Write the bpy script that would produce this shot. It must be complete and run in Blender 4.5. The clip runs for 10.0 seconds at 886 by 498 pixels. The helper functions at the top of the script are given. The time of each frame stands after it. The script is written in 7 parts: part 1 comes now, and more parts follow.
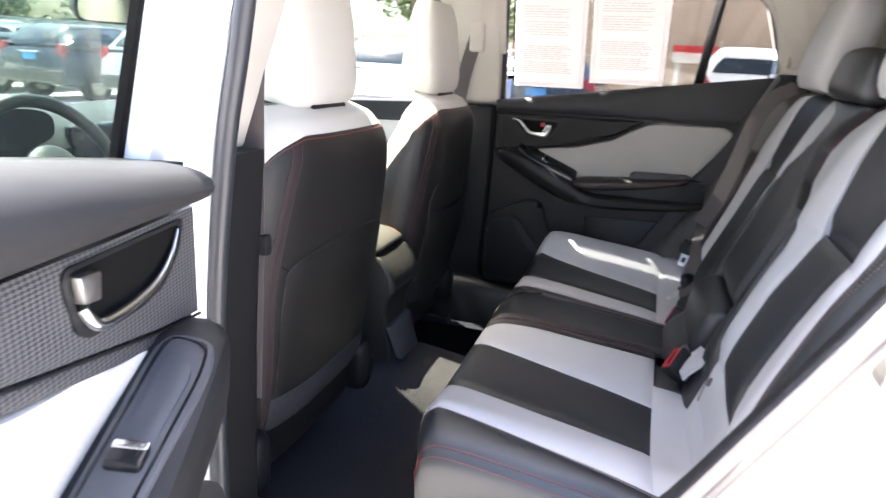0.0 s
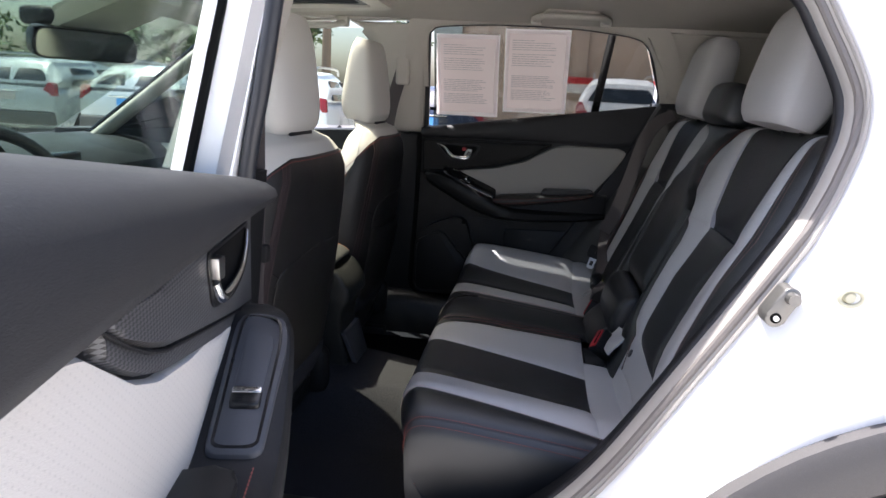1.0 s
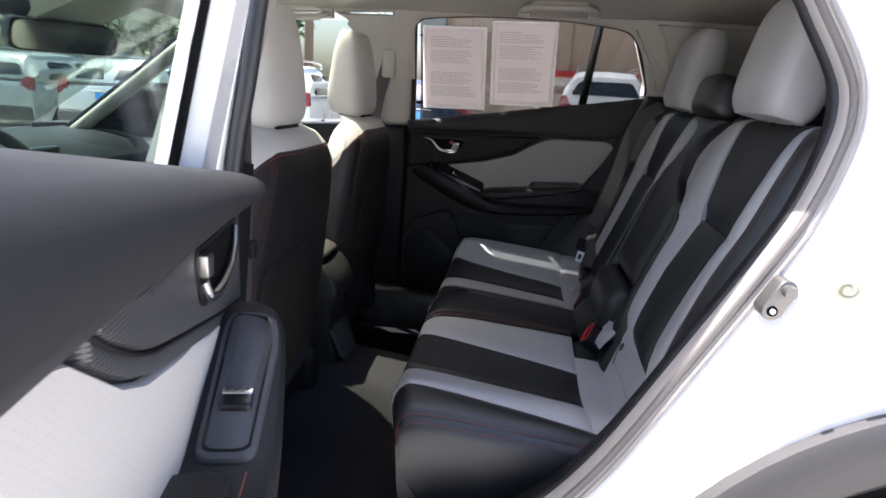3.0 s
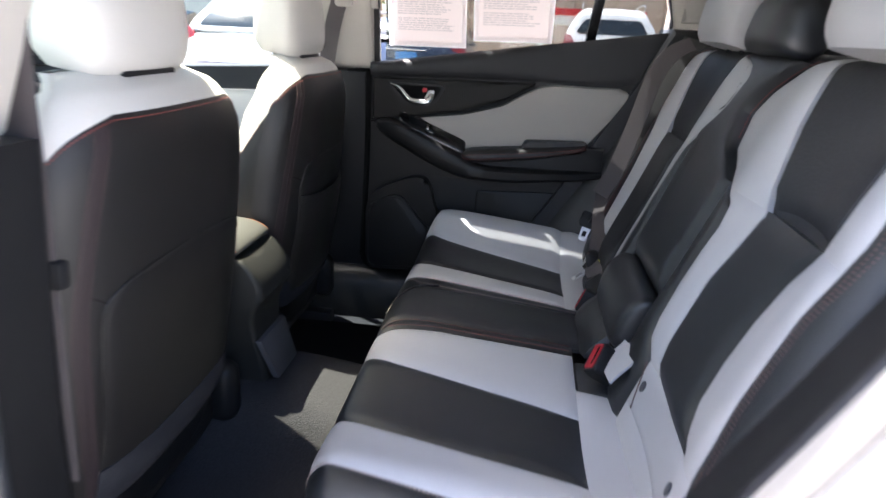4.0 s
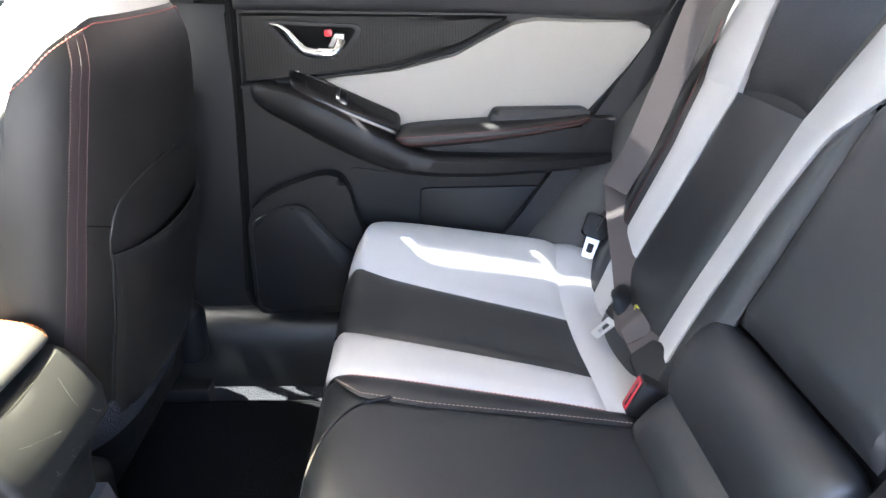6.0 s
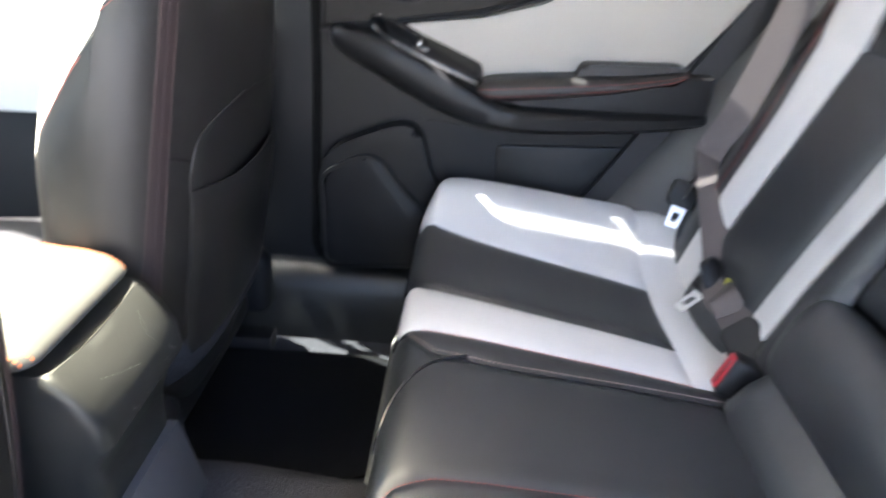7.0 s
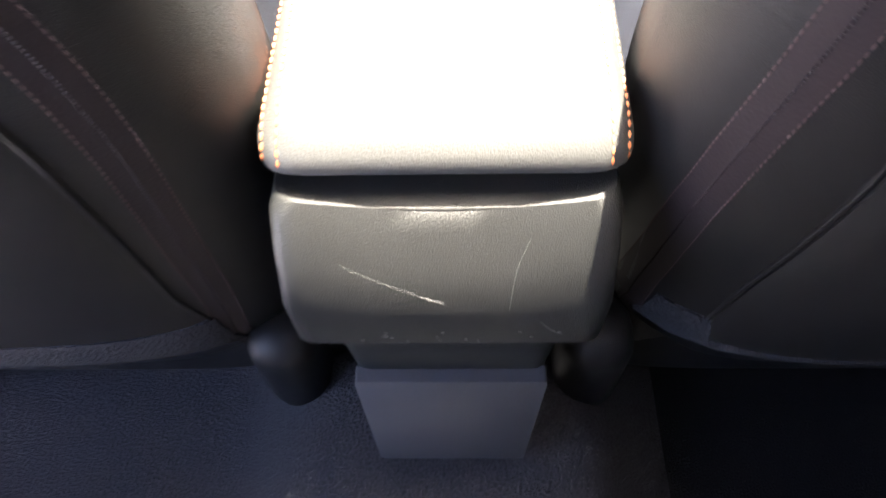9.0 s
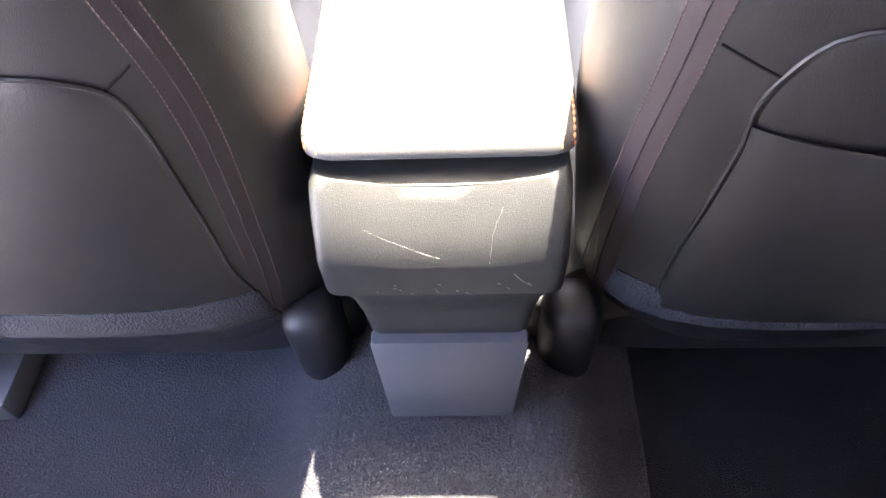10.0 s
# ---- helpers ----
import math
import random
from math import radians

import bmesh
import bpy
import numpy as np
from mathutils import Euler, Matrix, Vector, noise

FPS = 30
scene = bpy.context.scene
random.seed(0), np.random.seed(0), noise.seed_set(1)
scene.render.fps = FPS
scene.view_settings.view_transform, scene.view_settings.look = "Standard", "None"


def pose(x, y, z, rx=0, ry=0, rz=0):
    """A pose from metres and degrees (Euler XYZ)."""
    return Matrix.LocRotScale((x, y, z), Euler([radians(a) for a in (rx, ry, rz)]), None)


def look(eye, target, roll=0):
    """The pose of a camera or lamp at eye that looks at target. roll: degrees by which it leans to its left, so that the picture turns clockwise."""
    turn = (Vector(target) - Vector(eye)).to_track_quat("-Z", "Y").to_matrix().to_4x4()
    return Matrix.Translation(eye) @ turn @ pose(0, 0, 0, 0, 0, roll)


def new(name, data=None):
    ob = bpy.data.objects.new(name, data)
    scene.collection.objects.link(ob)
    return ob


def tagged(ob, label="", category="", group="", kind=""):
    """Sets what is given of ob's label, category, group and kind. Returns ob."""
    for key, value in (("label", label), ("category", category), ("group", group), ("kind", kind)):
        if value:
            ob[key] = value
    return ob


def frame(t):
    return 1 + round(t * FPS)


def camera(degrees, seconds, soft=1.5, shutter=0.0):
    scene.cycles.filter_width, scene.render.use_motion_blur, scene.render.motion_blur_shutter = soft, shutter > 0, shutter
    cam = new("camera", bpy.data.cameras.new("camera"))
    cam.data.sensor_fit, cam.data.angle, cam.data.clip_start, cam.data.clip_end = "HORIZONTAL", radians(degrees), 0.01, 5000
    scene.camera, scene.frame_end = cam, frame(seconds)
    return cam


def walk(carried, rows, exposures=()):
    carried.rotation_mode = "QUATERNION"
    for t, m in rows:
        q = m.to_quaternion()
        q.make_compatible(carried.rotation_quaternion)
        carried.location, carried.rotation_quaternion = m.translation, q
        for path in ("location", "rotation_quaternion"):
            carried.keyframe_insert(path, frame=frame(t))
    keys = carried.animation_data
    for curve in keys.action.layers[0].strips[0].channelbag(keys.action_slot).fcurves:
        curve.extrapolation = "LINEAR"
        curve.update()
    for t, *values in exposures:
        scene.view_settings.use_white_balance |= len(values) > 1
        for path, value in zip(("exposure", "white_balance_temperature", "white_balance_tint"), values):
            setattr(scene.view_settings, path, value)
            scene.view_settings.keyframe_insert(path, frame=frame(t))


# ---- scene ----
cam = camera(68.0, 10.0, shutter=0.4)
PATH = [
    (0, (0.493, -1.519, 1.276), (-0.078, 0.314, 0.718), 3.4),
    (0.5, (0.431, -1.678, 1.276), (0.106, 0.231, 0.776), 3.4),
    (1, (0.403, -1.758, 1.274), (0.141, 0.172, 0.817), 3.2),
    (1.5, (0.385, -1.785, 1.269), (0.141, 0.154, 0.844), 3.3),
    (2, (0.38, -1.796, 1.27), (0.15, 0.145, 0.844), 3.3),
    (2.5, (0.378, -1.8, 1.271), (0.162, 0.14, 0.835), 3.1),
    (4, (0.419, -1.272, 1.254), (0.214, 0.614, 0.62), 3.0),
    (4.5, (0.319, -0.889, 1.213), (0.261, 0.97, 0.477), 2.7),
    (5, (0.295, -0.625, 1.215), (0.336, 1.216, 0.435), 1.8),
    (6.5, (0.26, -0.559, 1.22), (0.37, 1.257, 0.391), 2.3),
    (7, (0.234, -0.529, 1.179), (0.2, 1.252, 0.269), 3.6),
    (7.3, (0.223, -0.387, 1.129), (-0.121, 1.227, -0.001), 5.5),
    (7.5, (0.195, -0.256, 1.071), (-0.342, 1.186, -0.206), 9.6),
    (7.7, (0.137, -0.145, 1.07), (-0.551, 1.056, -0.374), 14.2),
    (8, (0.073, -0.082, 1.087), (-0.757, 0.75, -0.53), 18.0),
    (8.5, (-0.005, -0.033, 1.049), (-0.841, 0.278, -0.741), 12.3),
    (9, (0.082, 0.023, 1.065), (-0.982, -0.03, -0.627), -2.8),
    (9.5, (0.174, 0.028, 1.109), (-0.987, -0.039, -0.519), -3.7),
    (10, (0.193, 0.038, 1.128), (-1.0, -0.053, -0.475), -4.4),
]
walk(cam, [(t, look(eye, target, roll)) for t, eye, target, roll in PATH],
     exposures=[(t, e, k, g) for t, e, k, g in ((0.0, 3.08, 6350, 15), (0.5, 2.12, 6350, 16), (1.0, 1.45, 6150, 15), (2.5, 1.5, 6150, 15), (3.8, 2.1, 6050, 14), (4.1, 3.15, 6050, 14), (4.5, 3.9, 6050, 13), (5.0, 4.2, 6050, 14), (6.5, 4.5, 6150, 14), (7.0, 4.4, 6150, 14), (7.6, 4.0, 6150, 16), (8.0, 4.3, 6150, 19), (8.6, 4.22, 6050, 23), (9.0, 4.15, 6050, 25), (9.5, 5.1, 6150, 26), (10.0, 5.5, 6150, 26))])

from mathutils.bvhtree import BVHTree

# ---- light ----
SUN = Vector((-0.375, 0.13, 1.0)).normalized()
world = bpy.data.worlds.new("sky")
scene.world = world
world.use_nodes = True
wn = world.node_tree
sky = wn.nodes.new("ShaderNodeTexSky")
sky.sky_type = "NISHITA"
sky.sun_disc = False
sky.sun_elevation = math.asin(SUN.z)
sky.sun_rotation = math.atan2(SUN.x, SUN.y)
sky.air_density, sky.dust_density = 1.0, 4.0
wn.links.new(sky.outputs[0], wn.nodes["Background"].inputs[0])
wn.nodes["Background"].inputs[1].default_value = 0.15
lamp = bpy.data.lights.new("sun", "SUN")
lamp.energy, lamp.angle, lamp.color = 5.0, radians(0.6), (1.0, 0.95, 0.87)
sun = new("sun", lamp)
sun.matrix_world = look(SUN * 30, (0, 0, 0))

# ---- materials ----


def material(name, colour, rough=0.5, metal=0.0, grain=200.0, var=0.15, bump=0.0, cells=False, stain=6.0,
             stain_var=0.12, coat=0.0, sheen=0.0, depth=0.002, spec=0.5):
    """Base colour varied at two scales, with fine relief of the grain (cycles per metre)."""
    m = bpy.data.materials.new(name)
    m.use_nodes = True
    nt = m.node_tree
    b = nt.nodes["Principled BSDF"]
    co = nt.nodes.new("ShaderNodeTexCoord")
    fine = nt.nodes.new("ShaderNodeTexVoronoi" if cells else "ShaderNodeTexNoise")
    fine.inputs["Scale"].default_value = grain
    broad = nt.nodes.new("ShaderNodeTexNoise")
    broad.inputs["Scale"].default_value = stain
    broad.inputs["Detail"].default_value = 6
    for n in (fine, broad):
        nt.links.new(co.outputs["Object"], n.inputs["Vector"])
    out = fine.outputs["Distance"] if cells else fine.outputs["Fac"]
    add = nt.nodes.new("ShaderNodeMath")
    add.operation = "MULTIPLY_ADD"
    nt.links.new(out, add.inputs[0])
    add.inputs[1].default_value = var
    mul = nt.nodes.new("ShaderNodeMath")
    mul.operation = "MULTIPLY_ADD"
    nt.links.new(broad.outputs["Fac"], mul.inputs[0])
    mul.inputs[1].default_value = stain_var
    mul.inputs[2].default_value = 1 - 0.5 * (stain_var + var)
    nt.links.new(mul.outputs[0], add.inputs[2])
    mix = nt.nodes.new("ShaderNodeMix")
    mix.data_type, mix.blend_type = "RGBA", "MULTIPLY"
    mix.inputs["Factor"].default_value = 1
    mix.inputs["A"].default_value = (*colour, 1)
    nt.links.new(add.outputs[0], mix.inputs["B"])
    nt.links.new(mix.outputs["Result"], b.inputs["Base Color"])
    ro = nt.nodes.new("ShaderNodeMath")
    ro.operation = "MULTIPLY_ADD"
    nt.links.new(broad.outputs["Fac"], ro.inputs[0])
    ro.inputs[1].default_value = 0.2
    ro.inputs[2].default_value = max(0.02, rough - 0.1)
    nt.links.new(ro.outputs[0], b.inputs["Roughness"])
    b.inputs["Metallic"].default_value = metal
    b.inputs["Coat Weight"].default_value = coat
    b.inputs["Coat Roughness"].default_value = 0.05
    b.inputs["Sheen Weight"].default_value = sheen
    b.inputs["Specular IOR Level"].default_value = spec
    if bump:
        bu = nt.nodes.new("ShaderNodeBump")
        bu.inputs["Strength"].default_value = bump
        bu.inputs["Distance"].default_value = depth
        nt.links.new(out, bu.inputs["Height"])
        nt.links.new(bu.outputs[0], b.inputs["Normal"])
    return m


def weave(name, a, b_, scale, rough=0.4, turn=0.0):
    """Woven carbon-look trim: small diagonal checks with relief."""
    m = material(name, a, rough)
    nt = m.node_tree
    b = nt.nodes["Principled BSDF"]
    co = nt.nodes["Texture Coordinate"]
    # laid flat on the door's face, then turned to run diagonally
    flat = nt.nodes.new("ShaderNodeMapping")
    flat.inputs["Rotation"].default_value = (0, 0, -turn)
    mp = nt.nodes.new("ShaderNodeMapping")
    mp.inputs["Scale"].default_value = (0.55, 0.0, 1.0)
    mp.inputs["Rotation"].default_value = (0, radians(45), 0)
    mp.inputs["Location"].default_value = (0.0, 0.0011, 0.0)
    ch = nt.nodes.new("ShaderNodeTexChecker")
    ch.inputs["Scale"].default_value = scale
    ch.inputs["Color1"].default_value = (*a, 1)
    ch.inputs["Color2"].default_value = (*b_, 1)
    nt.links.new(co.outputs["Object"], flat.inputs["Vector"])
    nt.links.new(flat.outputs[0], mp.inputs["Vector"])
    nt.links.new(mp.outputs[0], ch.inputs["Vector"])
    nt.links.new(ch.outputs["Color"], b.inputs["Base Color"])
    bu = nt.nodes.new("ShaderNodeBump")
    bu.inputs["Strength"].default_value = 0.5
    bu.inputs["Distance"].default_value = 0.0008
    nt.links.new(ch.outputs["Fac"], bu.inputs["Height"])
    nt.links.new(bu.outputs[0], b.inputs["Normal"])
    return m


def glass_pane(name, tint, gloss=1.0):
    """A pane: clear with the mirror of its surface."""
    m = bpy.data.materials.new(name)
    m.use_nodes = True
    nt = m.node_tree
    nt.nodes.remove(nt.nodes["Principled BSDF"])
    tr = nt.nodes.new("ShaderNodeBsdfTransparent")
    tr.inputs[0].default_value = (*tint, 1)
    gl = nt.nodes.new("ShaderNodeBsdfGlossy")
    gl.inputs["Roughness"].default_value = 0.02
    lw = nt.nodes.new("ShaderNodeLayerWeight")
    lw.inputs["Blend"].default_value = 0.5
    pw = nt.nodes.new("ShaderNodeMath")
    pw.operation = "POWER"
    pw.inputs[1].default_value = 4.0
    nt.links.new(lw.outputs["Facing"], pw.inputs[0])
    fr = nt.nodes.new("ShaderNodeMath")
    fr.operation = "MULTIPLY_ADD"
    nt.links.new(pw.outputs[0], fr.inputs[0])
    fr.inputs[1].default_value = 0.6 * gloss
    fr.inputs[2].default_value = 0.03 * gloss
    mx = nt.nodes.new("ShaderNodeMixShader")
    nt.links.new(fr.outputs[0], mx.inputs[0])
    nt.links.new(tr.outputs[0], mx.inputs[1])
    nt.links.new(gl.outputs[0], mx.inputs[2])
    nt.links.new(mx.outputs[0], nt.nodes["Material Output"].inputs[0])
    return m


BLACK_LEATHER = material("black_leather", (0.0125, 0.0142, 0.0168), 0.36, spec=0.75, grain=1400, cells=True, var=0.3, bump=0.35, depth=0.0006)
# Black leather again, darker and duller: the seat backs' shade is in the colour.
DARKENED_LEATHER = material("darkened_black_leather", (0.0115, 0.0106, 0.0104), 0.43, spec=0.5, grain=1500, cells=True, var=0.3, bump=0.35, depth=0.0006)
GREY_LEATHER = material("grey_leather", (0.47, 0.467, 0.474), 0.5, grain=900, cells=True, var=0.12, bump=0.3, depth=0.0005)
CREAM_LEATHER = material("pale_leather", (0.62, 0.60, 0.56), 0.5, grain=900, cells=True, var=0.12, bump=0.3, depth=0.0005)
PERFORATED = material("perforated_black_leather", (0.020, 0.021, 0.024), 0.5, grain=180, cells=True, var=0.5, bump=0.3, depth=0.0008)
BLACK_PLASTIC = material("black_plastic", (0.011, 0.011, 0.012), 0.5, spec=0.3, grain=1100, cells=True, var=0.3, bump=0.3, depth=0.0005)
SOFT_PLASTIC = material("soft_dark_grey_plastic", (0.025, 0.025, 0.027), 0.5, spec=0.3, grain=900, cells=True, var=0.3, bump=0.4, depth=0.0006)
SILL_PLASTIC = material("satin_black_plastic", (0.016, 0.016, 0.015), 0.34, spec=0.5, grain=1200, cells=True, var=0.3, bump=0.25, depth=0.0005, stain=10, stain_var=0.35)
CONSOLE_PLASTIC = material("scuffed_black_plastic", (0.021, 0.0215, 0.0205), 0.40, spec=0.3, grain=1200, cells=True, var=0.3, bump=0.35, depth=0.0006, stain=14, stain_var=0.3)
LID_LEATHER = material("dark_grey_leather", (0.062, 0.062, 0.058), 0.5, grain=900, cells=True, var=0.25, bump=0.3, depth=0.0005)
SATIN_TRIM = material("satin_dark_plastic", (0.0105, 0.0105, 0.011), 0.42, spec=0.25, grain=1000, cells=True, var=0.3, bump=0.3, depth=0.0005)
GLOSS_BLACK = material("gloss_black_plastic", (0.01, 0.01, 0.011), 0.25, grain=300, var=0.2)
GREY_PLASTIC = material("mid_grey_plastic", (0.056, 0.058, 0.066), 0.5, grain=900, cells=True, var=0.2, bump=0.2, depth=0.0004)
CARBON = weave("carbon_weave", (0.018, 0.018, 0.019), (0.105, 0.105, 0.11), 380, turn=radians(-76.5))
# Same weave with shade put into its colours, for the door inside the cabin.
CARBON_SHADED = weave("shaded_carbon_weave", (0.005, 0.0045, 0.004), (0.019, 0.0175, 0.016), 480, 0.55)
CARBON_SHADED.node_tree.nodes["Principled BSDF"].inputs["Specular IOR Level"].default_value = 0.25
ZINC = material("bright_zinc_plate", (0.62, 0.62, 0.62), 0.35, metal=0.4, grain=120, var=0.1)
DARK_STEEL = material("dark_steel", (0.20, 0.195, 0.185), 0.4, metal=0.8, grain=120, var=0.2)
CHROME = material("satin_chrome", (0.72, 0.72, 0.72), 0.2, metal=1.0, grain=60, var=0.05)
STEEL = material("steel", (0.5, 0.49, 0.47), 0.35, metal=1.0, grain=120, var=0.15)
CARPET = material("dark_carpet", (0.034, 0.034, 0.039), 0.95, grain=420, var=1.7, bump=1.0, depth=0.004, sheen=0.0, spec=0.2, stain=9, stain_var=0.3)
HEADLINER_CLOTH = material("beige_headliner", (0.46, 0.43, 0.38), 0.95, grain=900, var=0.2, bump=0.25, depth=0.0006)
PILLAR_BEIGE = material("beige_pillar_plastic", (0.5, 0.47, 0.42), 0.6, grain=900, cells=True, var=0.12, bump=0.2, depth=0.0004)
WHITE_PAINT = material("white_paint", (0.8, 0.8, 0.8), 0.3, grain=30, var=0.02, coat=0.6, stain=3, stain_var=0.03)
RUBBER = material("rubber_seal", (0.014, 0.014, 0.017), 0.45, grain=300, var=0.2)
CLADDING = material("grey_cladding", (0.07, 0.066, 0.066), 0.6, grain=1000, cells=True, var=0.3, bump=0.3, depth=0.0006)
CLADDING_LIGHT = material("jamb_sealer", (0.34, 0.32, 0.295), 0.5, grain=80, var=0.1, stain=6, stain_var=0.12)
# Rubber of the pillar seal, lighter and bluer than the other seals.
SEAL_GREY = material("blue_grey_rubber", (0.024, 0.026, 0.031), 0.42, grain=300, var=0.2)
SEALANT = material("grey_brown_sealant", (0.155, 0.140, 0.130), 0.5, grain=200, var=0.2)
TYRE = material("tyre_rubber", (0.02, 0.02, 0.02), 0.8, grain=150, var=0.3, bump=0.2)
BELT = material("belt_webbing", (0.078, 0.066, 0.066), 0.7, grain=700, var=0.5, bump=0.5, depth=0.0006)
RED = material("red_plastic", (0.40, 0.014, 0.024), 0.4, grain=200, var=0.1)
PLUG_CLEAR = material("yellowed_clear_plastic", (0.50, 0.48, 0.36), 0.3, grain=90, var=0.3)
MAT_BLACK = material("black_mat_pile", (0.007, 0.007, 0.008), 0.95, grain=500, var=1.2, bump=0.8, depth=0.003, spec=0.1)
# Pale colour carrying the sunlight on the strip below the cushion.
SUNLIT_SKIRT = material("pale_sunlit_skirt", (0.24, 0.24, 0.215), 0.9, grain=700, var=0.5, bump=0.4, depth=0.001)
QUARTER_GREY = material("grey_quarter_plastic", (0.042, 0.040, 0.038), 0.5, grain=1000, cells=True, var=0.2, bump=0.3, depth=0.0005)
YELLOW = material("yellow_tag", (0.45, 0.42, 0.06), 0.6, grain=200, var=0.1)
RED_THREAD = material("red_thread", (0.24, 0.055, 0.045), 0.7, grain=900, var=0.3)
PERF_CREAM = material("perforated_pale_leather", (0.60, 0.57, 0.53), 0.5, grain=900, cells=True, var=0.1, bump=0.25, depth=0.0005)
nt = PERF_CREAM.node_tree
sep, com = nt.nodes.new("ShaderNodeSeparateXYZ"), nt.nodes.new("ShaderNodeCombineXYZ")
nt.links.new(nt.nodes["Texture Coordinate"].outputs["Object"], sep.inputs[0])
for a, b, op in (("Y", "Z", "ADD"), ("Y", "Z", "SUBTRACT")):
    m = nt.nodes.new("ShaderNodeMath")
    m.operation = op
    nt.links.new(sep.outputs[a], m.inputs[0])
    nt.links.new(sep.outputs[b], m.inputs[1])
    nt.links.new(m.outputs[0], com.inputs[0 if op == "ADD" else 1])
vor = nt.nodes.new("ShaderNodeTexVoronoi")
vor.voronoi_dimensions = "2D"
vor.inputs["Scale"].default_value = 105
vor.inputs["Randomness"].default_value = 0.0
nt.links.new(com.outputs[0], vor.inputs["Vector"])
dot = nt.nodes.new("ShaderNodeMapRange")
for k, v in ((1, 0.10), (2, 0.17), (3, 0.86), (4, 1.0)):
    dot.inputs[k].default_value = v
nt.links.new(vor.outputs["Distance"], dot.inputs[0])
mix = nt.nodes.new("ShaderNodeMix")
mix.data_type, mix.blend_type = "RGBA", "MULTIPLY"
mix.inputs["Factor"].default_value = 1
nt.links.new(nt.nodes["Principled BSDF"].inputs["Base Color"].links[0].from_socket, mix.inputs["A"])
nt.links.new(dot.outputs[0], mix.inputs["B"])
nt.links.new(mix.outputs["Result"], nt.nodes["Principled BSDF"].inputs["Base Color"])
# Near-black for seams and seals, and for shade painted into recesses.
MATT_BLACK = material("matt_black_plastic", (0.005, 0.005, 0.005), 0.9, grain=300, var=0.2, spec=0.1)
# Insert leather of the closed door; the cabin's shade is in this darker colour.
SHADED_INSERT = material("shaded_insert_leather", (0.335, 0.315, 0.285), 0.55, grain=900, cells=True, var=0.12, bump=0.3, depth=0.0005)
DARK_THREAD = material("dull_red_thread", (0.10, 0.06, 0.058), 0.7, grain=900, var=0.3)
DULL_PINK = material("dull_pink_thread", (0.20, 0.12, 0.11), 0.7, grain=900, var=0.3)
ORANGE_THREAD = material("orange_thread", (0.55, 0.16, 0.05), 0.7, grain=900, var=0.3)
PALE_THREAD = material("pale_thread", (0.42, 0.33, 0.30), 0.7, grain=900, var=0.3)


def sheet_material(name, colour, glow, share):
    """Thin stuff that passes some of the light behind it, scattered."""
    m = material(name, colour, 0.8, grain=300, var=0.04)
    nt = m.node_tree
    tl = nt.nodes.new("ShaderNodeBsdfTranslucent")
    tl.inputs[0].default_value = (*glow, 1)
    mx = nt.nodes.new("ShaderNodeMixShader")
    mx.inputs[0].default_value = share
    nt.links.new(nt.nodes["Principled BSDF"].outputs[0], mx.inputs[1])
    nt.links.new(tl.outputs[0], mx.inputs[2])
    nt.links.new(mx.outputs[0], nt.nodes["Material Output"].inputs[0])
    return m


PAPER = sheet_material("paper", (0.78, 0.74, 0.73), (0.92, 0.84, 0.82), 0.80)
SLEEVE = sheet_material("cloudy_sleeve", (0.85, 0.85, 0.85), (0.97, 0.95, 0.95), 0.85)
INK = material("dull_pink_thread", (0.20, 0.12, 0.11), 0.7, grain=900, var=0.3)
ORANGE_THREAD = material("orange_thread", (0.55, 0.16, 0.05), 0.7, grain=900, var=0.3)
PALE_THREAD = material("pale_thread", (0.42, 0.33, 0.30), 0.7, grain=900, var=0.3)
PAPER = material("paper", (0.78, 0.74, 0.73), 0.8, grain=300, var=0.04)
nt = PAPER.node_tree
tl = nt.nodes.new("ShaderNodeBsdfTranslucent")
tl.inputs[0].default_value = (0.92, 0.84, 0.82, 1)
mx = nt.nodes.new("ShaderNodeMixShader")
mx.inputs[0].default_value = 0.80
nt.links.new(nt.nodes["Principled BSDF"].outputs[0], mx.inputs[1])
nt.links.new(tl.outputs[0], mx.inputs[2])
nt.links.new(mx.outputs[0], nt.nodes["Material Output"].inputs[0])
INK = sheet_material("grey_ink", (0.45, 0.45, 0.46), (0.56, 0.55, 0.56), 0.80)
SCRATCH = material("pale_scratch", (0.40, 0.40, 0.38), 0.7, grain=600, var=0.4)
MIRROR = material("mirror_glass", (0.35, 0.35, 0.36), 0.03, metal=1.0, grain=10, var=0.02)
GLASS = glass_pane("window_glass", (0.80, 0.84, 0.81))
GREEN_GLASS = glass_pane("green_tinted_glass", (0.76, 0.83, 0.79), 0.15)
TINTED = glass_pane("tinted_glass", (0.90, 0.90, 0.80))
TAIL_GLASS = glass_pane("dark_privacy_glass", (0.20, 0.21, 0.20))
OPEN_PANE = glass_pane("clear_door_glass", (0.90, 0.92, 0.90), 0.3)
PRIVACY = glass_pane("privacy_glass", (0.42, 0.43, 0.42))
ZIP = material("brown_zip_tape", (0.022, 0.0135, 0.0145), 0.6, grain=500, var=0.4, bump=0.4, depth=0.0006)
DARK_GLASS = material("dark_car_glass", (0.02, 0.025, 0.03), 0.06, grain=20, var=0.1, coat=0.5)
ASPHALT = material("pale_asphalt", (0.56, 0.535, 0.49), 0.9, grain=90, var=0.5, bump=0.4, depth=0.006, stain=0.4, stain_var=0.4)

# ---- mesh helpers ----


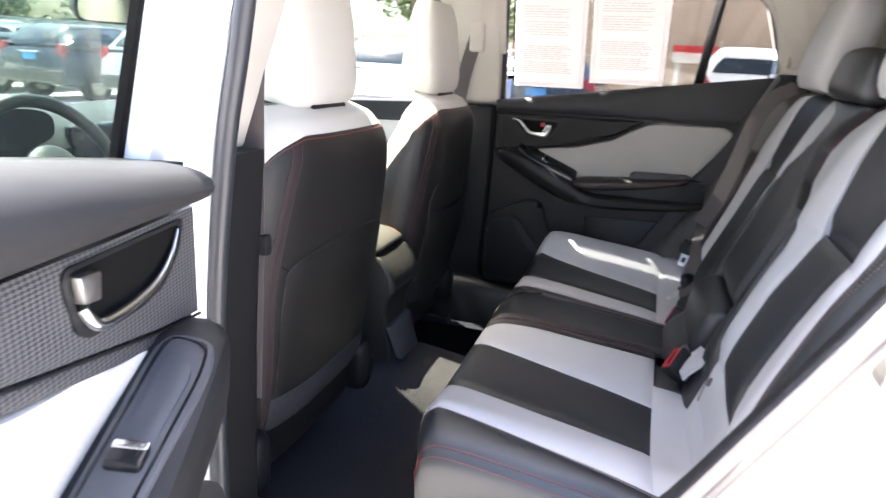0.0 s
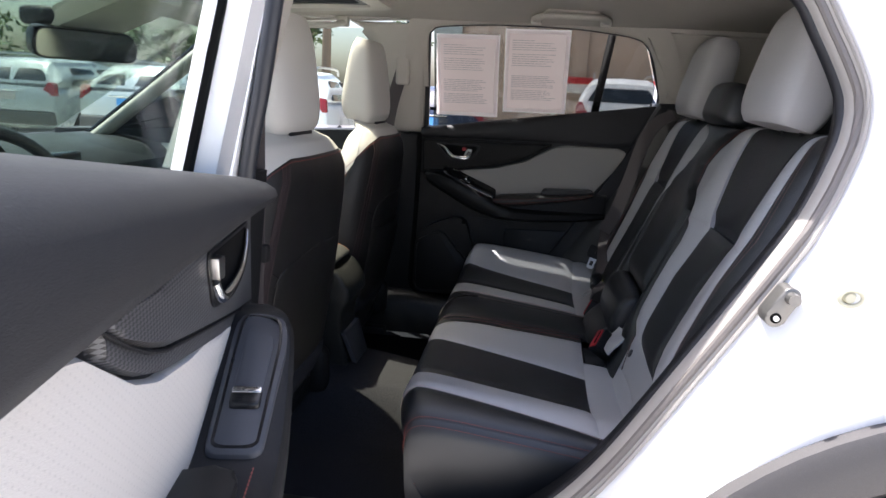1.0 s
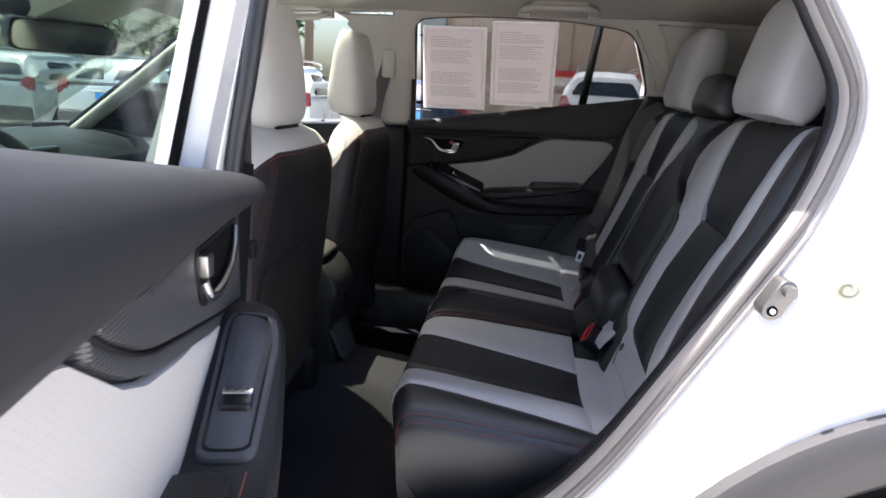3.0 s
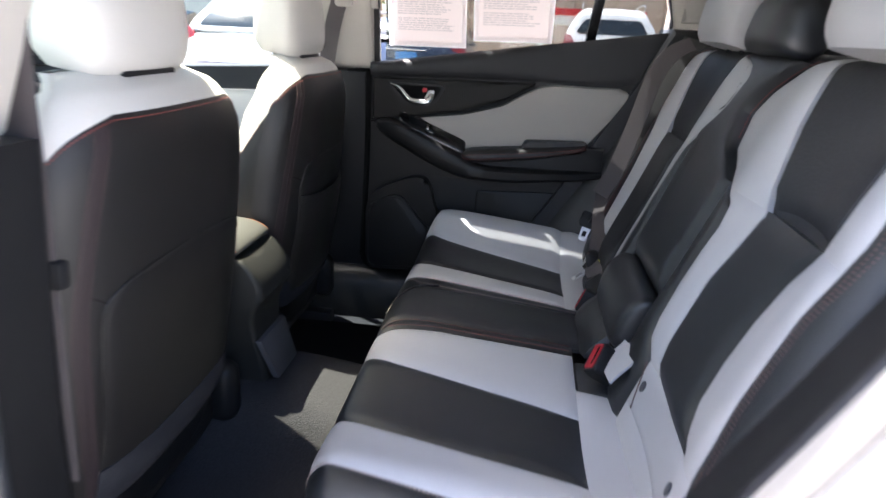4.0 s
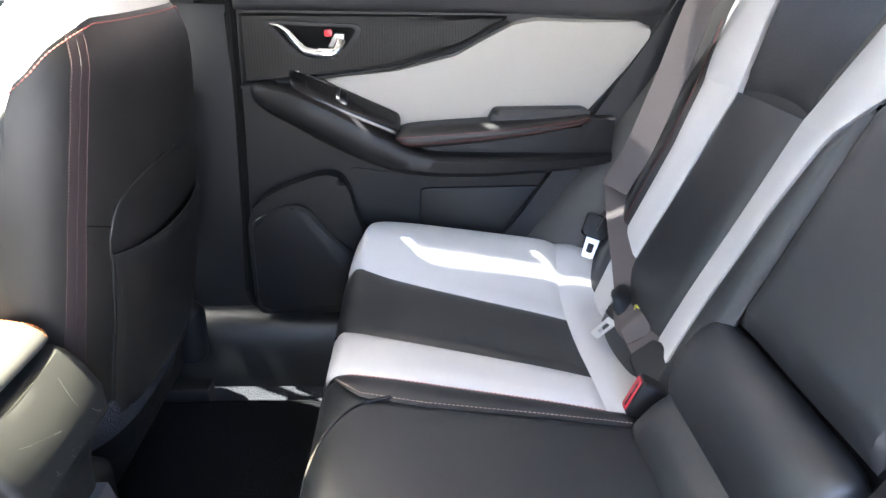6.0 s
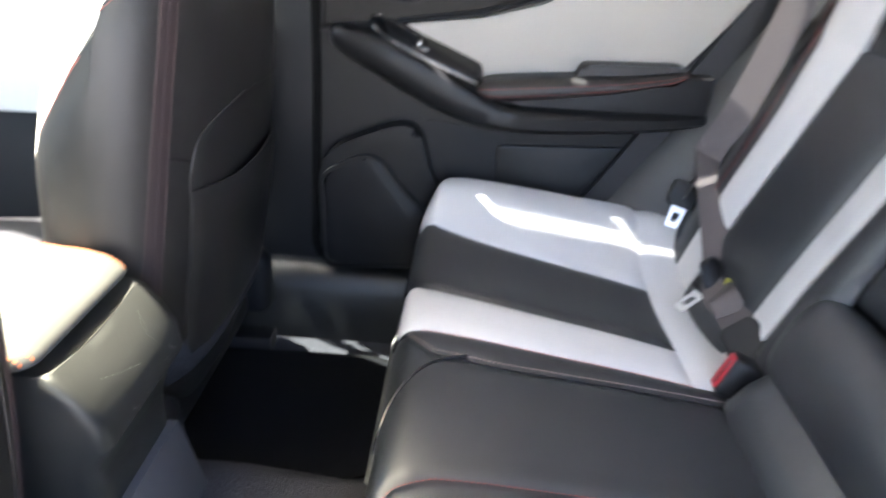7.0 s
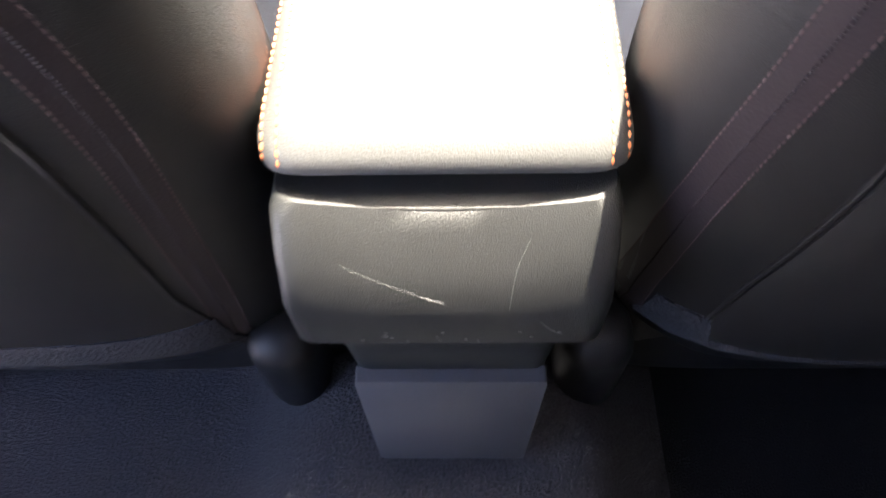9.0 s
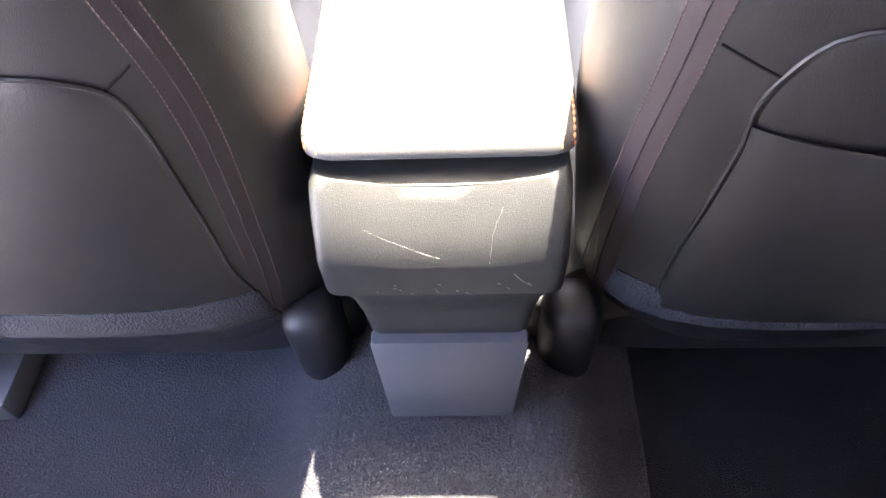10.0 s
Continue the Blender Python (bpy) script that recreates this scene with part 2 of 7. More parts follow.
def part(name, bm, mat, parent=None, label="", smooth=True):
    """Links a bmesh as one mesh object, as a part where a parent is given."""
    bmesh.ops.recalc_face_normals(bm, faces=bm.faces)
    me = bpy.data.meshes.new(name)
    bm.to_mesh(me)
    bm.free()
    mats = mat if isinstance(mat, (list, tuple)) else [mat]
    for k in mats:
        me.materials.append(k)
    ob = new(name, me)
    if smooth:
        me.polygons.foreach_set("use_smooth", [True] * len(me.polygons))
        me.set_sharp_from_angle(angle=radians(38))
    if parent is not None:
        ob.parent = parent
    if label:
        tagged(ob, label)
    return ob


def thing(name, label, category, group="", kind="", at=(0, 0, 0)):
    ob = new(name)
    ob.empty_display_size = 0.05
    ob.location = at
    return tagged(ob, label, category, group, kind)


def catmull(pts, n):
    """n points evenly spread in parameter along a smooth curve through pts."""
    pts = [np.array(p, float) for p in pts]
    k = len(pts) - 1
    out = []
    for i in range(n):
        t = i / (n - 1) * k
        j = min(int(t), k - 1)
        f = t - j
        p0, p1, p2, p3 = pts[max(j - 1, 0)], pts[j], pts[j + 1], pts[min(j + 2, k)]
        out.append(0.5 * (2 * p1 + (p2 - p0) * f + (2 * p0 - 5 * p1 + 4 * p2 - p3) * f * f + (3 * p1 - p0 - 3 * p2 + p3) * f ** 3))
    return out


def lerp_table(t, table):
    """Piecewise linear lookup in rows of (t, value)."""
    return float(np.interp(t, [r[0] for r in table], [r[1] for r in table]))


def box(lo, hi, bevel=0.004, seg=2):
    bm = bmesh.new()
    bmesh.ops.create_cube(bm, size=1)
    lo, hi = Vector(lo), Vector(hi)
    for v in bm.verts:
        v.co = Vector(((lo[i] + hi[i]) / 2 + v.co[i] * (hi[i] - lo[i]) for i in range(3)))
    if bevel:
        bmesh.ops.bevel(bm, geom=list(bm.edges), offset=bevel, segments=seg, affect="EDGES", profile=0.5)
    return bm


def loft(rings, cap=True, close=True):
    """A skin over rings of equally many points."""
    bm = bmesh.new()
    vs = [[bm.verts.new(Vector(p)) for p in r] for r in rings]
    n = len(rings[0])
    for a, b in zip(vs, vs[1:]):
        for i in range(n if close else n - 1):
            j = (i + 1) % n
            bm.faces.new((a[i], a[j], b[j], b[i]))
    if cap and close:
        bm.faces.new(vs[0])
        bm.faces.new(vs[-1])
    return bm


def prism(outline, to3, d0, d1, bevel=0.003, seg=2):
    """A plate of that outline between the depths d0 and d1; to3(a, b, d) gives the place. Its d1 rim is rounded."""
    bm = bmesh.new()
    lo = [bm.verts.new(Vector(to3(a, b, d0))) for a, b in outline]
    hi = [bm.verts.new(Vector(to3(a, b, d1))) for a, b in outline]
    bm.faces.new(lo)
    top = bm.faces.new(hi)
    n = len(outline)
    for i in range(n):
        bm.faces.new((lo[i], lo[(i + 1) % n], hi[(i + 1) % n], hi[i]))
    if bevel:
        bmesh.ops.bevel(bm, geom=list(top.edges), offset=bevel, segments=seg, affect="EDGES", profile=0.5)
    return bm


def ring_prism(outer, inner, to3, d0, d1):
    """A frame between two outlines of equally many points."""
    bm = bmesh.new()
    n = len(outer)
    q = [[bm.verts.new(Vector(to3(a, b, d))) for a, b in o] for o in (outer, inner) for d in (d0, d1)]
    for a, b in ((0, 1), (1, 3), (3, 2), (2, 0)):
        for i in range(n):
            j = (i + 1) % n
            bm.faces.new((q[a][i], q[a][j], q[b][j], q[b][i]))
    return bm


def smooth_outline(pts, n):
    """A closed smooth outline through corner points."""
    pts = list(pts)
    k = len(pts)
    out = []
    for i in range(k):
        p0, p1, p2, p3 = (np.array(pts[(i + o) % k], float) for o in (-1, 0, 1, 2))
        for s in range(n):
            f = s / n
            out.append(tuple(0.5 * (2 * p1 + (p2 - p0) * f + (2 * p0 - 5 * p1 + 4 * p2 - p3) * f * f + (3 * p1 - p0 - 3 * p2 + p3) * f ** 3)))
    return out


def round_poly(pts, r, n=4):
    """An outline with its corners rounded by about r."""
    out = []
    k = len(pts)
    for i in range(k):
        a, b, c = (Vector(pts[(i + o) % k]) for o in (-1, 0, 1))
        ra = min(r, (a - b).length * 0.45)
        rc = min(r, (c - b).length * 0.45)
        p, q = b + (a - b).normalized() * ra, b + (c - b).normalized() * rc
        for s in range(n + 1):
            f = s / n
            out.append(tuple((1 - f) ** 2 * p + 2 * f * (1 - f) * b + f * f * q))
    return out


def tube(pts, r, sides=8, flat=1.0, up=(0, 0, 1)):
    """A rod along pts; flat squeezes it along its second axis."""
    pts = [Vector(p) for p in pts]
    rings = []
    for i, p in enumerate(pts):
        t = (pts[min(i + 1, len(pts) - 1)] - pts[max(i - 1, 0)]).normalized()
        a = t.cross(Vector(up))
        if a.length < 1e-4:
            a = t.cross(Vector((1, 0, 0)))
        a.normalize()
        b = a.cross(t)
        rr = r[i] if isinstance(r, (list, tuple)) else r
        rings.append([p + a * rr * math.cos(2 * math.pi * s / sides) + b * rr * flat * math.sin(2 * math.pi * s / sides) for s in range(sides)])
    return loft(rings)


def ribbon(pts, sides_, width, thick=0.0016):
    """A strap along pts; sides_ gives the direction across it at each point."""
    rings = []
    pts = [Vector(p) for p in pts]
    for i, p in enumerate(pts):
        t = (pts[min(i + 1, len(pts) - 1)] - pts[max(i - 1, 0)]).normalized()
        a = Vector(sides_[i]).normalized()
        a = (a - t * a.dot(t)).normalized()
        b = a.cross(t)
        rings.append([p + a * width / 2 * x + b * thick / 2 * y for x, y in ((-1, -1), (1, -1), (1, 1), (-1, 1))])
    return loft(rings)


def stitches(path, step, length, r, sides=4):
    """A row of thread stitches lying along a path."""
    bm = bmesh.new()
    path = [Vector(p) for p in path]
    run = [0.0]
    for a, b in zip(path, path[1:]):
        run.append(run[-1] + (b - a).length)

    def at(s):
        return Vector(tuple(np.interp(s, run, [p[k] for p in path]) for k in range(3)))

    s = 0.0
    while s + length < run[-1]:
        a, b = at(s), at(s + length)
        t = (b - a).normalized()
        u = t.orthogonal().normalized()
        w = t.cross(u)
        rows = []
        for p, k in ((a, 0.35), ((a + b) / 2, 1.0), (b, 0.35)):
            rows.append([bm.verts.new(p + (u * math.cos(q * math.tau / sides) + w * math.sin(q * math.tau / sides)) * r * k) for q in range(sides)])
        for x, y in zip(rows, rows[1:]):
            for q in range(sides):
                bm.faces.new((x[q], x[(q + 1) % sides], y[(q + 1) % sides], y[q]))
        bm.faces.new(rows[0])
        bm.faces.new(rows[-1])
        s += step
    return bm


def upholstery(surf, left, right, v0, v1, nu=10, nv=30, seam=0.006, puff=0.0, thick=0.014, ends=(True, True), flip=True):
    """A padded panel on surf(u, v) between two boundary curves; its rim sinks into the seams."""
    bm = bmesh.new()
    top, low = [], []
    e = 1e-3
    for j in range(nv + 1):
        v = v0 + (v1 - v0) * j / nv
        a, b = left(v), right(v)
        rt, rl = [], []
        for i in range(nu + 1):
            f = i / nu
            f = 0.5 - 0.5 * math.cos(math.pi * f) if nu > 3 else f
            u = a + (b - a) * f
            p = Vector(surf(u, v))
            n = (Vector(surf(u + e, v)) - Vector(surf(u - e, v))).cross(Vector(surf(u, v + e)) - Vector(surf(u, v - e))).normalized()
            n = -n if flip else n
            du = min(abs(u - a), abs(b - u))
            g = math.exp(-(du / 0.007) ** 1.5)
            if ends[0]:
                g = max(g, math.exp(-(max(0.0, v - v0) / max(v1 - v0, 1e-6) * nv / 1.2) ** 1.5))
            if ends[1]:
                g = max(g, math.exp(-(max(0.0, v1 - v) / max(v1 - v0, 1e-6) * nv / 1.2) ** 1.5))
            q = 4 * f * (1 - f)
            rt.append(bm.verts.new(p + n * (puff * q - seam * g)))
            rl.append(bm.verts.new(p - n * thick))
        top.append(rt)
        low.append(rl)
    for rows, flip in ((top, False), (low, True)):
        for a, b in zip(rows, rows[1:]):
            for i in range(nu):
                fs = (a[i], a[i + 1], b[i + 1], b[i])
                bm.faces.new(fs[::-1] if flip else fs)
    for j in range(nv):
        bm.faces.new((top[j][0], top[j + 1][0], low[j + 1][0], low[j][0]))
        bm.faces.new((top[j][nu], low[j][nu], low[j + 1][nu], top[j + 1][nu]))
    for i in range(nu):
        bm.faces.new((top[0][i], low[0][i], low[0][i + 1], top[0][i + 1]))
        bm.faces.new((top[nv][i], top[nv][i + 1], low[nv][i + 1], low[nv][i]))
    return bm


def cushion_blob(rings_spec, axis_pts, sides=28, power=2.6):
    """A rounded pad: superellipse rings (half width along a, half depth along b) about points with their axes."""
    rings = []
    for (c, a, b, w, d) in rings_spec:
        c, a, b = Vector(c), Vector(a), Vector(b)
        ring = []
        for s in range(sides):
            t = s / sides * math.tau
            x = math.copysign(abs(math.cos(t)) ** (2 / power), math.cos(t))
            y = math.copysign(abs(math.sin(t)) ** (2 / power), math.sin(t))
            ring.append(c + a * w * x + b * d * y)
        rings.append(ring)
    return loft(rings)


def strip_plate(xs, top, bot, to3, d0, d1, puff=0.0, nz=8, rim=0.005):
    """A moulded plate between two height curves over x, rounded towards its rim."""
    bm = bmesh.new()
    up, lo = [], []
    for i, x in enumerate(xs):
        a, b = bot(x), top(x)
        ru, rl = [], []
        for j in range(nz + 1):
            f = j / nz
            z = a + (b - a) * (0.5 - 0.5 * math.cos(math.pi * f))
            e = min(z - a, b - z, (x - xs[0]) * 1.0, (xs[-1] - x) * 1.0)
            r = 1 - max(0.0, 1 - e / rim) ** 2 if e < rim else 1.0
            ru.append(bm.verts.new(to3(x, z, d0 + (d1 - d0) * (0.25 + 0.75 * r) + puff * 4 * f * (1 - f))))
            rl.append(bm.verts.new(to3(x, z, d0)))
        up.append(ru)
        lo.append(rl)
    for rows in (up, lo):
        for a, b in zip(rows, rows[1:]):
            for j in range(nz):
                bm.faces.new((a[j], a[j + 1], b[j + 1], b[j]))
    n = len(xs) - 1
    for i in range(n):
        for j in (0, nz):
            bm.faces.new((up[i][j], up[i + 1][j], lo[i + 1][j], lo[i][j]))
    for i in (0, n):
        for j in range(nz):
            bm.faces.new((up[i][j], up[i][j + 1], lo[i][j + 1], lo[i][j]))
    return bm

# ---- ground ----
bm = bmesh.new()
bmesh.ops.create_grid(bm, x_segments=40, y_segments=40, size=150)
tagged(part("ground", bm, ASPHALT), "worn sunlit asphalt of a car dealer's lot", "ground", kind="structure")

# ---- the car's shell ----
FLOOR_Z = 0.36


def tunnel_z(x, y):
    """Height of the carpet, with the raised tunnel along the middle."""
    h = lerp_table(x, [(-1.4, 0.14), (-0.06, 0.14), (0.10, 0.115), (0.25, 0.09)])
    w = abs(y - 0.01)
    f = 1 / (1 + math.exp((w - 0.17) / 0.022))
    side = max(0.0, (abs(y) - 0.54) / 0.06)
    return FLOOR_Z + h * f + 0.02 * side * side * (abs(y) > 0.54)


bm = bmesh.new()
xs, ys = np.linspace(-1.5, 0.42, 60), np.linspace(-0.62, 0.62, 63)
grid = [[bm.verts.new((x, y, tunnel_z(x, y) + 0.002 * noise.noise(Vector((x * 9, y * 9, 0))))) for y in ys] for x in xs]
low = [[bm.verts.new((x, y, 0.30)) for y in (ys[0], ys[-1])] for x in (xs[0], xs[-1])]
for a, b in zip(grid, grid[1:]):
    for j in range(len(ys) - 1):
        bm.faces.new((a[j], a[j + 1], b[j + 1], b[j]))
bm.faces.new((low[0][0], low[0][1], low[1][1], low[1][0]))
tagged(part("floor", bm, CARPET), "dark blue-black loop carpet of the car floor", "floor", kind="structure")

# headliner with the sunroof's opening
SX0, SX1, SY = -0.66, -0.150, 0.37


def head_z(x, y):
    z = 1.545 - 0.032 * (abs(y) / 0.64) ** 3
    z -= 0.10 * max(0.0, (-0.45 - x) / 0.4) ** 2
    z -= 0.05 * max(0.0, (x - 0.9) / 0.9) ** 2
    return z


def holed_sheet(zf, thick, xs, ys, hole):
    bm = bmesh.new()
    up = {}
    for s in (0, 1):
        for i, x in enumerate(xs):
            for j, y in enumerate(ys):
                up[s, i, j] = bm.verts.new((x, y, zf(x, y) + thick * s))
    solid = [[not (hole[0] <= (xs[i] + xs[i + 1]) / 2 <= hole[1] and abs((ys[j] + ys[j + 1]) / 2) <= hole[2])
              for j in range(len(ys) - 1)] for i in range(len(xs) - 1)]
    for i in range(len(xs) - 1):
        for j in range(len(ys) - 1):
            if not solid[i][j]:
                continue
            for s in (0, 1):
                bm.faces.new((up[s, i, j], up[s, i + 1, j], up[s, i + 1, j + 1], up[s, i, j + 1]))
            for di, dj, a, b in ((-1, 0, (i, j), (i, j + 1)), (1, 0, (i + 1, j), (i + 1, j + 1)), (0, -1, (i, j), (i + 1, j)), (0, 1, (i, j + 1), (i + 1, j + 1))):
                ii, jj = i + di, j + dj
                if not (0 <= ii < len(xs) - 1 and 0 <= jj < len(ys) - 1) or not solid[ii][jj]:
                    bm.faces.new((up[0, a[0], a[1]], up[0, b[0], b[1]], up[1, b[0], b[1]], up[1, a[0], a[1]]))
    return bm


hx = sorted(set([round(v, 4) for v in np.linspace(-0.80, 1.85, 54)] + [SX0, SX1]))
hy = sorted(set([round(v, 4) for v in np.linspace(-0.64, 0.60, 33)] + [-SY, SY]))
tagged(part("ceiling", holed_sheet(head_z, 0.018, hx, hy, (SX0, SX1, SY)), HEADLINER_CLOTH), "beige cloth headliner with a sunroof opening", "ceiling", kind="structure")
rx = sorted(set([round(v, 4) for v in np.linspace(-0.78, 1.95, 54)] + [SX0, SX1]))
ry = sorted(set([round(v, 4) for v in np.linspace(-0.66, 0.60, 33)] + [-SY, SY]))
tagged(part("roof", holed_sheet(lambda x, y: head_z(x, y) + 0.045 + 0.02 * (1 - (y / 0.66) ** 2), 0.012, rx, ry, (SX0, SX1, SY)), WHITE_PAINT),
       "white painted steel roof of the car", "roof", kind="structure")

roofhole = thing("sunroof", "glass sunroof with its black frame and beige trim rim", "sunroof", kind="structure")
o4 = round_poly([(SX0, -SY), (SX1, -SY), (SX1, SY), (SX0, SY)], 0.04)
i4 = round_poly([(SX0 + 0.03, -SY + 0.03), (SX1 - 0.03, -SY + 0.03), (SX1 - 0.03, SY - 0.03), (SX0 + 0.03, SY - 0.03)], 0.03)
r4 = round_poly([(SX0 - 0.05, -SY - 0.04), (SX1 + 0.06, -SY - 0.04), (SX1 + 0.06, SY + 0.04), (SX0 - 0.05, SY + 0.04)], 0.06)
part("frame", ring_prism(o4, i4, lambda a, b, d: (a, b, d), 1.535, 1.60), BLACK_PLASTIC, roofhole)
part("trim_rim", ring_prism(r4, o4, lambda a, b, d: (a, b, head_z(a, b) - 0.012 + d), 0, 0.012), PILLAR_BEIGE, roofhole)
pane = part("pane", prism(i4, lambda a, b, d: (a, b, d), 1.600, 1.605, 0), TINTED, roofhole, smooth=False)


def tumble(z):
    """Half width of the body side at a height: it leans in above the belt."""
    return 0.74 - 0.12 * max(0.0, min(1.0, (z - 1.12) / 0.38))


def side_slab(name, outline, y0, y1, mat, label, kind="structure", cat="wall", bevel=0.006, lean=True, sign=1):
    def to3(a, b, d):
        k = (tumble(b) - 0.74) if lean else 0.0
        return (a, sign * (d + k), b)
    return tagged(part(name, prism(outline, to3, y1, y0, bevel), mat), label, cat, kind=kind)


# right side: sill, front door, pillars, rails
for sign, nm in ((1, "right"), (-1, "left")):
    sec = [(0.575, 0.335), (0.585, 0.38), (0.60, 0.43), (0.635, 0.475), (0.69, 0.49), (0.735, 0.478), (0.75, 0.45), (0.84, 0.42), (0.85, 0.30), (0.62, 0.27)]
    if sign > 0:
        sec = [(0.588, 0.335), (0.593, 0.38), (0.600, 0.43), (0.610, 0.475), (0.622, 0.506), (0.645, 0.524), (0.672, 0.530), (0.75, 0.52), (0.84, 0.42), (0.85, 0.30), (0.62, 0.27)]
    rings = [[(x, sign * y, z) for y, z in sec] for x in np.linspace(-1.55, 0.62, 24)]
    sill = part("sill_" + nm, loft(rings), SILL_PLASTIC)
    tagged(sill, "black plastic door sill trim along the car floor", "sill", kind="structure")

front_low = [(-1.55, 0.46), (-0.165, 0.46), (-0.165, 1.135), (-1.55, 1.06)]
side_slab("wall_right_front", front_low, 0.690, 0.84, SOFT_PLASTIC, "dark inner panel of the front passenger door", lean=False)
card = prism(round_poly([(-1.30, 0.78), (-0.30, 0.80), (-0.26, 0.92), (-0.32, 1.055), (-1.30, 1.02)], 0.05, 4), lambda a, b, d: (a, 0.692 - d, b), 0.0, 0.014, 0.006)
tagged(part("door_trim_front_right", card, CREAM_LEATHER), "pale leather insert of the front passenger door", "door trim", kind="structure")
for sign, nm in ((1, "right"), (-1, "left")):
    if sign > 0:
        rail = [(-0.80, 1.48), (-0.30, 1.510), (-0.06, 1.520), (-0.03, 1.556), (0.60, 1.562), (0.72, 1.545), (0.78, 1.51), (1.85, 1.49), (1.85, 1.60), (-0.80, 1.60)]
    else:
        rail = [(-0.80, 1.48), (-0.30, 1.515), (0.60, 1.528), (0.72, 1.515), (0.78, 1.49), (1.85, 1.47), (1.85, 1.60), (-0.80, 1.60)]
    side_slab("roof_rail_" + nm, rail, 0.69 if sign > 0 else 0.735, 0.735 if sign > 0 else 0.83, PILLAR_BEIGE if sign > 0 else WHITE_PAINT, "roof rail above the car's side doors", sign=sign)
# pillars between the doors
bp = [(-0.185, 1.13), (-0.028, 1.13), (-0.022, 1.51), (-0.29, 1.51), (-0.235, 1.488), (-0.20, 1.455), (-0.182, 1.405), (-0.178, 1.33)]
side_slab("pillar_right_upper", bp, 0.70, 0.745, PILLAR_BEIGE, "beige plastic door pillar trim", bevel=0.02)
side_slab("pillar_right_lower", [(-0.20, 0.45), (-0.045, 0.45), (-0.03, 0.60), (-0.028, 1.13), (-0.185, 1.13)], 0.665, 0.80, BLACK_PLASTIC, "black lower door pillar trim", lean=False, bevel=0.02)
# Added filler: keeps outside light from leaking round the closed door's edge.
side_slab("light_block_right", [(-0.10, 0.40), (0.40, 0.40), (0.40, 0.50), (0.0, 0.50), (0.0, 1.13), (-0.10, 1.13)], 0.672, 0.695, MATT_BLACK, "added black filler blocking light at the rear door gap", lean=False, bevel=0)
# quarter behind the rear doors, inside
cq = [(0.818, 1.30), (0.822, 1.36), (0.72, 1.50), (0.72, 1.56), (1.15, 1.56), (1.20, 1.285)]
side_slab("quarter_trim_right_upper", cq, 0.70, 0.82, PILLAR_BEIGE, "beige quarter pillar trim", bevel=0.01)
side_slab("quarter_trim_left_upper", [(0.86, 1.28), (0.83, 1.38), (0.76, 1.50), (0.76, 1.56), (1.0, 1.56), (1.0, 1.285)], 0.68, 0.735, PILLAR_BEIGE, "beige quarter pillar trim", bevel=0.01, sign=-1)
low_q = [(0.455, 0.69), (0.50, 0.755), (0.60, 0.92), (0.70, 1.085), (0.80, 1.285), (1.85, 1.285), (1.85, 0.45), (0.30, 0.45), (0.34, 0.53)]
side_slab("quarter_trim_right_lower", low_q, 0.64, 0.83, SOFT_PLASTIC, "black lower quarter trim beside the rear seat", lean=False, bevel=0.012)
rows = []
for z in np.linspace(0.56, 1.27, 26):
    x0 = lerp_table(z, [(0.56, 0.408), (0.69, 0.496), (0.94, 0.657), (1.085, 0.745), (1.27, 0.822)])
    rows.append([(x0 + dx, y, z - 0.25 * dx) for dx, y in ((0.0, 0.668), (0.003, 0.648), (0.012, 0.634), (0.034, 0.615), (0.060, 0.598), (0.085, 0.587), (0.12, 0.582), (0.26, 0.582), (0.26, 0.668))])
bulge = part("quarter_bulge", loft(rows), QUARTER_GREY, bpy.data.objects["quarter_trim_right_lower"], "grey padded quarter trim")
side_slab("quarter_trim_left_lower", [(0.62, 0.69), (0.70, 0.85), (0.78, 1.02), (0.84, 1.17), (0.86, 1.28), (1.85, 1.28), (1.85, 0.45), (0.50, 0.45)], 0.64, 0.735, BLACK_PLASTIC, "black lower quarter trim beside the rear seat", lean=False, sign=-1)
for sign, nm in ((1, "right"), (-1, "left")):
    side_slab("rear_pillar_" + nm, [(1.30, 1.28), (1.85, 1.28), (1.85, 1.56), (1.20, 1.56)], 0.70, 0.83, PILLAR_BEIGE, "beige rear pillar trim", sign=sign)
# bulkheads, load floor, tailgate
tagged(part("wall_front", box((-1.60, -0.84, 0.27), (-1.54, 0.84, 1.04), 0.01), BLACK_PLASTIC), "black front bulkhead below the windscreen", "wall", kind="structure")
tagged(part("load_floor", box((0.98, -0.64, 0.66), (1.86, 0.64, 0.70), 0.01), CARPET), "dark carpeted load floor behind the rear seat", "floor", kind="structure")
tagged(part("wall_rear", box((1.84, -0.80, 0.40), (1.92, 0.80, 1.10), 0.02), SOFT_PLASTIC), "dark tailgate trim", "wall", kind="structure")
tagged(part("window_rear", box((1.84, -0.62, 1.10), (1.846, 0.62, 1.47), 0), TAIL_GLASS, smooth=False), "tailgate window", "window", kind="structure")
shield = part("windscreen", prism([(-0.62, 0), (0.62, 0), (0.56, 1), (-0.56, 1)], lambda a, b, d: (-1.50 + 0.72 * b + d * 0.4, a, 1.06 + 0.43 * b - d), 0, 0.005, 0), GLASS, smooth=False)
tagged(shield, "raked clear windscreen", "window", kind="structure")
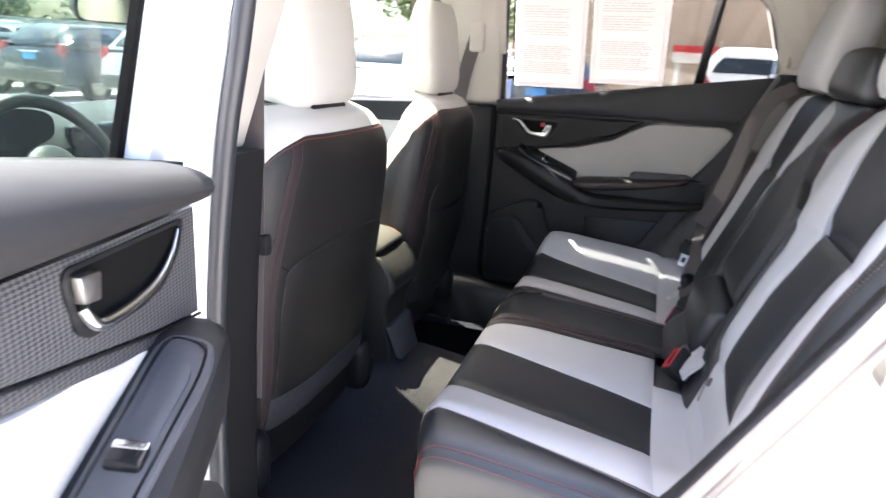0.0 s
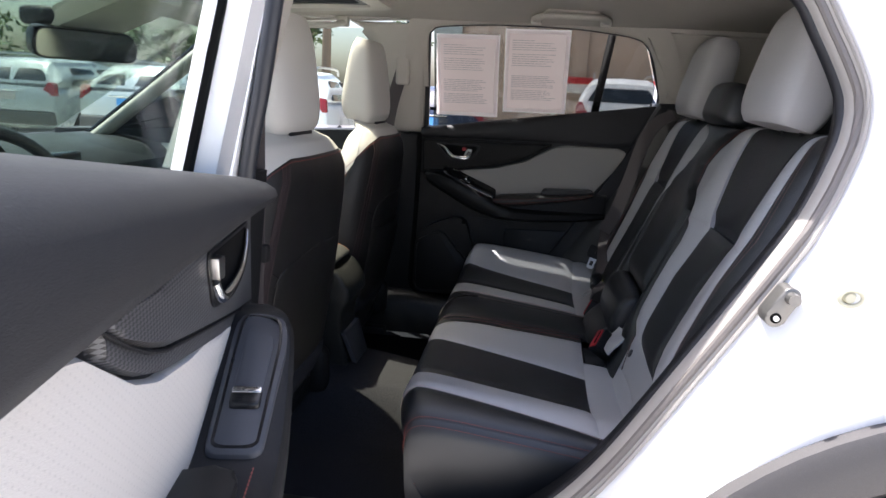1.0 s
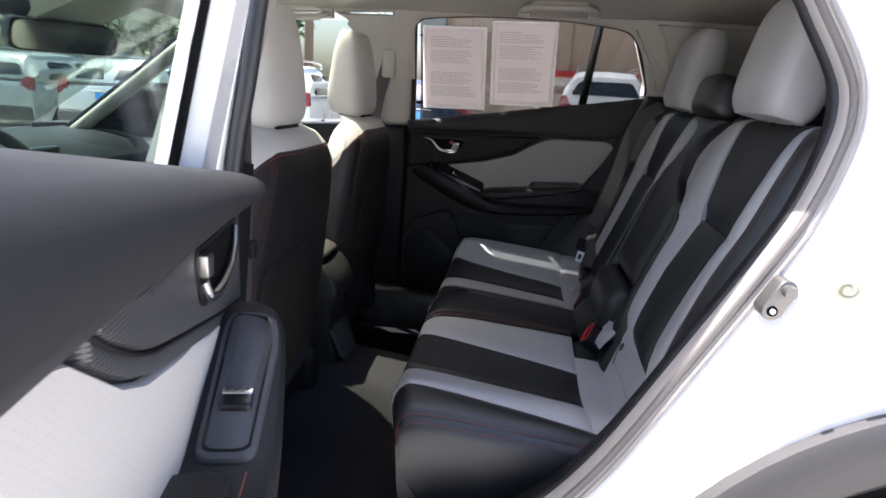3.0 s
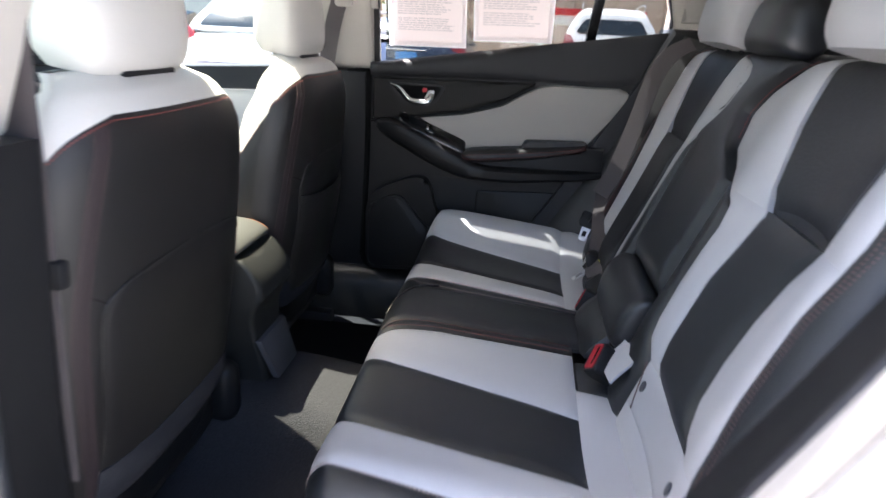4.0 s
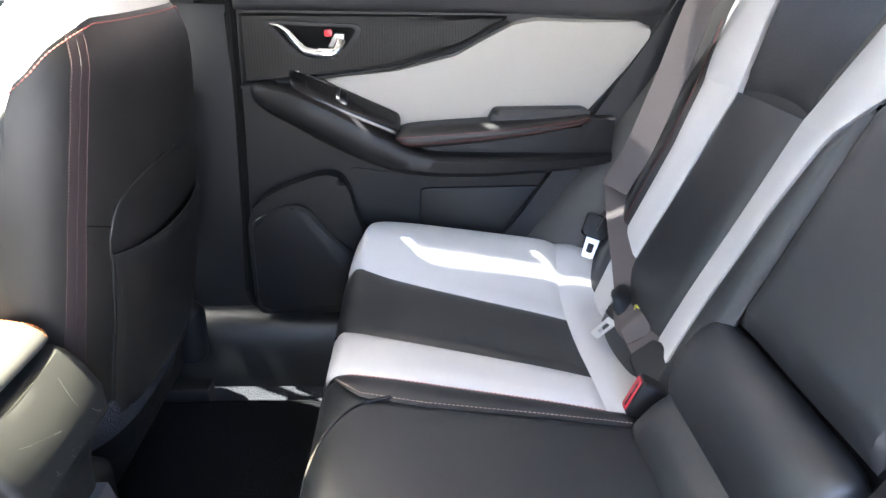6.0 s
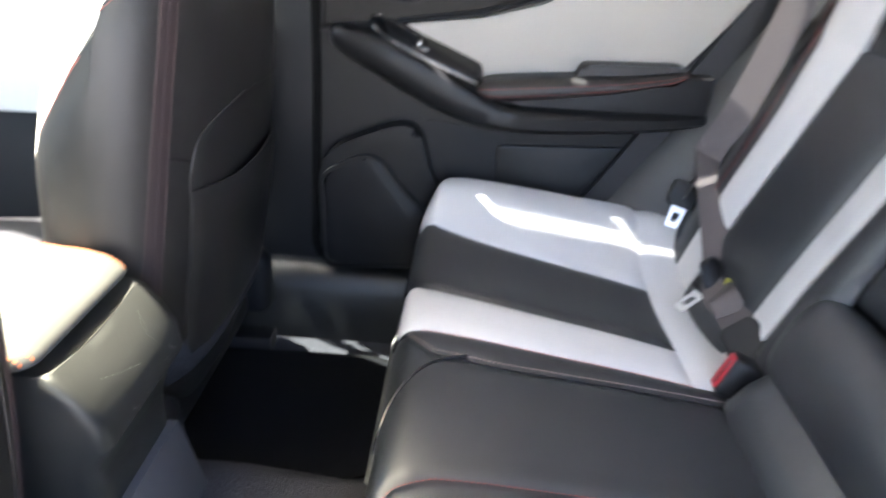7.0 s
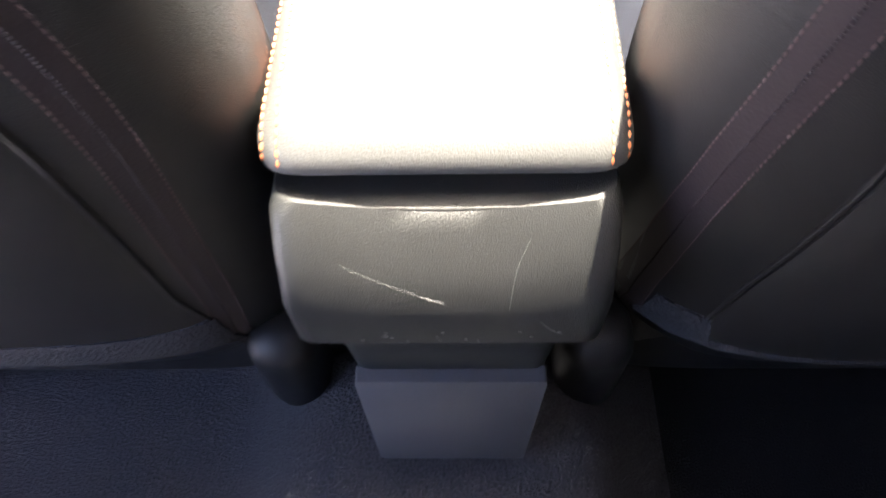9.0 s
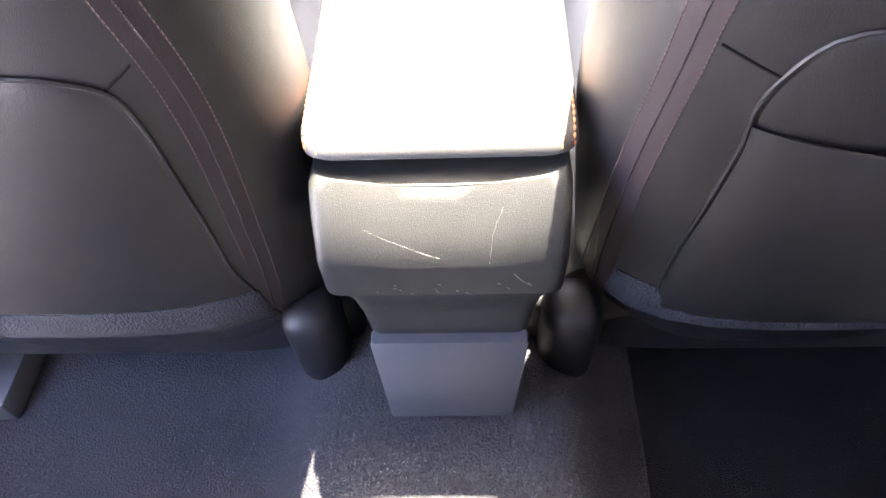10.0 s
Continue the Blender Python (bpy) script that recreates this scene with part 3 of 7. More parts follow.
for sign in (-1, 1):
    run = [(-1.50, 0.66, 0.92), (-1.32, 0.645, 1.045), (-1.10, 0.635, 1.205), (-0.866, 0.620, 1.375), (-0.72, 0.60, 1.485)]
    pts = catmull([(x, sign * y, z) for x, y, z in run], 20)
    post = thing("windscreen_pillar", "cream windscreen pillar trim with a black edge", "pillar", kind="structure")
    part("cover", tube(pts, 0.030, 14, 0.85), PILLAR_BEIGE, post)
    part("black_edge", tube([(p[0] - 0.030, p[1] + sign * 0.012, p[2] + 0.020) for p in pts], 0.012, 8), GLOSS_BLACK, post, "black ceramic edge of the glass")
    # black corner cover and the mirror outside it
    corner = round_poly([(-1.34, 1.06), (-0.93, 1.10), (-0.95, 1.16), (-1.03, 1.215)], 0.015, 3)
    part("corner_cover", prism(corner, lambda a, b, d: (a, sign * (0.690 - d), b), -0.02, 0.012, 0.005), BLACK_PLASTIC, post, "black mirror corner cover")
wing = thing("door_mirror", "dark door mirror outside the front passenger window", "mirror")
part("housing", cushion_blob([(Vector((x, 0.90, 1.145)), Vector((0, 1, 0)), Vector((0, 0, 1)), w, h) for x, w, h in ((-1.27, 0.05, 0.04), (-1.23, 0.105, 0.075), (-1.15, 0.125, 0.09), (-1.09, 0.125, 0.09))], None, 24, 3.2), GLOSS_BLACK, wing)
part("glass", box((-1.092, 0.79, 1.07), (-1.086, 1.01, 1.22), 0.002), MIRROR, wing, "mirror glass")
part("foot", tube([(-1.16, 0.70, 1.09), (-1.16, 0.80, 1.10)], 0.03, 10), BLACK_PLASTIC, wing)

# left body side: door pillar, quarter panel round the open doorway
bl = [(-0.20, 0.40), (-0.098, 0.40), (-0.096, 0.80), (-0.066, 1.12), (-0.012, 1.42), (0.004, 1.50), (-0.10, 1.50), (-0.175, 1.12)]
pil = prism(bl, lambda a, b, d: (a, -(d + 0.3 * (tumble(b) - 0.74)), b), 0.752, 0.800, 0.014, 3)
tagged(part("pillar_left", pil, WHITE_PAINT), "white painted door pillar with a rubber seal", "wall", kind="structure")
side_slab("pillar_left_trim", [(-0.22, 0.42), (-0.092, 0.42), (-0.090, 0.80), (-0.062, 1.13), (-0.22, 1.13)], 0.655, 0.752, BLACK_PLASTIC, "black inner door pillar trim", sign=-1, lean=False, bevel=0.012)
side_slab("pillar_left_trim_upper", [(-0.21, 1.132), (-0.095, 1.132), (-0.035, 1.50), (-0.14, 1.50)], 0.665, 0.752, PILLAR_BEIGE, "beige upper door pillar trim", sign=-1, bevel=0.012)

APERTURE = [(0.62, 1.470), (0.705, 1.462), (0.752, 1.434), (0.782, 1.380), (0.808, 1.325), (0.818, 1.290), (0.815, 1.250), (0.800, 1.205), (0.778, 1.155), (0.722, 1.05), (0.640, 0.906), (0.530, 0.720), (0.435, 0.610), (0.34, 0.55), (0.21, 0.515)]
ENDS = [(0.80, 1.57), (1.95, 1.55), (1.95, 1.50), (1.95, 1.42), (1.95, 1.36), (1.95, 1.30), (1.95, 1.24), (1.95, 1.17), (1.95, 1.09), (1.60, 0.88), (1.10, 0.86), (0.76, 0.725), (0.66, 0.60), (0.62, 0.48), (0.45, 0.40)]
ap = catmull(APERTURE, 73)
en = catmull(ENDS, 73)
quarter = thing("quarter_panel", "glossy white rear quarter panel round the open doorway", "car body", kind="structure")


def aperture_frame(i):
    a, b = ap[max(i - 1, 0)], ap[min(i + 1, len(ap) - 1)]
    t = Vector((b[0] - a[0], b[1] - a[1])).normalized()
    return Vector((-t.y, t.x))


rings = []
for i, p in enumerate(ap):
    n = aperture_frame(i)
    n = n if n.x >= -0.2 else -n
    t0 = tumble(p[1]) + 0.035
    row = []
    for off, dy in ((0.020, -0.006), (0.018, 0.0), (0.021, 0.010), (0.026, 0.022), (0.036, 0.036), (0.050, 0.054), (0.068, 0.070), (0.09, 0.083)):
        row.append((p[0] + n.x * off, -(t0 + dy), p[1] + n.y * off))
    q = Vector((row[-1][0], row[-1][2]))
    e = Vector(en[i])
    for f in (0.1, 0.25, 0.45, 0.7, 1.0):
        w = q.lerp(e, f)
        row.append((w.x, -(tumble(w.y) + 0.118 + 0.022 * math.sin(math.pi * min(1, f * 1.3)) * (w.y < 1.2)), w.y))
    rings.append(row)
part("panel", loft(rings, cap=False, close=False), WHITE_PAINT, quarter)
seal = [(p[0] + aperture_frame(i).x * 0.013, -(tumble(p[1]) + 0.030), p[1] + aperture_frame(i).y * 0.013) for i, p in enumerate(ap)]
part("rubber_seal", tube(seal, [0.013 - 0.004 * min(1.0, max(0.0, (i - 24) / 14)) for i in range(len(seal))], 10), RUBBER, quarter, "black rubber door seal")
band = []
for i, p in enumerate(ap):
    n = aperture_frame(i)
    n = n if n.x >= -0.2 else -n
    t0 = tumble(p[1]) + 0.035
    band.append([(p[0] + n.x * o, -(t0 + y), p[1] + n.y * o) for o, y in ((0.008, -0.004), (0.009, 0.014), (0.013, 0.024), (0.020, 0.029), (0.027, 0.034), (0.034, 0.030), (0.028, 0.008), (0.02, -0.004))])
bead = []
for i, p in enumerate(ap):
    n = aperture_frame(i)
    n = n if n.x >= -0.2 else -n
    bead.append((p[0] + n.x * 0.0195, -(tumble(p[1]) + 0.035 + 0.0275), p[1] + n.y * 0.0195))
part("flange_bead", tube(bead, 0.0062, 8), SEALANT, quarter, "grey-brown bead along the jamb")
part("inner_flange", loft(band), CLADDING_LIGHT, quarter, "tan-grey inner jamb flange")
seal2 = [(p[0] + aperture_frame(i).x * 0.028, -(tumble(p[1]) + 0.070), p[1] + aperture_frame(i).y * 0.040) for i, p in enumerate(ap)]
part("jamb_bead", tube(seal2, 0.0035, 6), CLADDING_LIGHT, quarter)
liner = []
for i, p in enumerate(ap):
    n = aperture_frame(i)
    n = n if n.x >= -0.2 else -n
    t0 = tumble(p[1]) + 0.035
    liner.append([(p[0] + n.x * o, -(t0 + y), p[1] + n.y * o) for o, y in ((0.022, -0.006), (0.020, -0.03), (0.026, -0.06), (0.040, -0.11), (0.052, -0.11), (0.034, -0.03))])
part("inner_liner", loft(liner), BLACK_PLASTIC, quarter, "black inner liner of the doorway")
WHEEL = (1.115, 0.342)
for nm, r0, r1, y0, y1, mt, lb in (("arch_cladding", 0.495, 0.585, 0.900, 0.80, CLADDING, "grey textured wheel arch cladding"), ("wheel_well", 0.46, 0.495, 0.86, 0.50, BLACK_PLASTIC, "")):
    rr = []
    for s in range(41):
        a = math.radians(-8 + 196 * s / 40)
        c, z = -math.cos(a), math.sin(a)
        rr.append([(WHEEL[0] + c * r0, -y1, WHEEL[1] + z * r0), (WHEEL[0] + c * r0, -y0 + 0.004, WHEEL[1] + z * r0), (WHEEL[0] + c * (r0 + 0.01), -y0 - 0.004, WHEEL[1] + z * (r0 + 0.01)),
                   (WHEEL[0] + c * (r1 - 0.012), -y0 - 0.006, WHEEL[1] + z * (r1 - 0.012)), (WHEEL[0] + c * r1, -y0, WHEEL[1] + z * r1), (WHEEL[0] + c * r1, -y1, WHEEL[1] + z * r1)])
    part(nm, loft(rr), mt, quarter, lb)
qg = [(0.835, 1.44), (0.895, 1.335), (1.36, 1.335), (1.26, 1.45)]
part("quarter_window", prism(qg, lambda a, b, d: (a, -(tumble(b) + 0.121 + d), b), 0, 0.006, 0.002), DARK_GLASS, quarter, "dark quarter window")


def wheel(name, centre, sign, parent=None):
    w = thing(name, "black tyre on a dark alloy wheel", "wheel", at=centre)
    prof = [(-0.1, 0.21), (-0.11, 0.26), (-0.112, 0.31), (-0.10, 0.335), (-0.07, 0.345), (0.07, 0.345), (0.10, 0.335), (0.112, 0.31), (0.11, 0.26), (0.1, 0.21)]
    rings = [[(r * math.cos(a), y, r * math.sin(a)) for y, r in prof] for a in np.linspace(0, math.tau, 49)]
    part("tyre", loft(rings, cap=False), TYRE, w)
    bm = bmesh.new()
    for k in range(5):
        a = k * math.tau / 5
        for s in (-0.09, 0.09):
            m = Matrix.Rotation(a + s, 4, "Y") @ Matrix.Translation((0, sign * 0.085, 0.115))
            bmesh.ops.create_cube(bm, size=1, matrix=m @ Matrix.Diagonal((0.03, 0.03, 0.19, 1)))
    bmesh.ops.create_cone(bm, cap_ends=True, segments=24, radius1=0.05, radius2=0.045, depth=0.05, matrix=Matrix.Translation((0, sign * 0.085, 0)) @ Matrix.Rotation(math.pi / 2, 4, "X"))
    part("rim", bm, STEEL, w)
    return w


wheel("wheel", (WHEEL[0], -0.745, 0.345), -1)

# door catch on the jamb
striker = thing("door_striker", "steel door striker loop bolted to the white jamb", "door catch", at=(0, 0, 0))
sy = -0.835
c0, c1 = Vector((0.742, 1.002)), Vector((0.758, 1.032))
along = (c1 - c0).normalized()
plate = []
for k in range(24):
    q = k / 24 * math.tau
    w = along * math.cos(q) + Vector((-along.y, along.x)) * math.sin(q)
    plate.append(tuple((c1 if w.dot(along) > 0 else c0) + w * 0.0138))
part("plate", prism(plate, lambda a, b, d: (a, sy - d, b), -0.02, 0.012, 0.003), DARK_STEEL, striker)
for c, r, h, mt, nm in ((c1, 0.0095, 0.026, DARK_STEEL, "bolt"), (c0, 0.0085, 0.0135, MATT_BLACK, "hole"), (c0, 0.0045, 0.016, ZINC, "pin")):
    bm = bmesh.new()
    bmesh.ops.create_cone(bm, cap_ends=True, segments=20, radius1=r, radius2=r * 0.85, depth=h, matrix=Matrix.Translation((c[0], sy - h / 2, c[1])) @ Matrix.Rotation(math.pi / 2, 4, "X"))
    part(nm, bm, mt, striker)

# seals on the left door pillar
ps = catmull([(-0.086, -0.770, 0.42), (-0.080, -0.772, 0.85), (-0.050, -0.776, 1.13), (-0.024, -0.775, 1.27), (-0.003, -0.768, 1.41), (0.012, -0.760, 1.50)], 40)
tagged(part("pillar_seal", tube(ps, 0.0135, 12), SEAL_GREY), "dark grey rubber seal along the door pillar", "seal", kind="structure")

# ---- rear seat ----
rear = thing("rear_bench", "black leather rear bench seat with light grey stripes and red stitching", "seat")
PROFILE = catmull([(0.250, 0.46), (0.205, 0.52), (0.172, 0.595), (0.168, 0.645), (0.195, 0.672), (0.26, 0.675), (0.38, 0.664), (0.50, 0.652), (0.60, 0.640), (0.70, 0.625)], 91)
PX, PZ = [p[0] for p in PROFILE], [p[1] for p in PROFILE]
PV = list(np.linspace(0, 1, 91))


def cushion(u, v):
    x, z = float(np.interp(v, PV, PX)), float(np.interp(v, PV, PZ))
    au = abs(u)
    z += 0.010
    x -= 0.004
    k = min(1.0, max(0.0, (v - 0.25) / 0.2))
    z += k * (0.010 * math.exp(-(au / 0.12) ** 2) - 0.010 * math.exp(-((au - 0.36) / 0.10) ** 2) + 0.030 * math.exp(-((au - 0.57) / 0.07) ** 2) * (1 - 0.5 * max(0, v - 0.5)))
    if u > 0:
        z += 0.040 * k * math.exp(-((u - 0.60) / 0.07) ** 2)
    e = max(0.0, (au - 0.60) / 0.05)
    z -= (0.012 if u < 0 else 0.03) * e * e
    x += 0.05 * max(0.0, (au - 0.46) / 0.18) ** 2 * (1 - v)
    return (x, u, z)


VX = 0.845
# stripe boundaries across the cushion, by v; the two sides differ a little
C_IN = {1: [(0, 0.205), (0.40, 0.203), (0.5, 0.15), (0.6, 0.134), (1, 0.125)], -1: [(0, 0.10), (0.38, 0.10), (0.44, 0.075), (0.52, 0.062), (0.7, 0.058), (1, 0.05)]}
C_OUT = {1: [(0, 0.21), (0.40, 0.212), (0.845, 0.16), (1, 0.155)], -1: [(0, 0.115), (0.40, 0.11), (0.6, 0.09), (0.845, 0.085), (1, 0.085)]}
B1 = {1: [(0, 0.36), (0.40, 0.345), (0.845, 0.247), (1, 0.23)], -1: [(0, 0.19), (0.40, 0.205), (0.845, 0.294), (1, 0.31)]}
B2 = {1: [(0, 0.53), (0.40, 0.515), (0.845, 0.421), (1, 0.41)], -1: [(0, 0.39), (0.40, 0.402), (0.845, 0.480), (1, 0.49)]}
B3 = {1: [(0, 0.585), (0.30, 0.592), (0.38, 0.622), (0.845, 0.628), (1, 0.628)], -1: [(0, 0.52), (0.30, 0.545), (0.42, 0.562), (0.845, 0.612), (1, 0.618)]}


def tab(rows, sign=1):
    return lambda v: sign * lerp_table(v, rows)


part("centre_cushion", upholstery(cushion, tab(C_IN[-1], -1), tab(C_IN[1]), 0, 0.97, 16, 60), BLACK_LEATHER, rear)
for s in (-1, 1):
    cin, cout, b1, b2, b3 = C_IN[s], C_OUT[s], B1[s], B2[s], B3[s]
    vf = 0.30
    part("cushion_border", upholstery(cushion, tab(cin, s), tab(cout, s), vf, VX if s < 0 else 0.97, 6, 50, seam=0.004), BLACK_LEATHER, rear)
    part("cushion_stripe", upholstery(cushion, tab(cout, s), tab(b1, s), vf, VX, 8, 44), GREY_LEATHER, rear, "light grey leather stripe")
    part("cushion_front", upholstery(cushion, tab(cin, s), tab(b3, s), 0, vf, 20, 14, ends=(True, True)), BLACK_LEATHER, rear)
    part("cushion_panel", upholstery(cushion, tab(b1, s), tab(b2, s), vf, VX, 12, 44), BLACK_LEATHER, rear)
    part("cushion_stripe", upholstery(cushion, tab(b2, s), tab(b3, s), vf, VX, 8, 44), GREY_LEATHER, rear, "light grey leather stripe")
    part("cushion_back_strip", upholstery(cushion, (lambda v: -0.205) if s < 0 else tab(cout, s), tab(b3, s), VX, 1, 22, 12), GREY_LEATHER, rear, "light grey leather strip")
    part("cushion_bolster", upholstery(cushion, tab(b3, s), lambda v, s=s: s * 0.645, 0, 1, 8, 60), BLACK_LEATHER, rear)
    # end of the cushion beside the doorway
    rows = []
    for d, k in ((-0.006, 0.0), (0.004, 0.04), (0.012, 0.15), (0.014, 0.5), (0.0, 0.95), (-0.03, 1.0)):
        row = []
        for v in np.linspace(0.0, 1.0, 40):
            p = cushion(s * 0.644, v)
            row.append((p[0] + 0.01 * k, s * (0.644 + d), p[2] + (0.47 - p[2]) * k - 0.004))
        rows.append(row)
    part("cushion_end", loft(rows, cap=False, close=False), BLACK_LEATHER, rear)
    v_in = (0.42, 0.96) if s > 0 else (0.40, 0.84)
    path = [Vector(cushion(s * (lerp_table(v, cin) + 0.004), v)) + Vector((0, 0, 0.0)) for v in np.linspace(*v_in, 60)]
    part("stitching", stitches(path, 0.006, 0.0045, 0.0007), PALE_THREAD if s > 0 else RED_THREAD, rear, "thread stitching")
    path = [Vector(cushion(s * (lerp_table(v, cout) - 0.007), v)) + Vector((0, 0, 0.0007)) for v in np.linspace(v_in[0] + 0.04, 0.84, 60)]
    part("stitching", stitches(path, 0.006, 0.0045, 0.0010), RED_THREAD, rear, "red thread stitching")
    path = [Vector(cushion(s * (lerp_table(v, b3) + 0.008), v)) + Vector((0, 0, 0.001)) for v in np.linspace(0.30, 0.95, 60)]
    part("stitching", stitches(path, 0.006, 0.0045, 0.0009), PALE_THREAD if s < 0 else RED_THREAD, rear)
    path = [Vector(cushion(s * 0.640, v)) + Vector((0, s * 0.002, -0.004)) for v in np.linspace(0.10, 0.95, 60)]
    part("stitching", stitches(path, 0.006, 0.0045, 0.0009), RED_THREAD, rear)
    if s < 0:
        path = [Vector(cushion(-0.643, v)) + Vector((0, -0.012, -0.014)) for v in np.linspace(0.10, 0.95, 60)]
        part("stitching", stitches(path, 0.006, 0.0048, 0.0008), RED_THREAD, rear)
# seams over the front lip
for ends in (((0.145, 0.560), (0.118, 0.49), (0.075, 0.425), (0.03, 0.355), (0.01, 0.30)), ((0.585, 0.28), (0.40, 0.27), (0.21, 0.285))):
    path = [Vector(cushion(u, v)) + Vector((-0.0005, 0, 0.0)) for u, v in catmull(ends, 40)]
    part("seam", tube(path, 0.0024, 6), GLOSS_BLACK, rear)
# Added skirt, made pale so that it reads as a sunlit line.
rows = [[(0.150, y, 0.40), (0.132, y, 0.412), (0.127, y, 0.432), (0.134, y, 0.450), (0.27, y, 0.470), (0.27, y, 0.40)] for y in np.linspace(-0.01, 0.52, 20)]
part("front_skirt", loft(rows), SUNLIT_SKIRT, rear, "added skirt under the cushion front, coloured pale as if sunlit")
part("cushion_core", box((0.26, -0.62, 0.40), (0.72, 0.62, 0.60), 0.03), BLACK_LEATHER, rear)

# backrest
BACK = catmull([(0.605, 0.60), (0.628, 0.66), (0.672, 0.78), (0.722, 0.90), (0.770, 1.02), (0.815, 1.13), (0.845, 1.20), (0.868, 1.235), (0.905, 1.245), (0.96, 1.235)], 91)
BX, BZ = [p[0] for p in BACK], [p[1] for p in BACK]


SEAT_C = {1: 0.345, -1: -0.392}


def backrest(u, v):
    x, z = float(np.interp(v, PV, BX)), float(np.interp(v, PV, BZ))
    k = max(0.0, math.sin(math.pi * min(1.0, max(0.0, (v + 0.06) / 0.9)))) ** 0.8
    w = abs(u - SEAT_C[1 if u > -0.02 else -1])
    d = 0.017 * math.exp(-((w - 0.185) / 0.06) ** 2) - 0.006 * math.exp(-(w / 0.07) ** 2)
    if abs(u + 0.02) < 0.12:
        d *= 1 - 0.5 * (1 - abs(u + 0.02) / 0.12)
    x -= k * d
    z += 0.3 * k * d
    e = max(0.0, (abs(u) - 0.60) / 0.05)
    x += 0.03 * e * e
    z -= 0.02 * e * e * v
    return (x, u, z)


HALF = [(0, 0.092), (0.3, 0.092), (0.45, 0.093), (0.505, 0.093), (0.51, 0.096), (0.62, 0.125), (0.72, 0.14), (1, 0.145)]
BAND = [(0, 0.056), (0.2, 0.060), (0.4, 0.068), (0.5, 0.084), (0.62, 0.135), (0.70, 0.140), (0.76, 0.11), (0.81, 0.06), (0.845, 0.012), (0.86, 0.004), (1, 0.004)]
BAND_SLIM = [(0, 0.050), (0.2, 0.052), (0.4, 0.052), (0.5, 0.050), (0.62, 0.044), (0.76, 0.034), (0.86, 0.016), (1, 0.004)]
NOTCH = 0.465
ARM = [(0, 0.135), (0.16, 0.128), (0.55, 0.145), (0.8, 0.15), (1, 0.15)]


def seat_edge(side, out, wide):
    """Boundary curve on the backrest: side of the bench, inner (-1) or outer (1) edge, with or without the band."""
    def f(v):
        v = min(1.0, v * 1.09)
        return SEAT_C[side] + side * out * (lerp_table(v, HALF) + (lerp_table(v, BAND_SLIM if side < 0 and out > 0 else BAND) if wide else 0.0))
    return f


# the seat beside the open door: its stripes' edges, by v
NEAR_IW = [(0.20, -0.274), (0.223, -0.239), (0.253, -0.229), (0.311, -0.223), (0.366, -0.225), (0.404, -0.231), (0.439, -0.223), (0.469, -0.140), (0.504, -0.065), (0.569, -0.040), (0.63, -0.070), (0.679, -0.108), (0.745, -0.15), (0.807, -0.195), (0.86, -0.234), (1, -0.236)]
NEAR_IB = [(0.20, -0.318), (0.213, -0.298), (0.241, -0.286), (0.291, -0.282), (0.343, -0.280), (0.393, -0.296), (0.451, -0.312), (0.476, -0.290), (0.521, -0.272), (0.576, -0.255), (0.657, -0.243), (0.792, -0.224), (0.86, -0.240), (1, -0.240)]
NEAR_OB = [(0.20, -0.535), (0.208, -0.525), (0.216, -0.494), (0.243, -0.468), (0.296, -0.458), (0.351, -0.460), (0.409, -0.478), (0.456, -0.510), (0.511, -0.508), (0.566, -0.515), (0.8, -0.535), (1, -0.535)]
NEAR_OW = [(0.20, -0.590), (0.218, -0.587), (0.253, -0.583), (0.296, -0.572), (0.346, -0.571), (0.398, -0.573), (0.444, -0.585), (0.484, -0.593), (0.52, -0.592), (0.64, -0.583), (0.76, -0.565), (0.86, -0.541), (1, -0.540)]


def arm_edge(side):
    return lambda v: -0.01 + side * lerp_table(v, ARM)


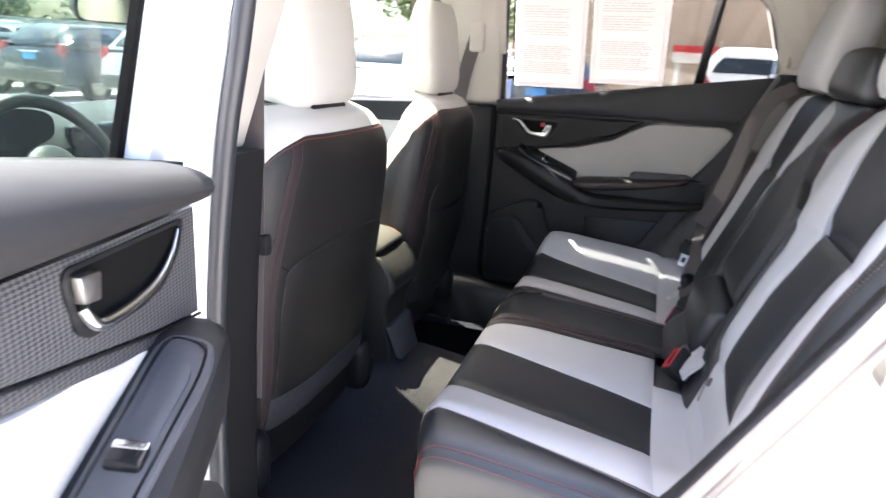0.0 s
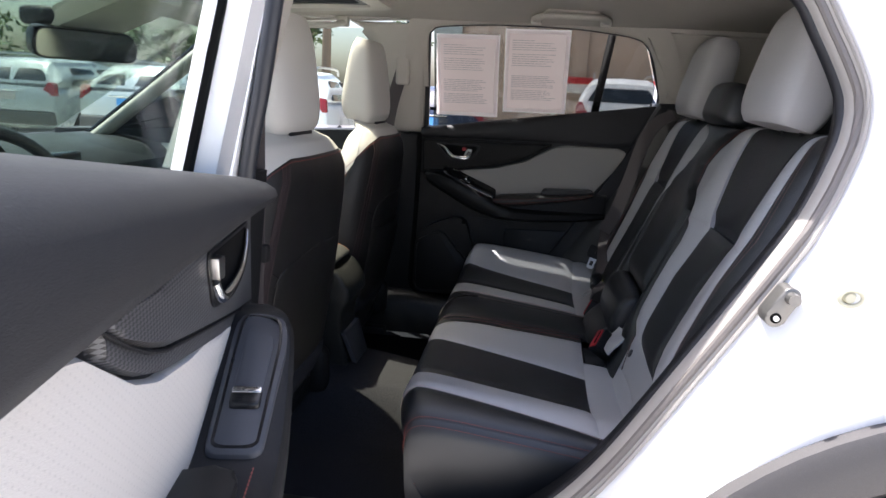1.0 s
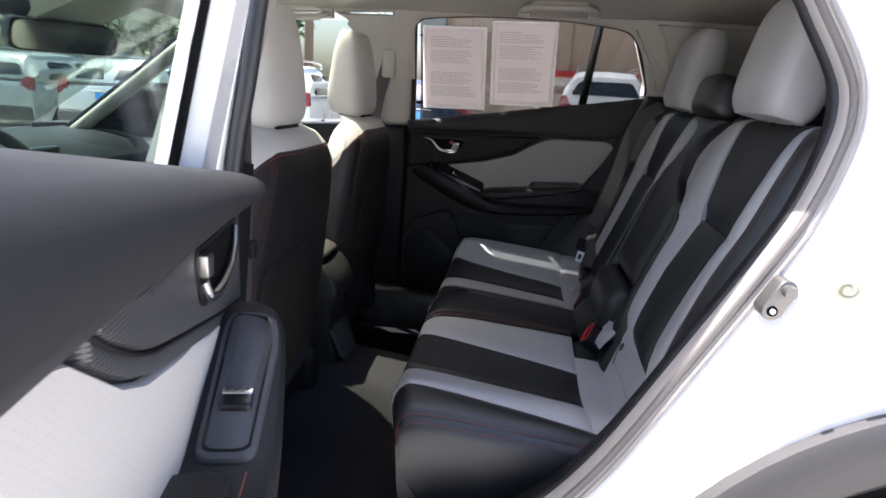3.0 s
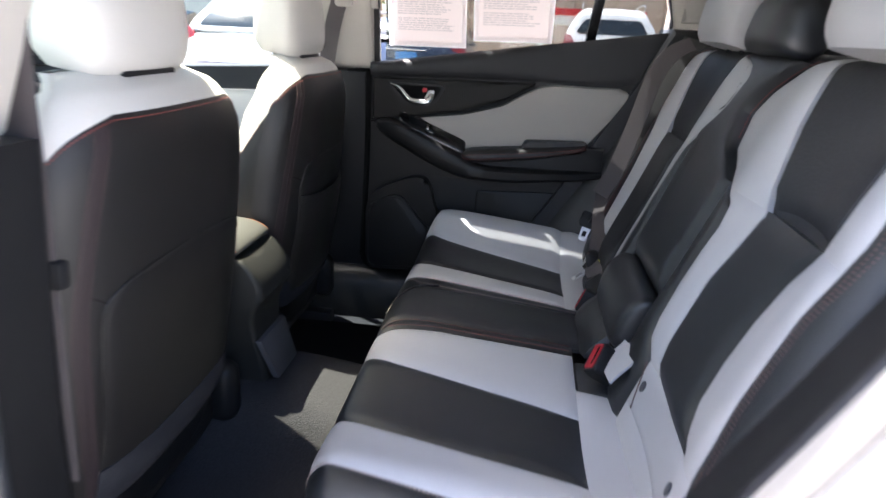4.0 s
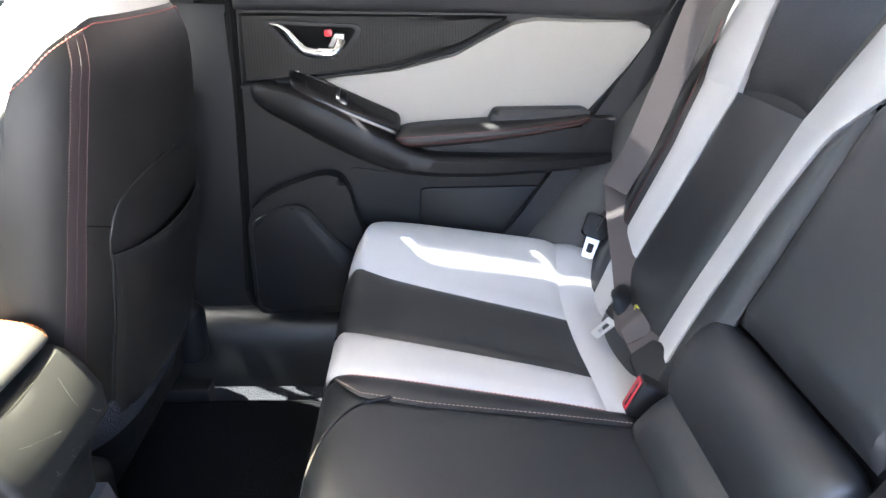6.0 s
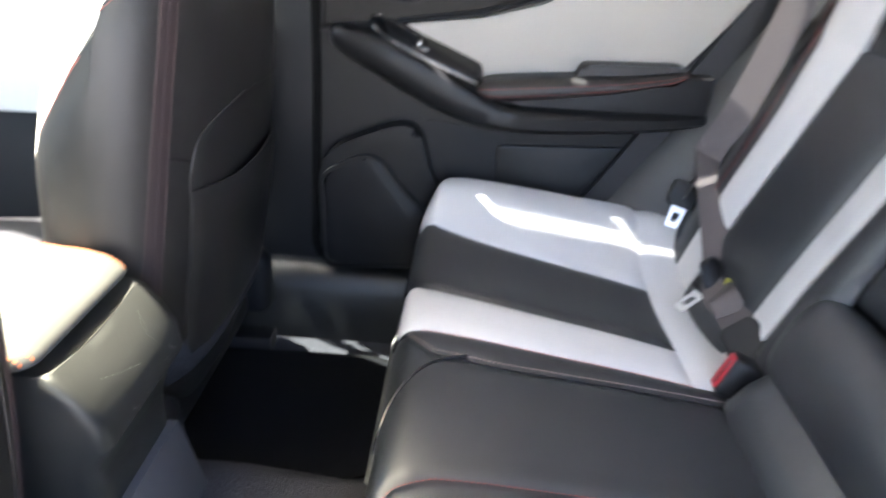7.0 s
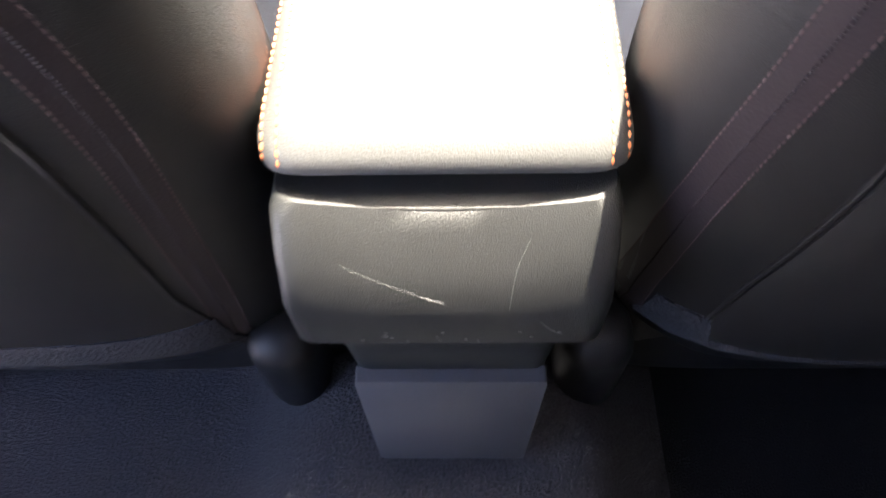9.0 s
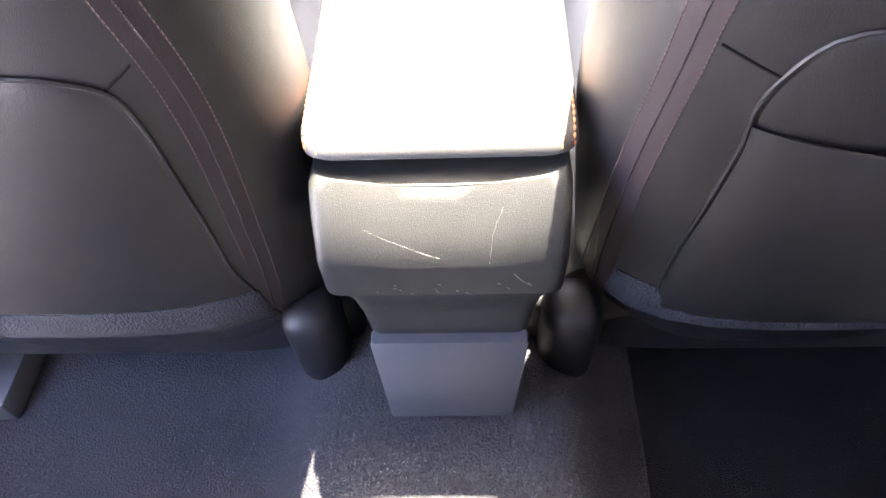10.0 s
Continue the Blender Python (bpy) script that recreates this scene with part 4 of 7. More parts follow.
for s in (-1, 1):
    iw, ib, ob_, ow = seat_edge(s, -1, True), seat_edge(s, -1, False), seat_edge(s, 1, False), seat_edge(s, 1, True)
    notch, arm, foot = NOTCH, arm_edge(s), 0.0
    if s < 0:
        iw, ib, ob_, ow = tab(NEAR_IW), tab(NEAR_IB), tab(NEAR_OB), tab(NEAR_OW)
        notch, foot, arm = 0.456, 0.20, lambda v: max(-0.01 - lerp_table(v, ARM), lerp_table(v, NEAR_IW) + 0.012)
        for v0, v1 in ((0.02, 0.13), (0.13, 0.20)):
            part("backrest_base", upholstery(backrest, lambda v: -0.270, lambda v: -0.612, v0, v1, 20, 14, seam=0.004), GREY_LEATHER, rear, "light grey leather strip along the seat crease")
        for u in (-0.300, -0.560):
            ring = [Vector(backrest(u + 0.0075 * math.cos(q), 0.172 + 0.008 * math.sin(q))) + Vector((-0.001, 0, 0.0005)) for q in np.linspace(0, math.tau, 13)]
            part("anchor_button", loft([[p + Vector((d, 0, 0)) for p in ring[:-1]] for d in (0.004, -0.001)]), GREY_PLASTIC, rear, "small grey anchor button")
        path = [Vector(backrest(-0.30 + 0.03 * f, 0.134 + 0.064 * f)) + Vector((-0.0004, 0, 0.0)) for f in np.linspace(0, 1, 8)]
        part("seam", tube(path, 0.0012, 6), DARK_THREAD, rear)
    part("backrest_inner", upholstery(backrest, arm, iw, 0, 1, 8, 60, seam=0.010), BLACK_LEATHER, rear)
    for a, b, n in ((iw, ib, 8), (ob_, ow, 8)):
        part("backrest_stripe", upholstery(backrest, a, b, foot, notch, n, 34, seam=0.0035), GREY_LEATHER, rear, "light grey leather stripe")
        part("backrest_stripe", upholstery(backrest, a, b, notch, 0.86, n, 34, seam=0.0035), GREY_LEATHER, rear, "light grey leather stripe")
    part("backrest_panel", upholstery(backrest, ib, ob_, foot, notch, 14, 36, seam=0.006, puff=0.010), BLACK_LEATHER, rear)
    part("backrest_panel", upholstery(backrest, ib, ob_, notch, 1, 14, 36, seam=0.016, puff=-0.006), PERFORATED, rear, "perforated black leather panel")
    part("backrest_bolster", upholstery(backrest, ow, lambda v, s=s: s * 0.645, 0, 1, 10, 60, seam=0.004), BLACK_LEATHER, rear)
    for off in ((0.014, 0.021) if s < 0 else (0.014,)):
        path = [Vector(backrest(ow(v) + s * off, v)) for v in np.linspace(0.20, 0.80, 60)]
        part("stitching", stitches(path, 0.006, 0.0045, 0.0009), DULL_PINK if s < 0 else RED_THREAD, rear, "thread stitching")
    path = [Vector(backrest(iw(v) - s * 0.008, v)) + Vector((0.0, 0, 0.0)) for v in np.linspace(0.52, 0.78, 40)]
    part("stitching", stitches(path, 0.006, 0.0045, 0.0010), RED_THREAD, rear, "red thread stitching")
part("backrest_core", prism([(0.66, 0.62), (0.90, 1.215), (1.00, 1.215), (0.98, 0.62)], lambda a, b, d: (a, d, b), -0.63, 0.63, 0.01), BLACK_LEATHER, rear)


def raised(base, out):
    def f(u, v):
        p = base(u, v)
        return (p[0] - out * 0.93, p[1], p[2] + out * 0.36)
    return f


AL, AR, FAR_IW = arm_edge(-1), arm_edge(1), seat_edge(1, -1, True)
part("armrest", upholstery(raised(backrest, 0.012), lambda v: max(AL(v) + 0.008, lerp_table(v, NEAR_IW) + 0.012), lambda v: min(AR(v) - 0.009, FAR_IW(v) - 0.012), 0.258, 0.78, 16, 44, seam=0.020, puff=0.007, thick=0.03), BLACK_LEATHER, rear, "folded black leather armrest")
rows = []
for y, k in ((0.150, 0.30), (0.147, 0.62), (0.140, 0.84), (0.128, 0.95), (0.10, 1.0), (0.0, 1.0), (-0.10, 1.0), (-0.122, 0.95), (-0.134, 0.84), (-0.140, 0.62), (-0.142, 0.30)):
    ring = []
    for p in smooth_outline([(0.622, 0.705), (0.618, 0.735), (0.630, 0.775), (0.650, 0.802), (0.676, 0.812), (0.70, 0.800), (0.705, 0.75), (0.68, 0.70)], 4):
        ring.append((0.665 + (p[0] - 0.665) * k, y, 0.755 + (p[1] - 0.755) * (0.6 + 0.4 * k)))
    rows.append(ring)
part("centre_lower_pad", loft(rows), BLACK_LEATHER, rear, "padded black leather roll under the armrest")
rows = []
for y, k in ((0.128, 0.35), (0.125, 0.7), (0.116, 0.92), (0.09, 1.0), (-0.07, 1.0), (-0.095, 0.9), (-0.102, 0.6), (-0.104, 0.3)):
    rows.append([(0.628 + (p[0] - 0.628) * k, y, 0.685 + (p[1] - 0.685) * k) for p in smooth_outline([(0.576, 0.655), (0.585, 0.684), (0.606, 0.706), (0.630, 0.722), (0.655, 0.724), (0.66, 0.67)], 4)])
part("hinge_pad", loft(rows), BLACK_LEATHER, rear, "black leather pad in the seat crease")
part("centre_upper_pad", upholstery(backrest, lambda v: AL(v) + 0.003, lambda v: AR(v) - 0.003, 0.785, 1.0, 10, 14, seam=0.008), BLACK_LEATHER, rear)


def head_pad(name, c, w, h, d, mat, parent, tilt=0.25, power=3.2, wedge=0.0):
    a, b = Vector((0, 1, 0)), Vector((1, 0, -tilt)).normalized()
    up = a.cross(b).normalized()
    up = up if up.z > 0 else -up
    spec = []
    for t in np.linspace(-1, 1, 17):
        k = (1 - abs(t) ** 3.2) ** (1 / 3.2) if abs(t) < 1 else 0.0
        k = max(k, 0.45)
        taper = 1 - 0.10 * (t + 1) / 2
        q = (t + 1) / 2
        thin = 1 - wedge * q
        spec.append((Vector(c) + up * h * t - b * d * wedge * 0.9 * (q - 0.5), a, b, w * (0.72 + 0.28 * k) * taper, d * (0.35 + 0.65 * k) * thin))
    return part(name, cushion_blob(spec, None, 32, power), mat, parent)


for s in (-1, 1):
    head_pad("headrest", (0.878 if s > 0 else 0.872, SEAT_C[s], 1.358), 0.132 if s > 0 else 0.140, 0.112, 0.058, GREY_LEATHER, rear, power=4.2, wedge=0.15)
    for k in (-0.05, 0.05):
        part("headrest_post", tube([(0.885, SEAT_C[s] + k, 1.20), (0.880, SEAT_C[s] + k, 1.27)], 0.006), BLACK_PLASTIC, rear)
head_pad("headrest", (0.866, 0.0, 1.285), 0.115, 0.05, 0.05, BLACK_LEATHER, rear)

# ---- front seats ----


def front_seat(cy, label, rise, drop, zips, arch, mouth, fat):
    seat = thing("car_seat", label, "seat", "front seats", at=(0, 0, 0))
    XR = [(0.44, -0.175), (0.50, -0.150), (0.60, -0.112), (0.75, -0.088), (0.90, -0.070), (1.03, -0.056), (1.09, -0.052), (1.13, -0.062), (1.16, -0.085), (1.18, -0.13)]
    TH = [(0.44, 0.18), (0.60, 0.20), (0.90, 0.20), (1.05, 0.17), (1.13, 0.13), (1.18, 0.05)]
    WD = [(0.44, 0.225), (0.60, 0.250), (0.80, 0.259), (0.95, 0.259), (1.05, 0.246), (1.11, 0.222), (1.15, 0.190), (1.18, 0.14)]
    WD = [(z, w + fat - (0.016 if mouth and z < 0.7 else 0.0)) for z, w in WD]
    zips = [tuple(p) for p in catmull(zips, 60)]
    arch = [tuple(p) for p in catmull(arch, 90)]
    N, K = 56, 22

    def shell(s, z):
        t = s * math.tau
        c, q = math.cos(t), math.sin(t)
        x = math.copysign(abs(c) ** (2 / 3.0), c)
        y = math.copysign(abs(q) ** (2 / 3.6), q)
        xr, th, w = lerp_table(z, XR), lerp_table(z, TH), lerp_table(z, WD)
        return Vector((xr - th / 2 + th / 2 * x - 0.02 * abs(y) ** 3 * (x > 0), cy + w * y, z))

    def seam(s):
        c = math.cos(s * math.tau)
        X = math.copysign(abs(c) ** (2 / 3.0), c)
        return 1.095 + rise - drop * lerp_table(X, [(-1, 0.31), (-0.6, 0.195), (-0.2, 0.115), (0.2, 0.065), (0.6, 0.025), (0.9, 0.0)])

    lo, hi = [], []
    for k in range(K + 1):
        lo.append([shell(i / N, 0.44 + (seam(i / N) - 0.44) * k / K) for i in range(N)])
    for k in range(15):
        f = k / 14
        hi.append([shell(i / N, seam(i / N) + (1.18 - seam(i / N)) * f) for i in range(N)])
    part("backrest", loft(lo), DARKENED_LEATHER, seat)
    part("backrest_top", loft(hi), CREAM_LEATHER, seat, "pale grey leather top and front")
    path = [p + (p - Vector((lerp_table(p.z, XR) - 0.07, cy, p.z))).normalized() * 0.002 for p in (shell(i / 160, seam(i / 160) - 0.006) for i in range(-52, 53))]
    part("stitching", stitches(path, 0.006, 0.0045, 0.0011), RED_THREAD, seat, "red thread stitching")

    def rear_face(u, v):
        """Back of the seat at offset u from its middle and height v."""
        w = lerp_table(v, WD)
        xr, th = lerp_table(v, XR), lerp_table(v, TH)
        r = min(0.999, abs(u) / w)
        q = r ** (3.6 / 2)
        x = (max(0.0, 1 - q * q)) ** (1 / 3.0)
        return (xr - th / 2 + th / 2 * x - 0.02 * r ** 3, cy + u, v)

    def face_out(d):
        return lambda u, v: (rear_face(u, v)[0] + d, *rear_face(u, v)[1:])

    for s in (-1, 1):
        mid = lambda v, o: s * (lerp_table(v, zips) + o)
        part("zip_seam", upholstery(face_out(0.0006), lambda v: mid(v, -0.0095), lambda v: mid(v, 0.0095), 0.50, 1.082 + rise, 4, 56, seam=0.0004, thick=0.004, flip=False), ZIP, seat, "brown zip tape seam")
        for o, r in ((-0.0092, 0.0006), (0.0092, 0.0006), (0.0, 0.0009)):
            path = [Vector(rear_face(mid(v, o), v)) + Vector((0.0010, 0, 0)) for v in np.linspace(0.50, 1.082 + rise, 64)]
            part("stitching" if o else "zip_teeth", stitches(path, 0.004 if o else 0.0022, 0.003 if o else 0.0014, r), DARK_THREAD if o else ZIP, seat)
        corner = lerp_table(0.90, arch)
        dseam = [Vector(rear_face(s * (corner + (lerp_table(0.93, zips) - 0.011 - corner) * f), 0.899 + 0.014 * f)) + Vector((0.0004, 0, 0)) for f in np.linspace(0, 1, 8)]
        part("seam", tube(dseam, 0.0008, 6), MATT_BLACK, seat)
        rim = [Vector(rear_face(s * lerp_table(v, arch), v)) + Vector((0.0008, 0, 0)) for v in np.linspace(0.60, arch[-1][0], 60)]
        part("piping", tube(rim, 0.0017, 6), DARKENED_LEATHER, seat)
    # panel with an arched top; the passenger's is a pocket with a sagging mouth
    top = arch[-1][0]
    part("pocket_back", upholstery(face_out(0.002), tab(arch, -1), tab(arch), mouth - 0.02 if mouth else 0.60, top - 0.001, 16, 22, seam=0.003, thick=0.004, flip=False), DARKENED_LEATHER, seat)
    if mouth:
        def sag(u, f):
            lip = mouth - 0.014 * (1 - (u / 0.172) ** 2)
            v = 0.60 + (lip - 0.60) * f
            p = rear_face(u, v)
            return (p[0] + 0.007 + 0.010 * f * max(0.0, 1 - (u / 0.172) ** 2), p[1], v)
        part("pocket", upholstery(sag, lambda f: -lerp_table(0.60 + 0.27 * f, arch), lambda f: lerp_table(0.60 + 0.27 * f, arch), 0.0, 1.0, 20, 30, seam=0.004, thick=0.006, flip=False), DARKENED_LEATHER, seat, "sagging leather map pocket")
    part("carpet_flap", upholstery(face_out(0.006), lambda v: -0.205, lambda v: 0.205, 0.565, 0.640, 12, 8, seam=0.003, thick=0.006, flip=False), CARPET, seat, "fuzzy dark grey carpet flap")
    # cushion, base and rails
    spec = []
    for x, w, z0, z1 in ((-0.70, 0.20, 0.50, 0.59), (-0.67, 0.245, 0.45, 0.625), (-0.55, 0.25, 0.44, 0.635), (-0.35, 0.25, 0.44, 0.605), (-0.20, 0.24, 0.44, 0.58), (-0.16, 0.2, 0.46, 0.54)):
        spec.append((Vector((x, cy, (z0 + z1) / 2)), Vector((0, 1, 0)), Vector((0, 0, 1)), w, (z1 - z0) / 2))
    part("seat_cushion", cushion_blob(spec, None, 32, 4), DARKENED_LEATHER, seat)
    for s in (-1, 1):
        knee = 0.205 if mouth and s > 0 else 0.232
        part("side_cover", box((-0.62, cy + s * 0.262 - 0.014, 0.42), (-0.16, cy + s * 0.262 + 0.014, 0.56), 0.012, 3), BLACK_PLASTIC, seat)
        part("hinge_cover", box((-0.185, cy + s * knee - 0.030, 0.452), (-0.118, cy + s * knee + 0.030, 0.585), 0.026, 5), BLACK_PLASTIC, seat, "rounded black hinge cover")
        part("rail", box((-0.66, cy + s * 0.2 - 0.022, 0.352), (-0.12, cy + s * 0.2 + 0.022, 0.40), 0.005), GREY_PLASTIC if cy < 0 and s < 0 else BLACK_PLASTIC, seat)
        part("rail_leg", box((-0.58, cy + s * 0.2 - 0.015, 0.395), (-0.20, cy + s * 0.2 + 0.015, 0.45), 0.004), BLACK_PLASTIC, seat)
    head_pad("headrest", (-0.160, cy, 1.305), 0.138, 0.122, 0.072, CREAM_LEATHER, seat, tilt=0.16, power=3.8, wedge=0.52)
    for k in (-0.05, 0.05):
        part("headrest_post", tube([(-0.14, cy + k, 1.14), (-0.15, cy + k, 1.23)], 0.006), BLACK_PLASTIC, seat)
    part("post_collar", box((-0.165, cy - 0.068, 1.165), (-0.112, cy + 0.068, 1.181), 0.006), BLACK_PLASTIC, seat)
    return seat


front_seat(-0.358, "driver's seat with pale leather top and black leather back", 0.040, 1.2,
           [(0.50, 0.195), (0.60, 0.206), (0.70, 0.218), (0.85, 0.229), (0.95, 0.223), (1.06, 0.203), (1.13, 0.175)],
           [(0.52, 0.195), (0.60, 0.203), (0.685, 0.196), (0.75, 0.200), (0.81, 0.202), (0.87, 0.202), (0.897, 0.197), (0.911, 0.180), (0.920, 0.157), (0.930, 0.10), (0.934, 0.02)], 0.0, 0.018)
front_seat(0.368, "front passenger seat with pale leather top and black map pocket", 0.045, 1.0,
           [(0.50, 0.200), (0.60, 0.212), (0.70, 0.217), (0.79, 0.219), (0.89, 0.213), (0.95, 0.209), (1.06, 0.192), (1.13, 0.165)],
           [(0.52, 0.165), (0.70, 0.172), (0.78, 0.171), (0.844, 0.170), (0.87, 0.172), (0.891, 0.170), (0.922, 0.158), (0.935, 0.138), (0.947, 0.08), (0.950, 0.02)], 0.862, -0.008)

# ---- centre console ----
con = thing("centre_console", "black plastic centre console with padded leather armrest lid", "console")
CY = 0.015
# body, tapering downwards at its rear face
sec = [(0.40, 0.058, -0.085), (0.53, 0.060, -0.092), (0.60, 0.070, -0.104), (0.628, 0.075, -0.107), (0.652, 0.080, -0.105), (0.676, 0.0855, -0.097), (0.694, 0.0885, -0.086), (0.704, 0.0895, -0.079), (0.735, 0.091, -0.082), (0.765, 0.0915, -0.098), (0.782, 0.0915, -0.112), (0.790, 0.088, -0.122)]
rings = []
for z, hw, xr in sec:
    hw += 0.003
    ring = round_poly([(-0.62, -hw), (xr, -hw), (xr, -hw * 0.5), (xr, 0.0), (xr, hw * 0.5), (xr, hw), (-0.62, hw)], 0.014, 4)
    rings.append([(x, y + CY, z - (0.010 * max(0.0, 1 - (y / hw) ** 2) if z > 0.76 and x > -0.3 else 0.0)) for x, y in ring])
part("body", loft(rings), CONSOLE_PLASTIC, con)
part("rear_cover", prism(round_poly([(-0.072, 0.600), (0.072, 0.600), (0.059, 0.510), (-0.059, 0.510)], 0.003), lambda a, b, d: (-0.102 + (0.615 - b) * 0.36 + d, CY + a, b), -0.01, 0.003, 0.001), GREY_PLASTIC, con, "smooth mid grey lower cover")
# lid: padded, rounded at its rear corners


def lid_drop(x):
    f = max(0.0, min(1.0, (x + 0.27) / 0.138))
    return 0.030 * f ** 1.7


lid = []
for z, g in ((0.797, 0.008), (0.799, 0.002), (0.806, 0.0), (0.818, 0.001), (0.829, 0.005), (0.838, 0.014), (0.843, 0.030), (0.8445, 0.060)):
    ring = []
    for x, y in round_poly([(-0.44 + g, -0.101 + g * 0.8), (-0.130 - g * 0.9, -0.099 + g * 0.8), (-0.130 - g * 0.9, 0.099 - g * 0.8), (-0.44 + g, 0.103 - g * 0.8)], 0.024, 6):
        ring.append((x, y + CY, 0.797 + (z - 0.797) * (1 - lid_drop(x) / 0.0475)))
    lid.append(ring)
lid_ob = part("lid", loft(lid), LID_LEATHER, con, "padded leather armrest lid")
lid_tree = BVHTree.FromPolygons([v.co for v in lid_ob.data.vertices], [tuple(p.vertices) for p in lid_ob.data.polygons])
for s in (-1, 1):
    for yy in (0.0945, 0.0855):
        path = []
        for x in np.linspace(-0.43, -0.165, 40):
            hit = lid_tree.ray_cast(Vector((x, CY + s * yy, 1.0)), Vector((0, 0, -1)))[0]
            if hit:
                path.append(hit + Vector((0, 0, 0.0003)))
        for z in np.linspace(0.829, 0.800, 14):
            hit = lid_tree.ray_cast(Vector((0.0, CY + s * yy, z)), Vector((-1, 0, 0)))[0]
            if hit and hit.x > path[-1].x - 0.002:
                path.append(hit + Vector((0.0003, 0, 0)))
        part("stitching", stitches(path, 0.0055, 0.0042, 0.0012), ORANGE_THREAD, con, "orange thread stitching")


def scratch(pts, r):
    part("scratch", tube(catmull(pts, 12), r, 4), SCRATCH, con, "pale scratch in the plastic")


def con_face(y, z):
    return Vector((lerp_table(z, [(r[0], r[2]) for r in sec]) + 0.0004, y, z))


scratch([con_face(0.000, 0.7465), con_face(0.007, 0.7440), con_face(0.014, 0.742)], 0.00009)
scratch([con_face(-0.042, 0.764), con_face(-0.025, 0.756), con_face(0.0, 0.7465)], 0.00004)
scratch([con_face(0.060, 0.775), con_face(0.053, 0.760), con_face(0.050, 0.738)], 0.00004)
scratch([con_face(0.068, 0.728), con_face(0.074, 0.720), con_face(0.082, 0.714)], 0.0002)
for k in range(14):
    q = random.Random(k).random
    yy, zz = CY - 0.07 + 0.14 * q(), 0.706 + 0.012 * random.Random(k + 50).random()
    scratch([con_face(yy, zz), con_face(yy + 0.001, zz - 0.001), con_face(yy + 0.002, zz - 0.0015)], 0.0002)
part("selector", box((-0.80, -0.03 + CY, 0.70), (-0.74, 0.03 + CY, 0.88), 0.02, 3), GLOSS_BLACK, con)
part("front_tray", box((-1.25, CY - 0.11, 0.40), (-0.62, CY + 0.11, 0.72), 0.03, 3), BLACK_PLASTIC, con)

# ---- doors ----
YR = 0.66
LP, LU, LN = Vector((0.018, -0.948)), Vector((0.233, -0.972)).normalized(), Vector((0.972, 0.233)).normalized()


def right_door(a, b, d):
    k = 0.080 * max(0.0, (b - 1.28) / 0.22)
    return (a, YR - d - k, b)


def left_door(a, b, d):
    k = 0.080 * max(0.0, (b - 1.28) / 0.22)
    p = LP + LU * (a + 0.02) + LN * (d + k)
    return (p.x, p.y, b)


def sill_z(x):
    return 1.155 + (x + 0.02) * 0.148


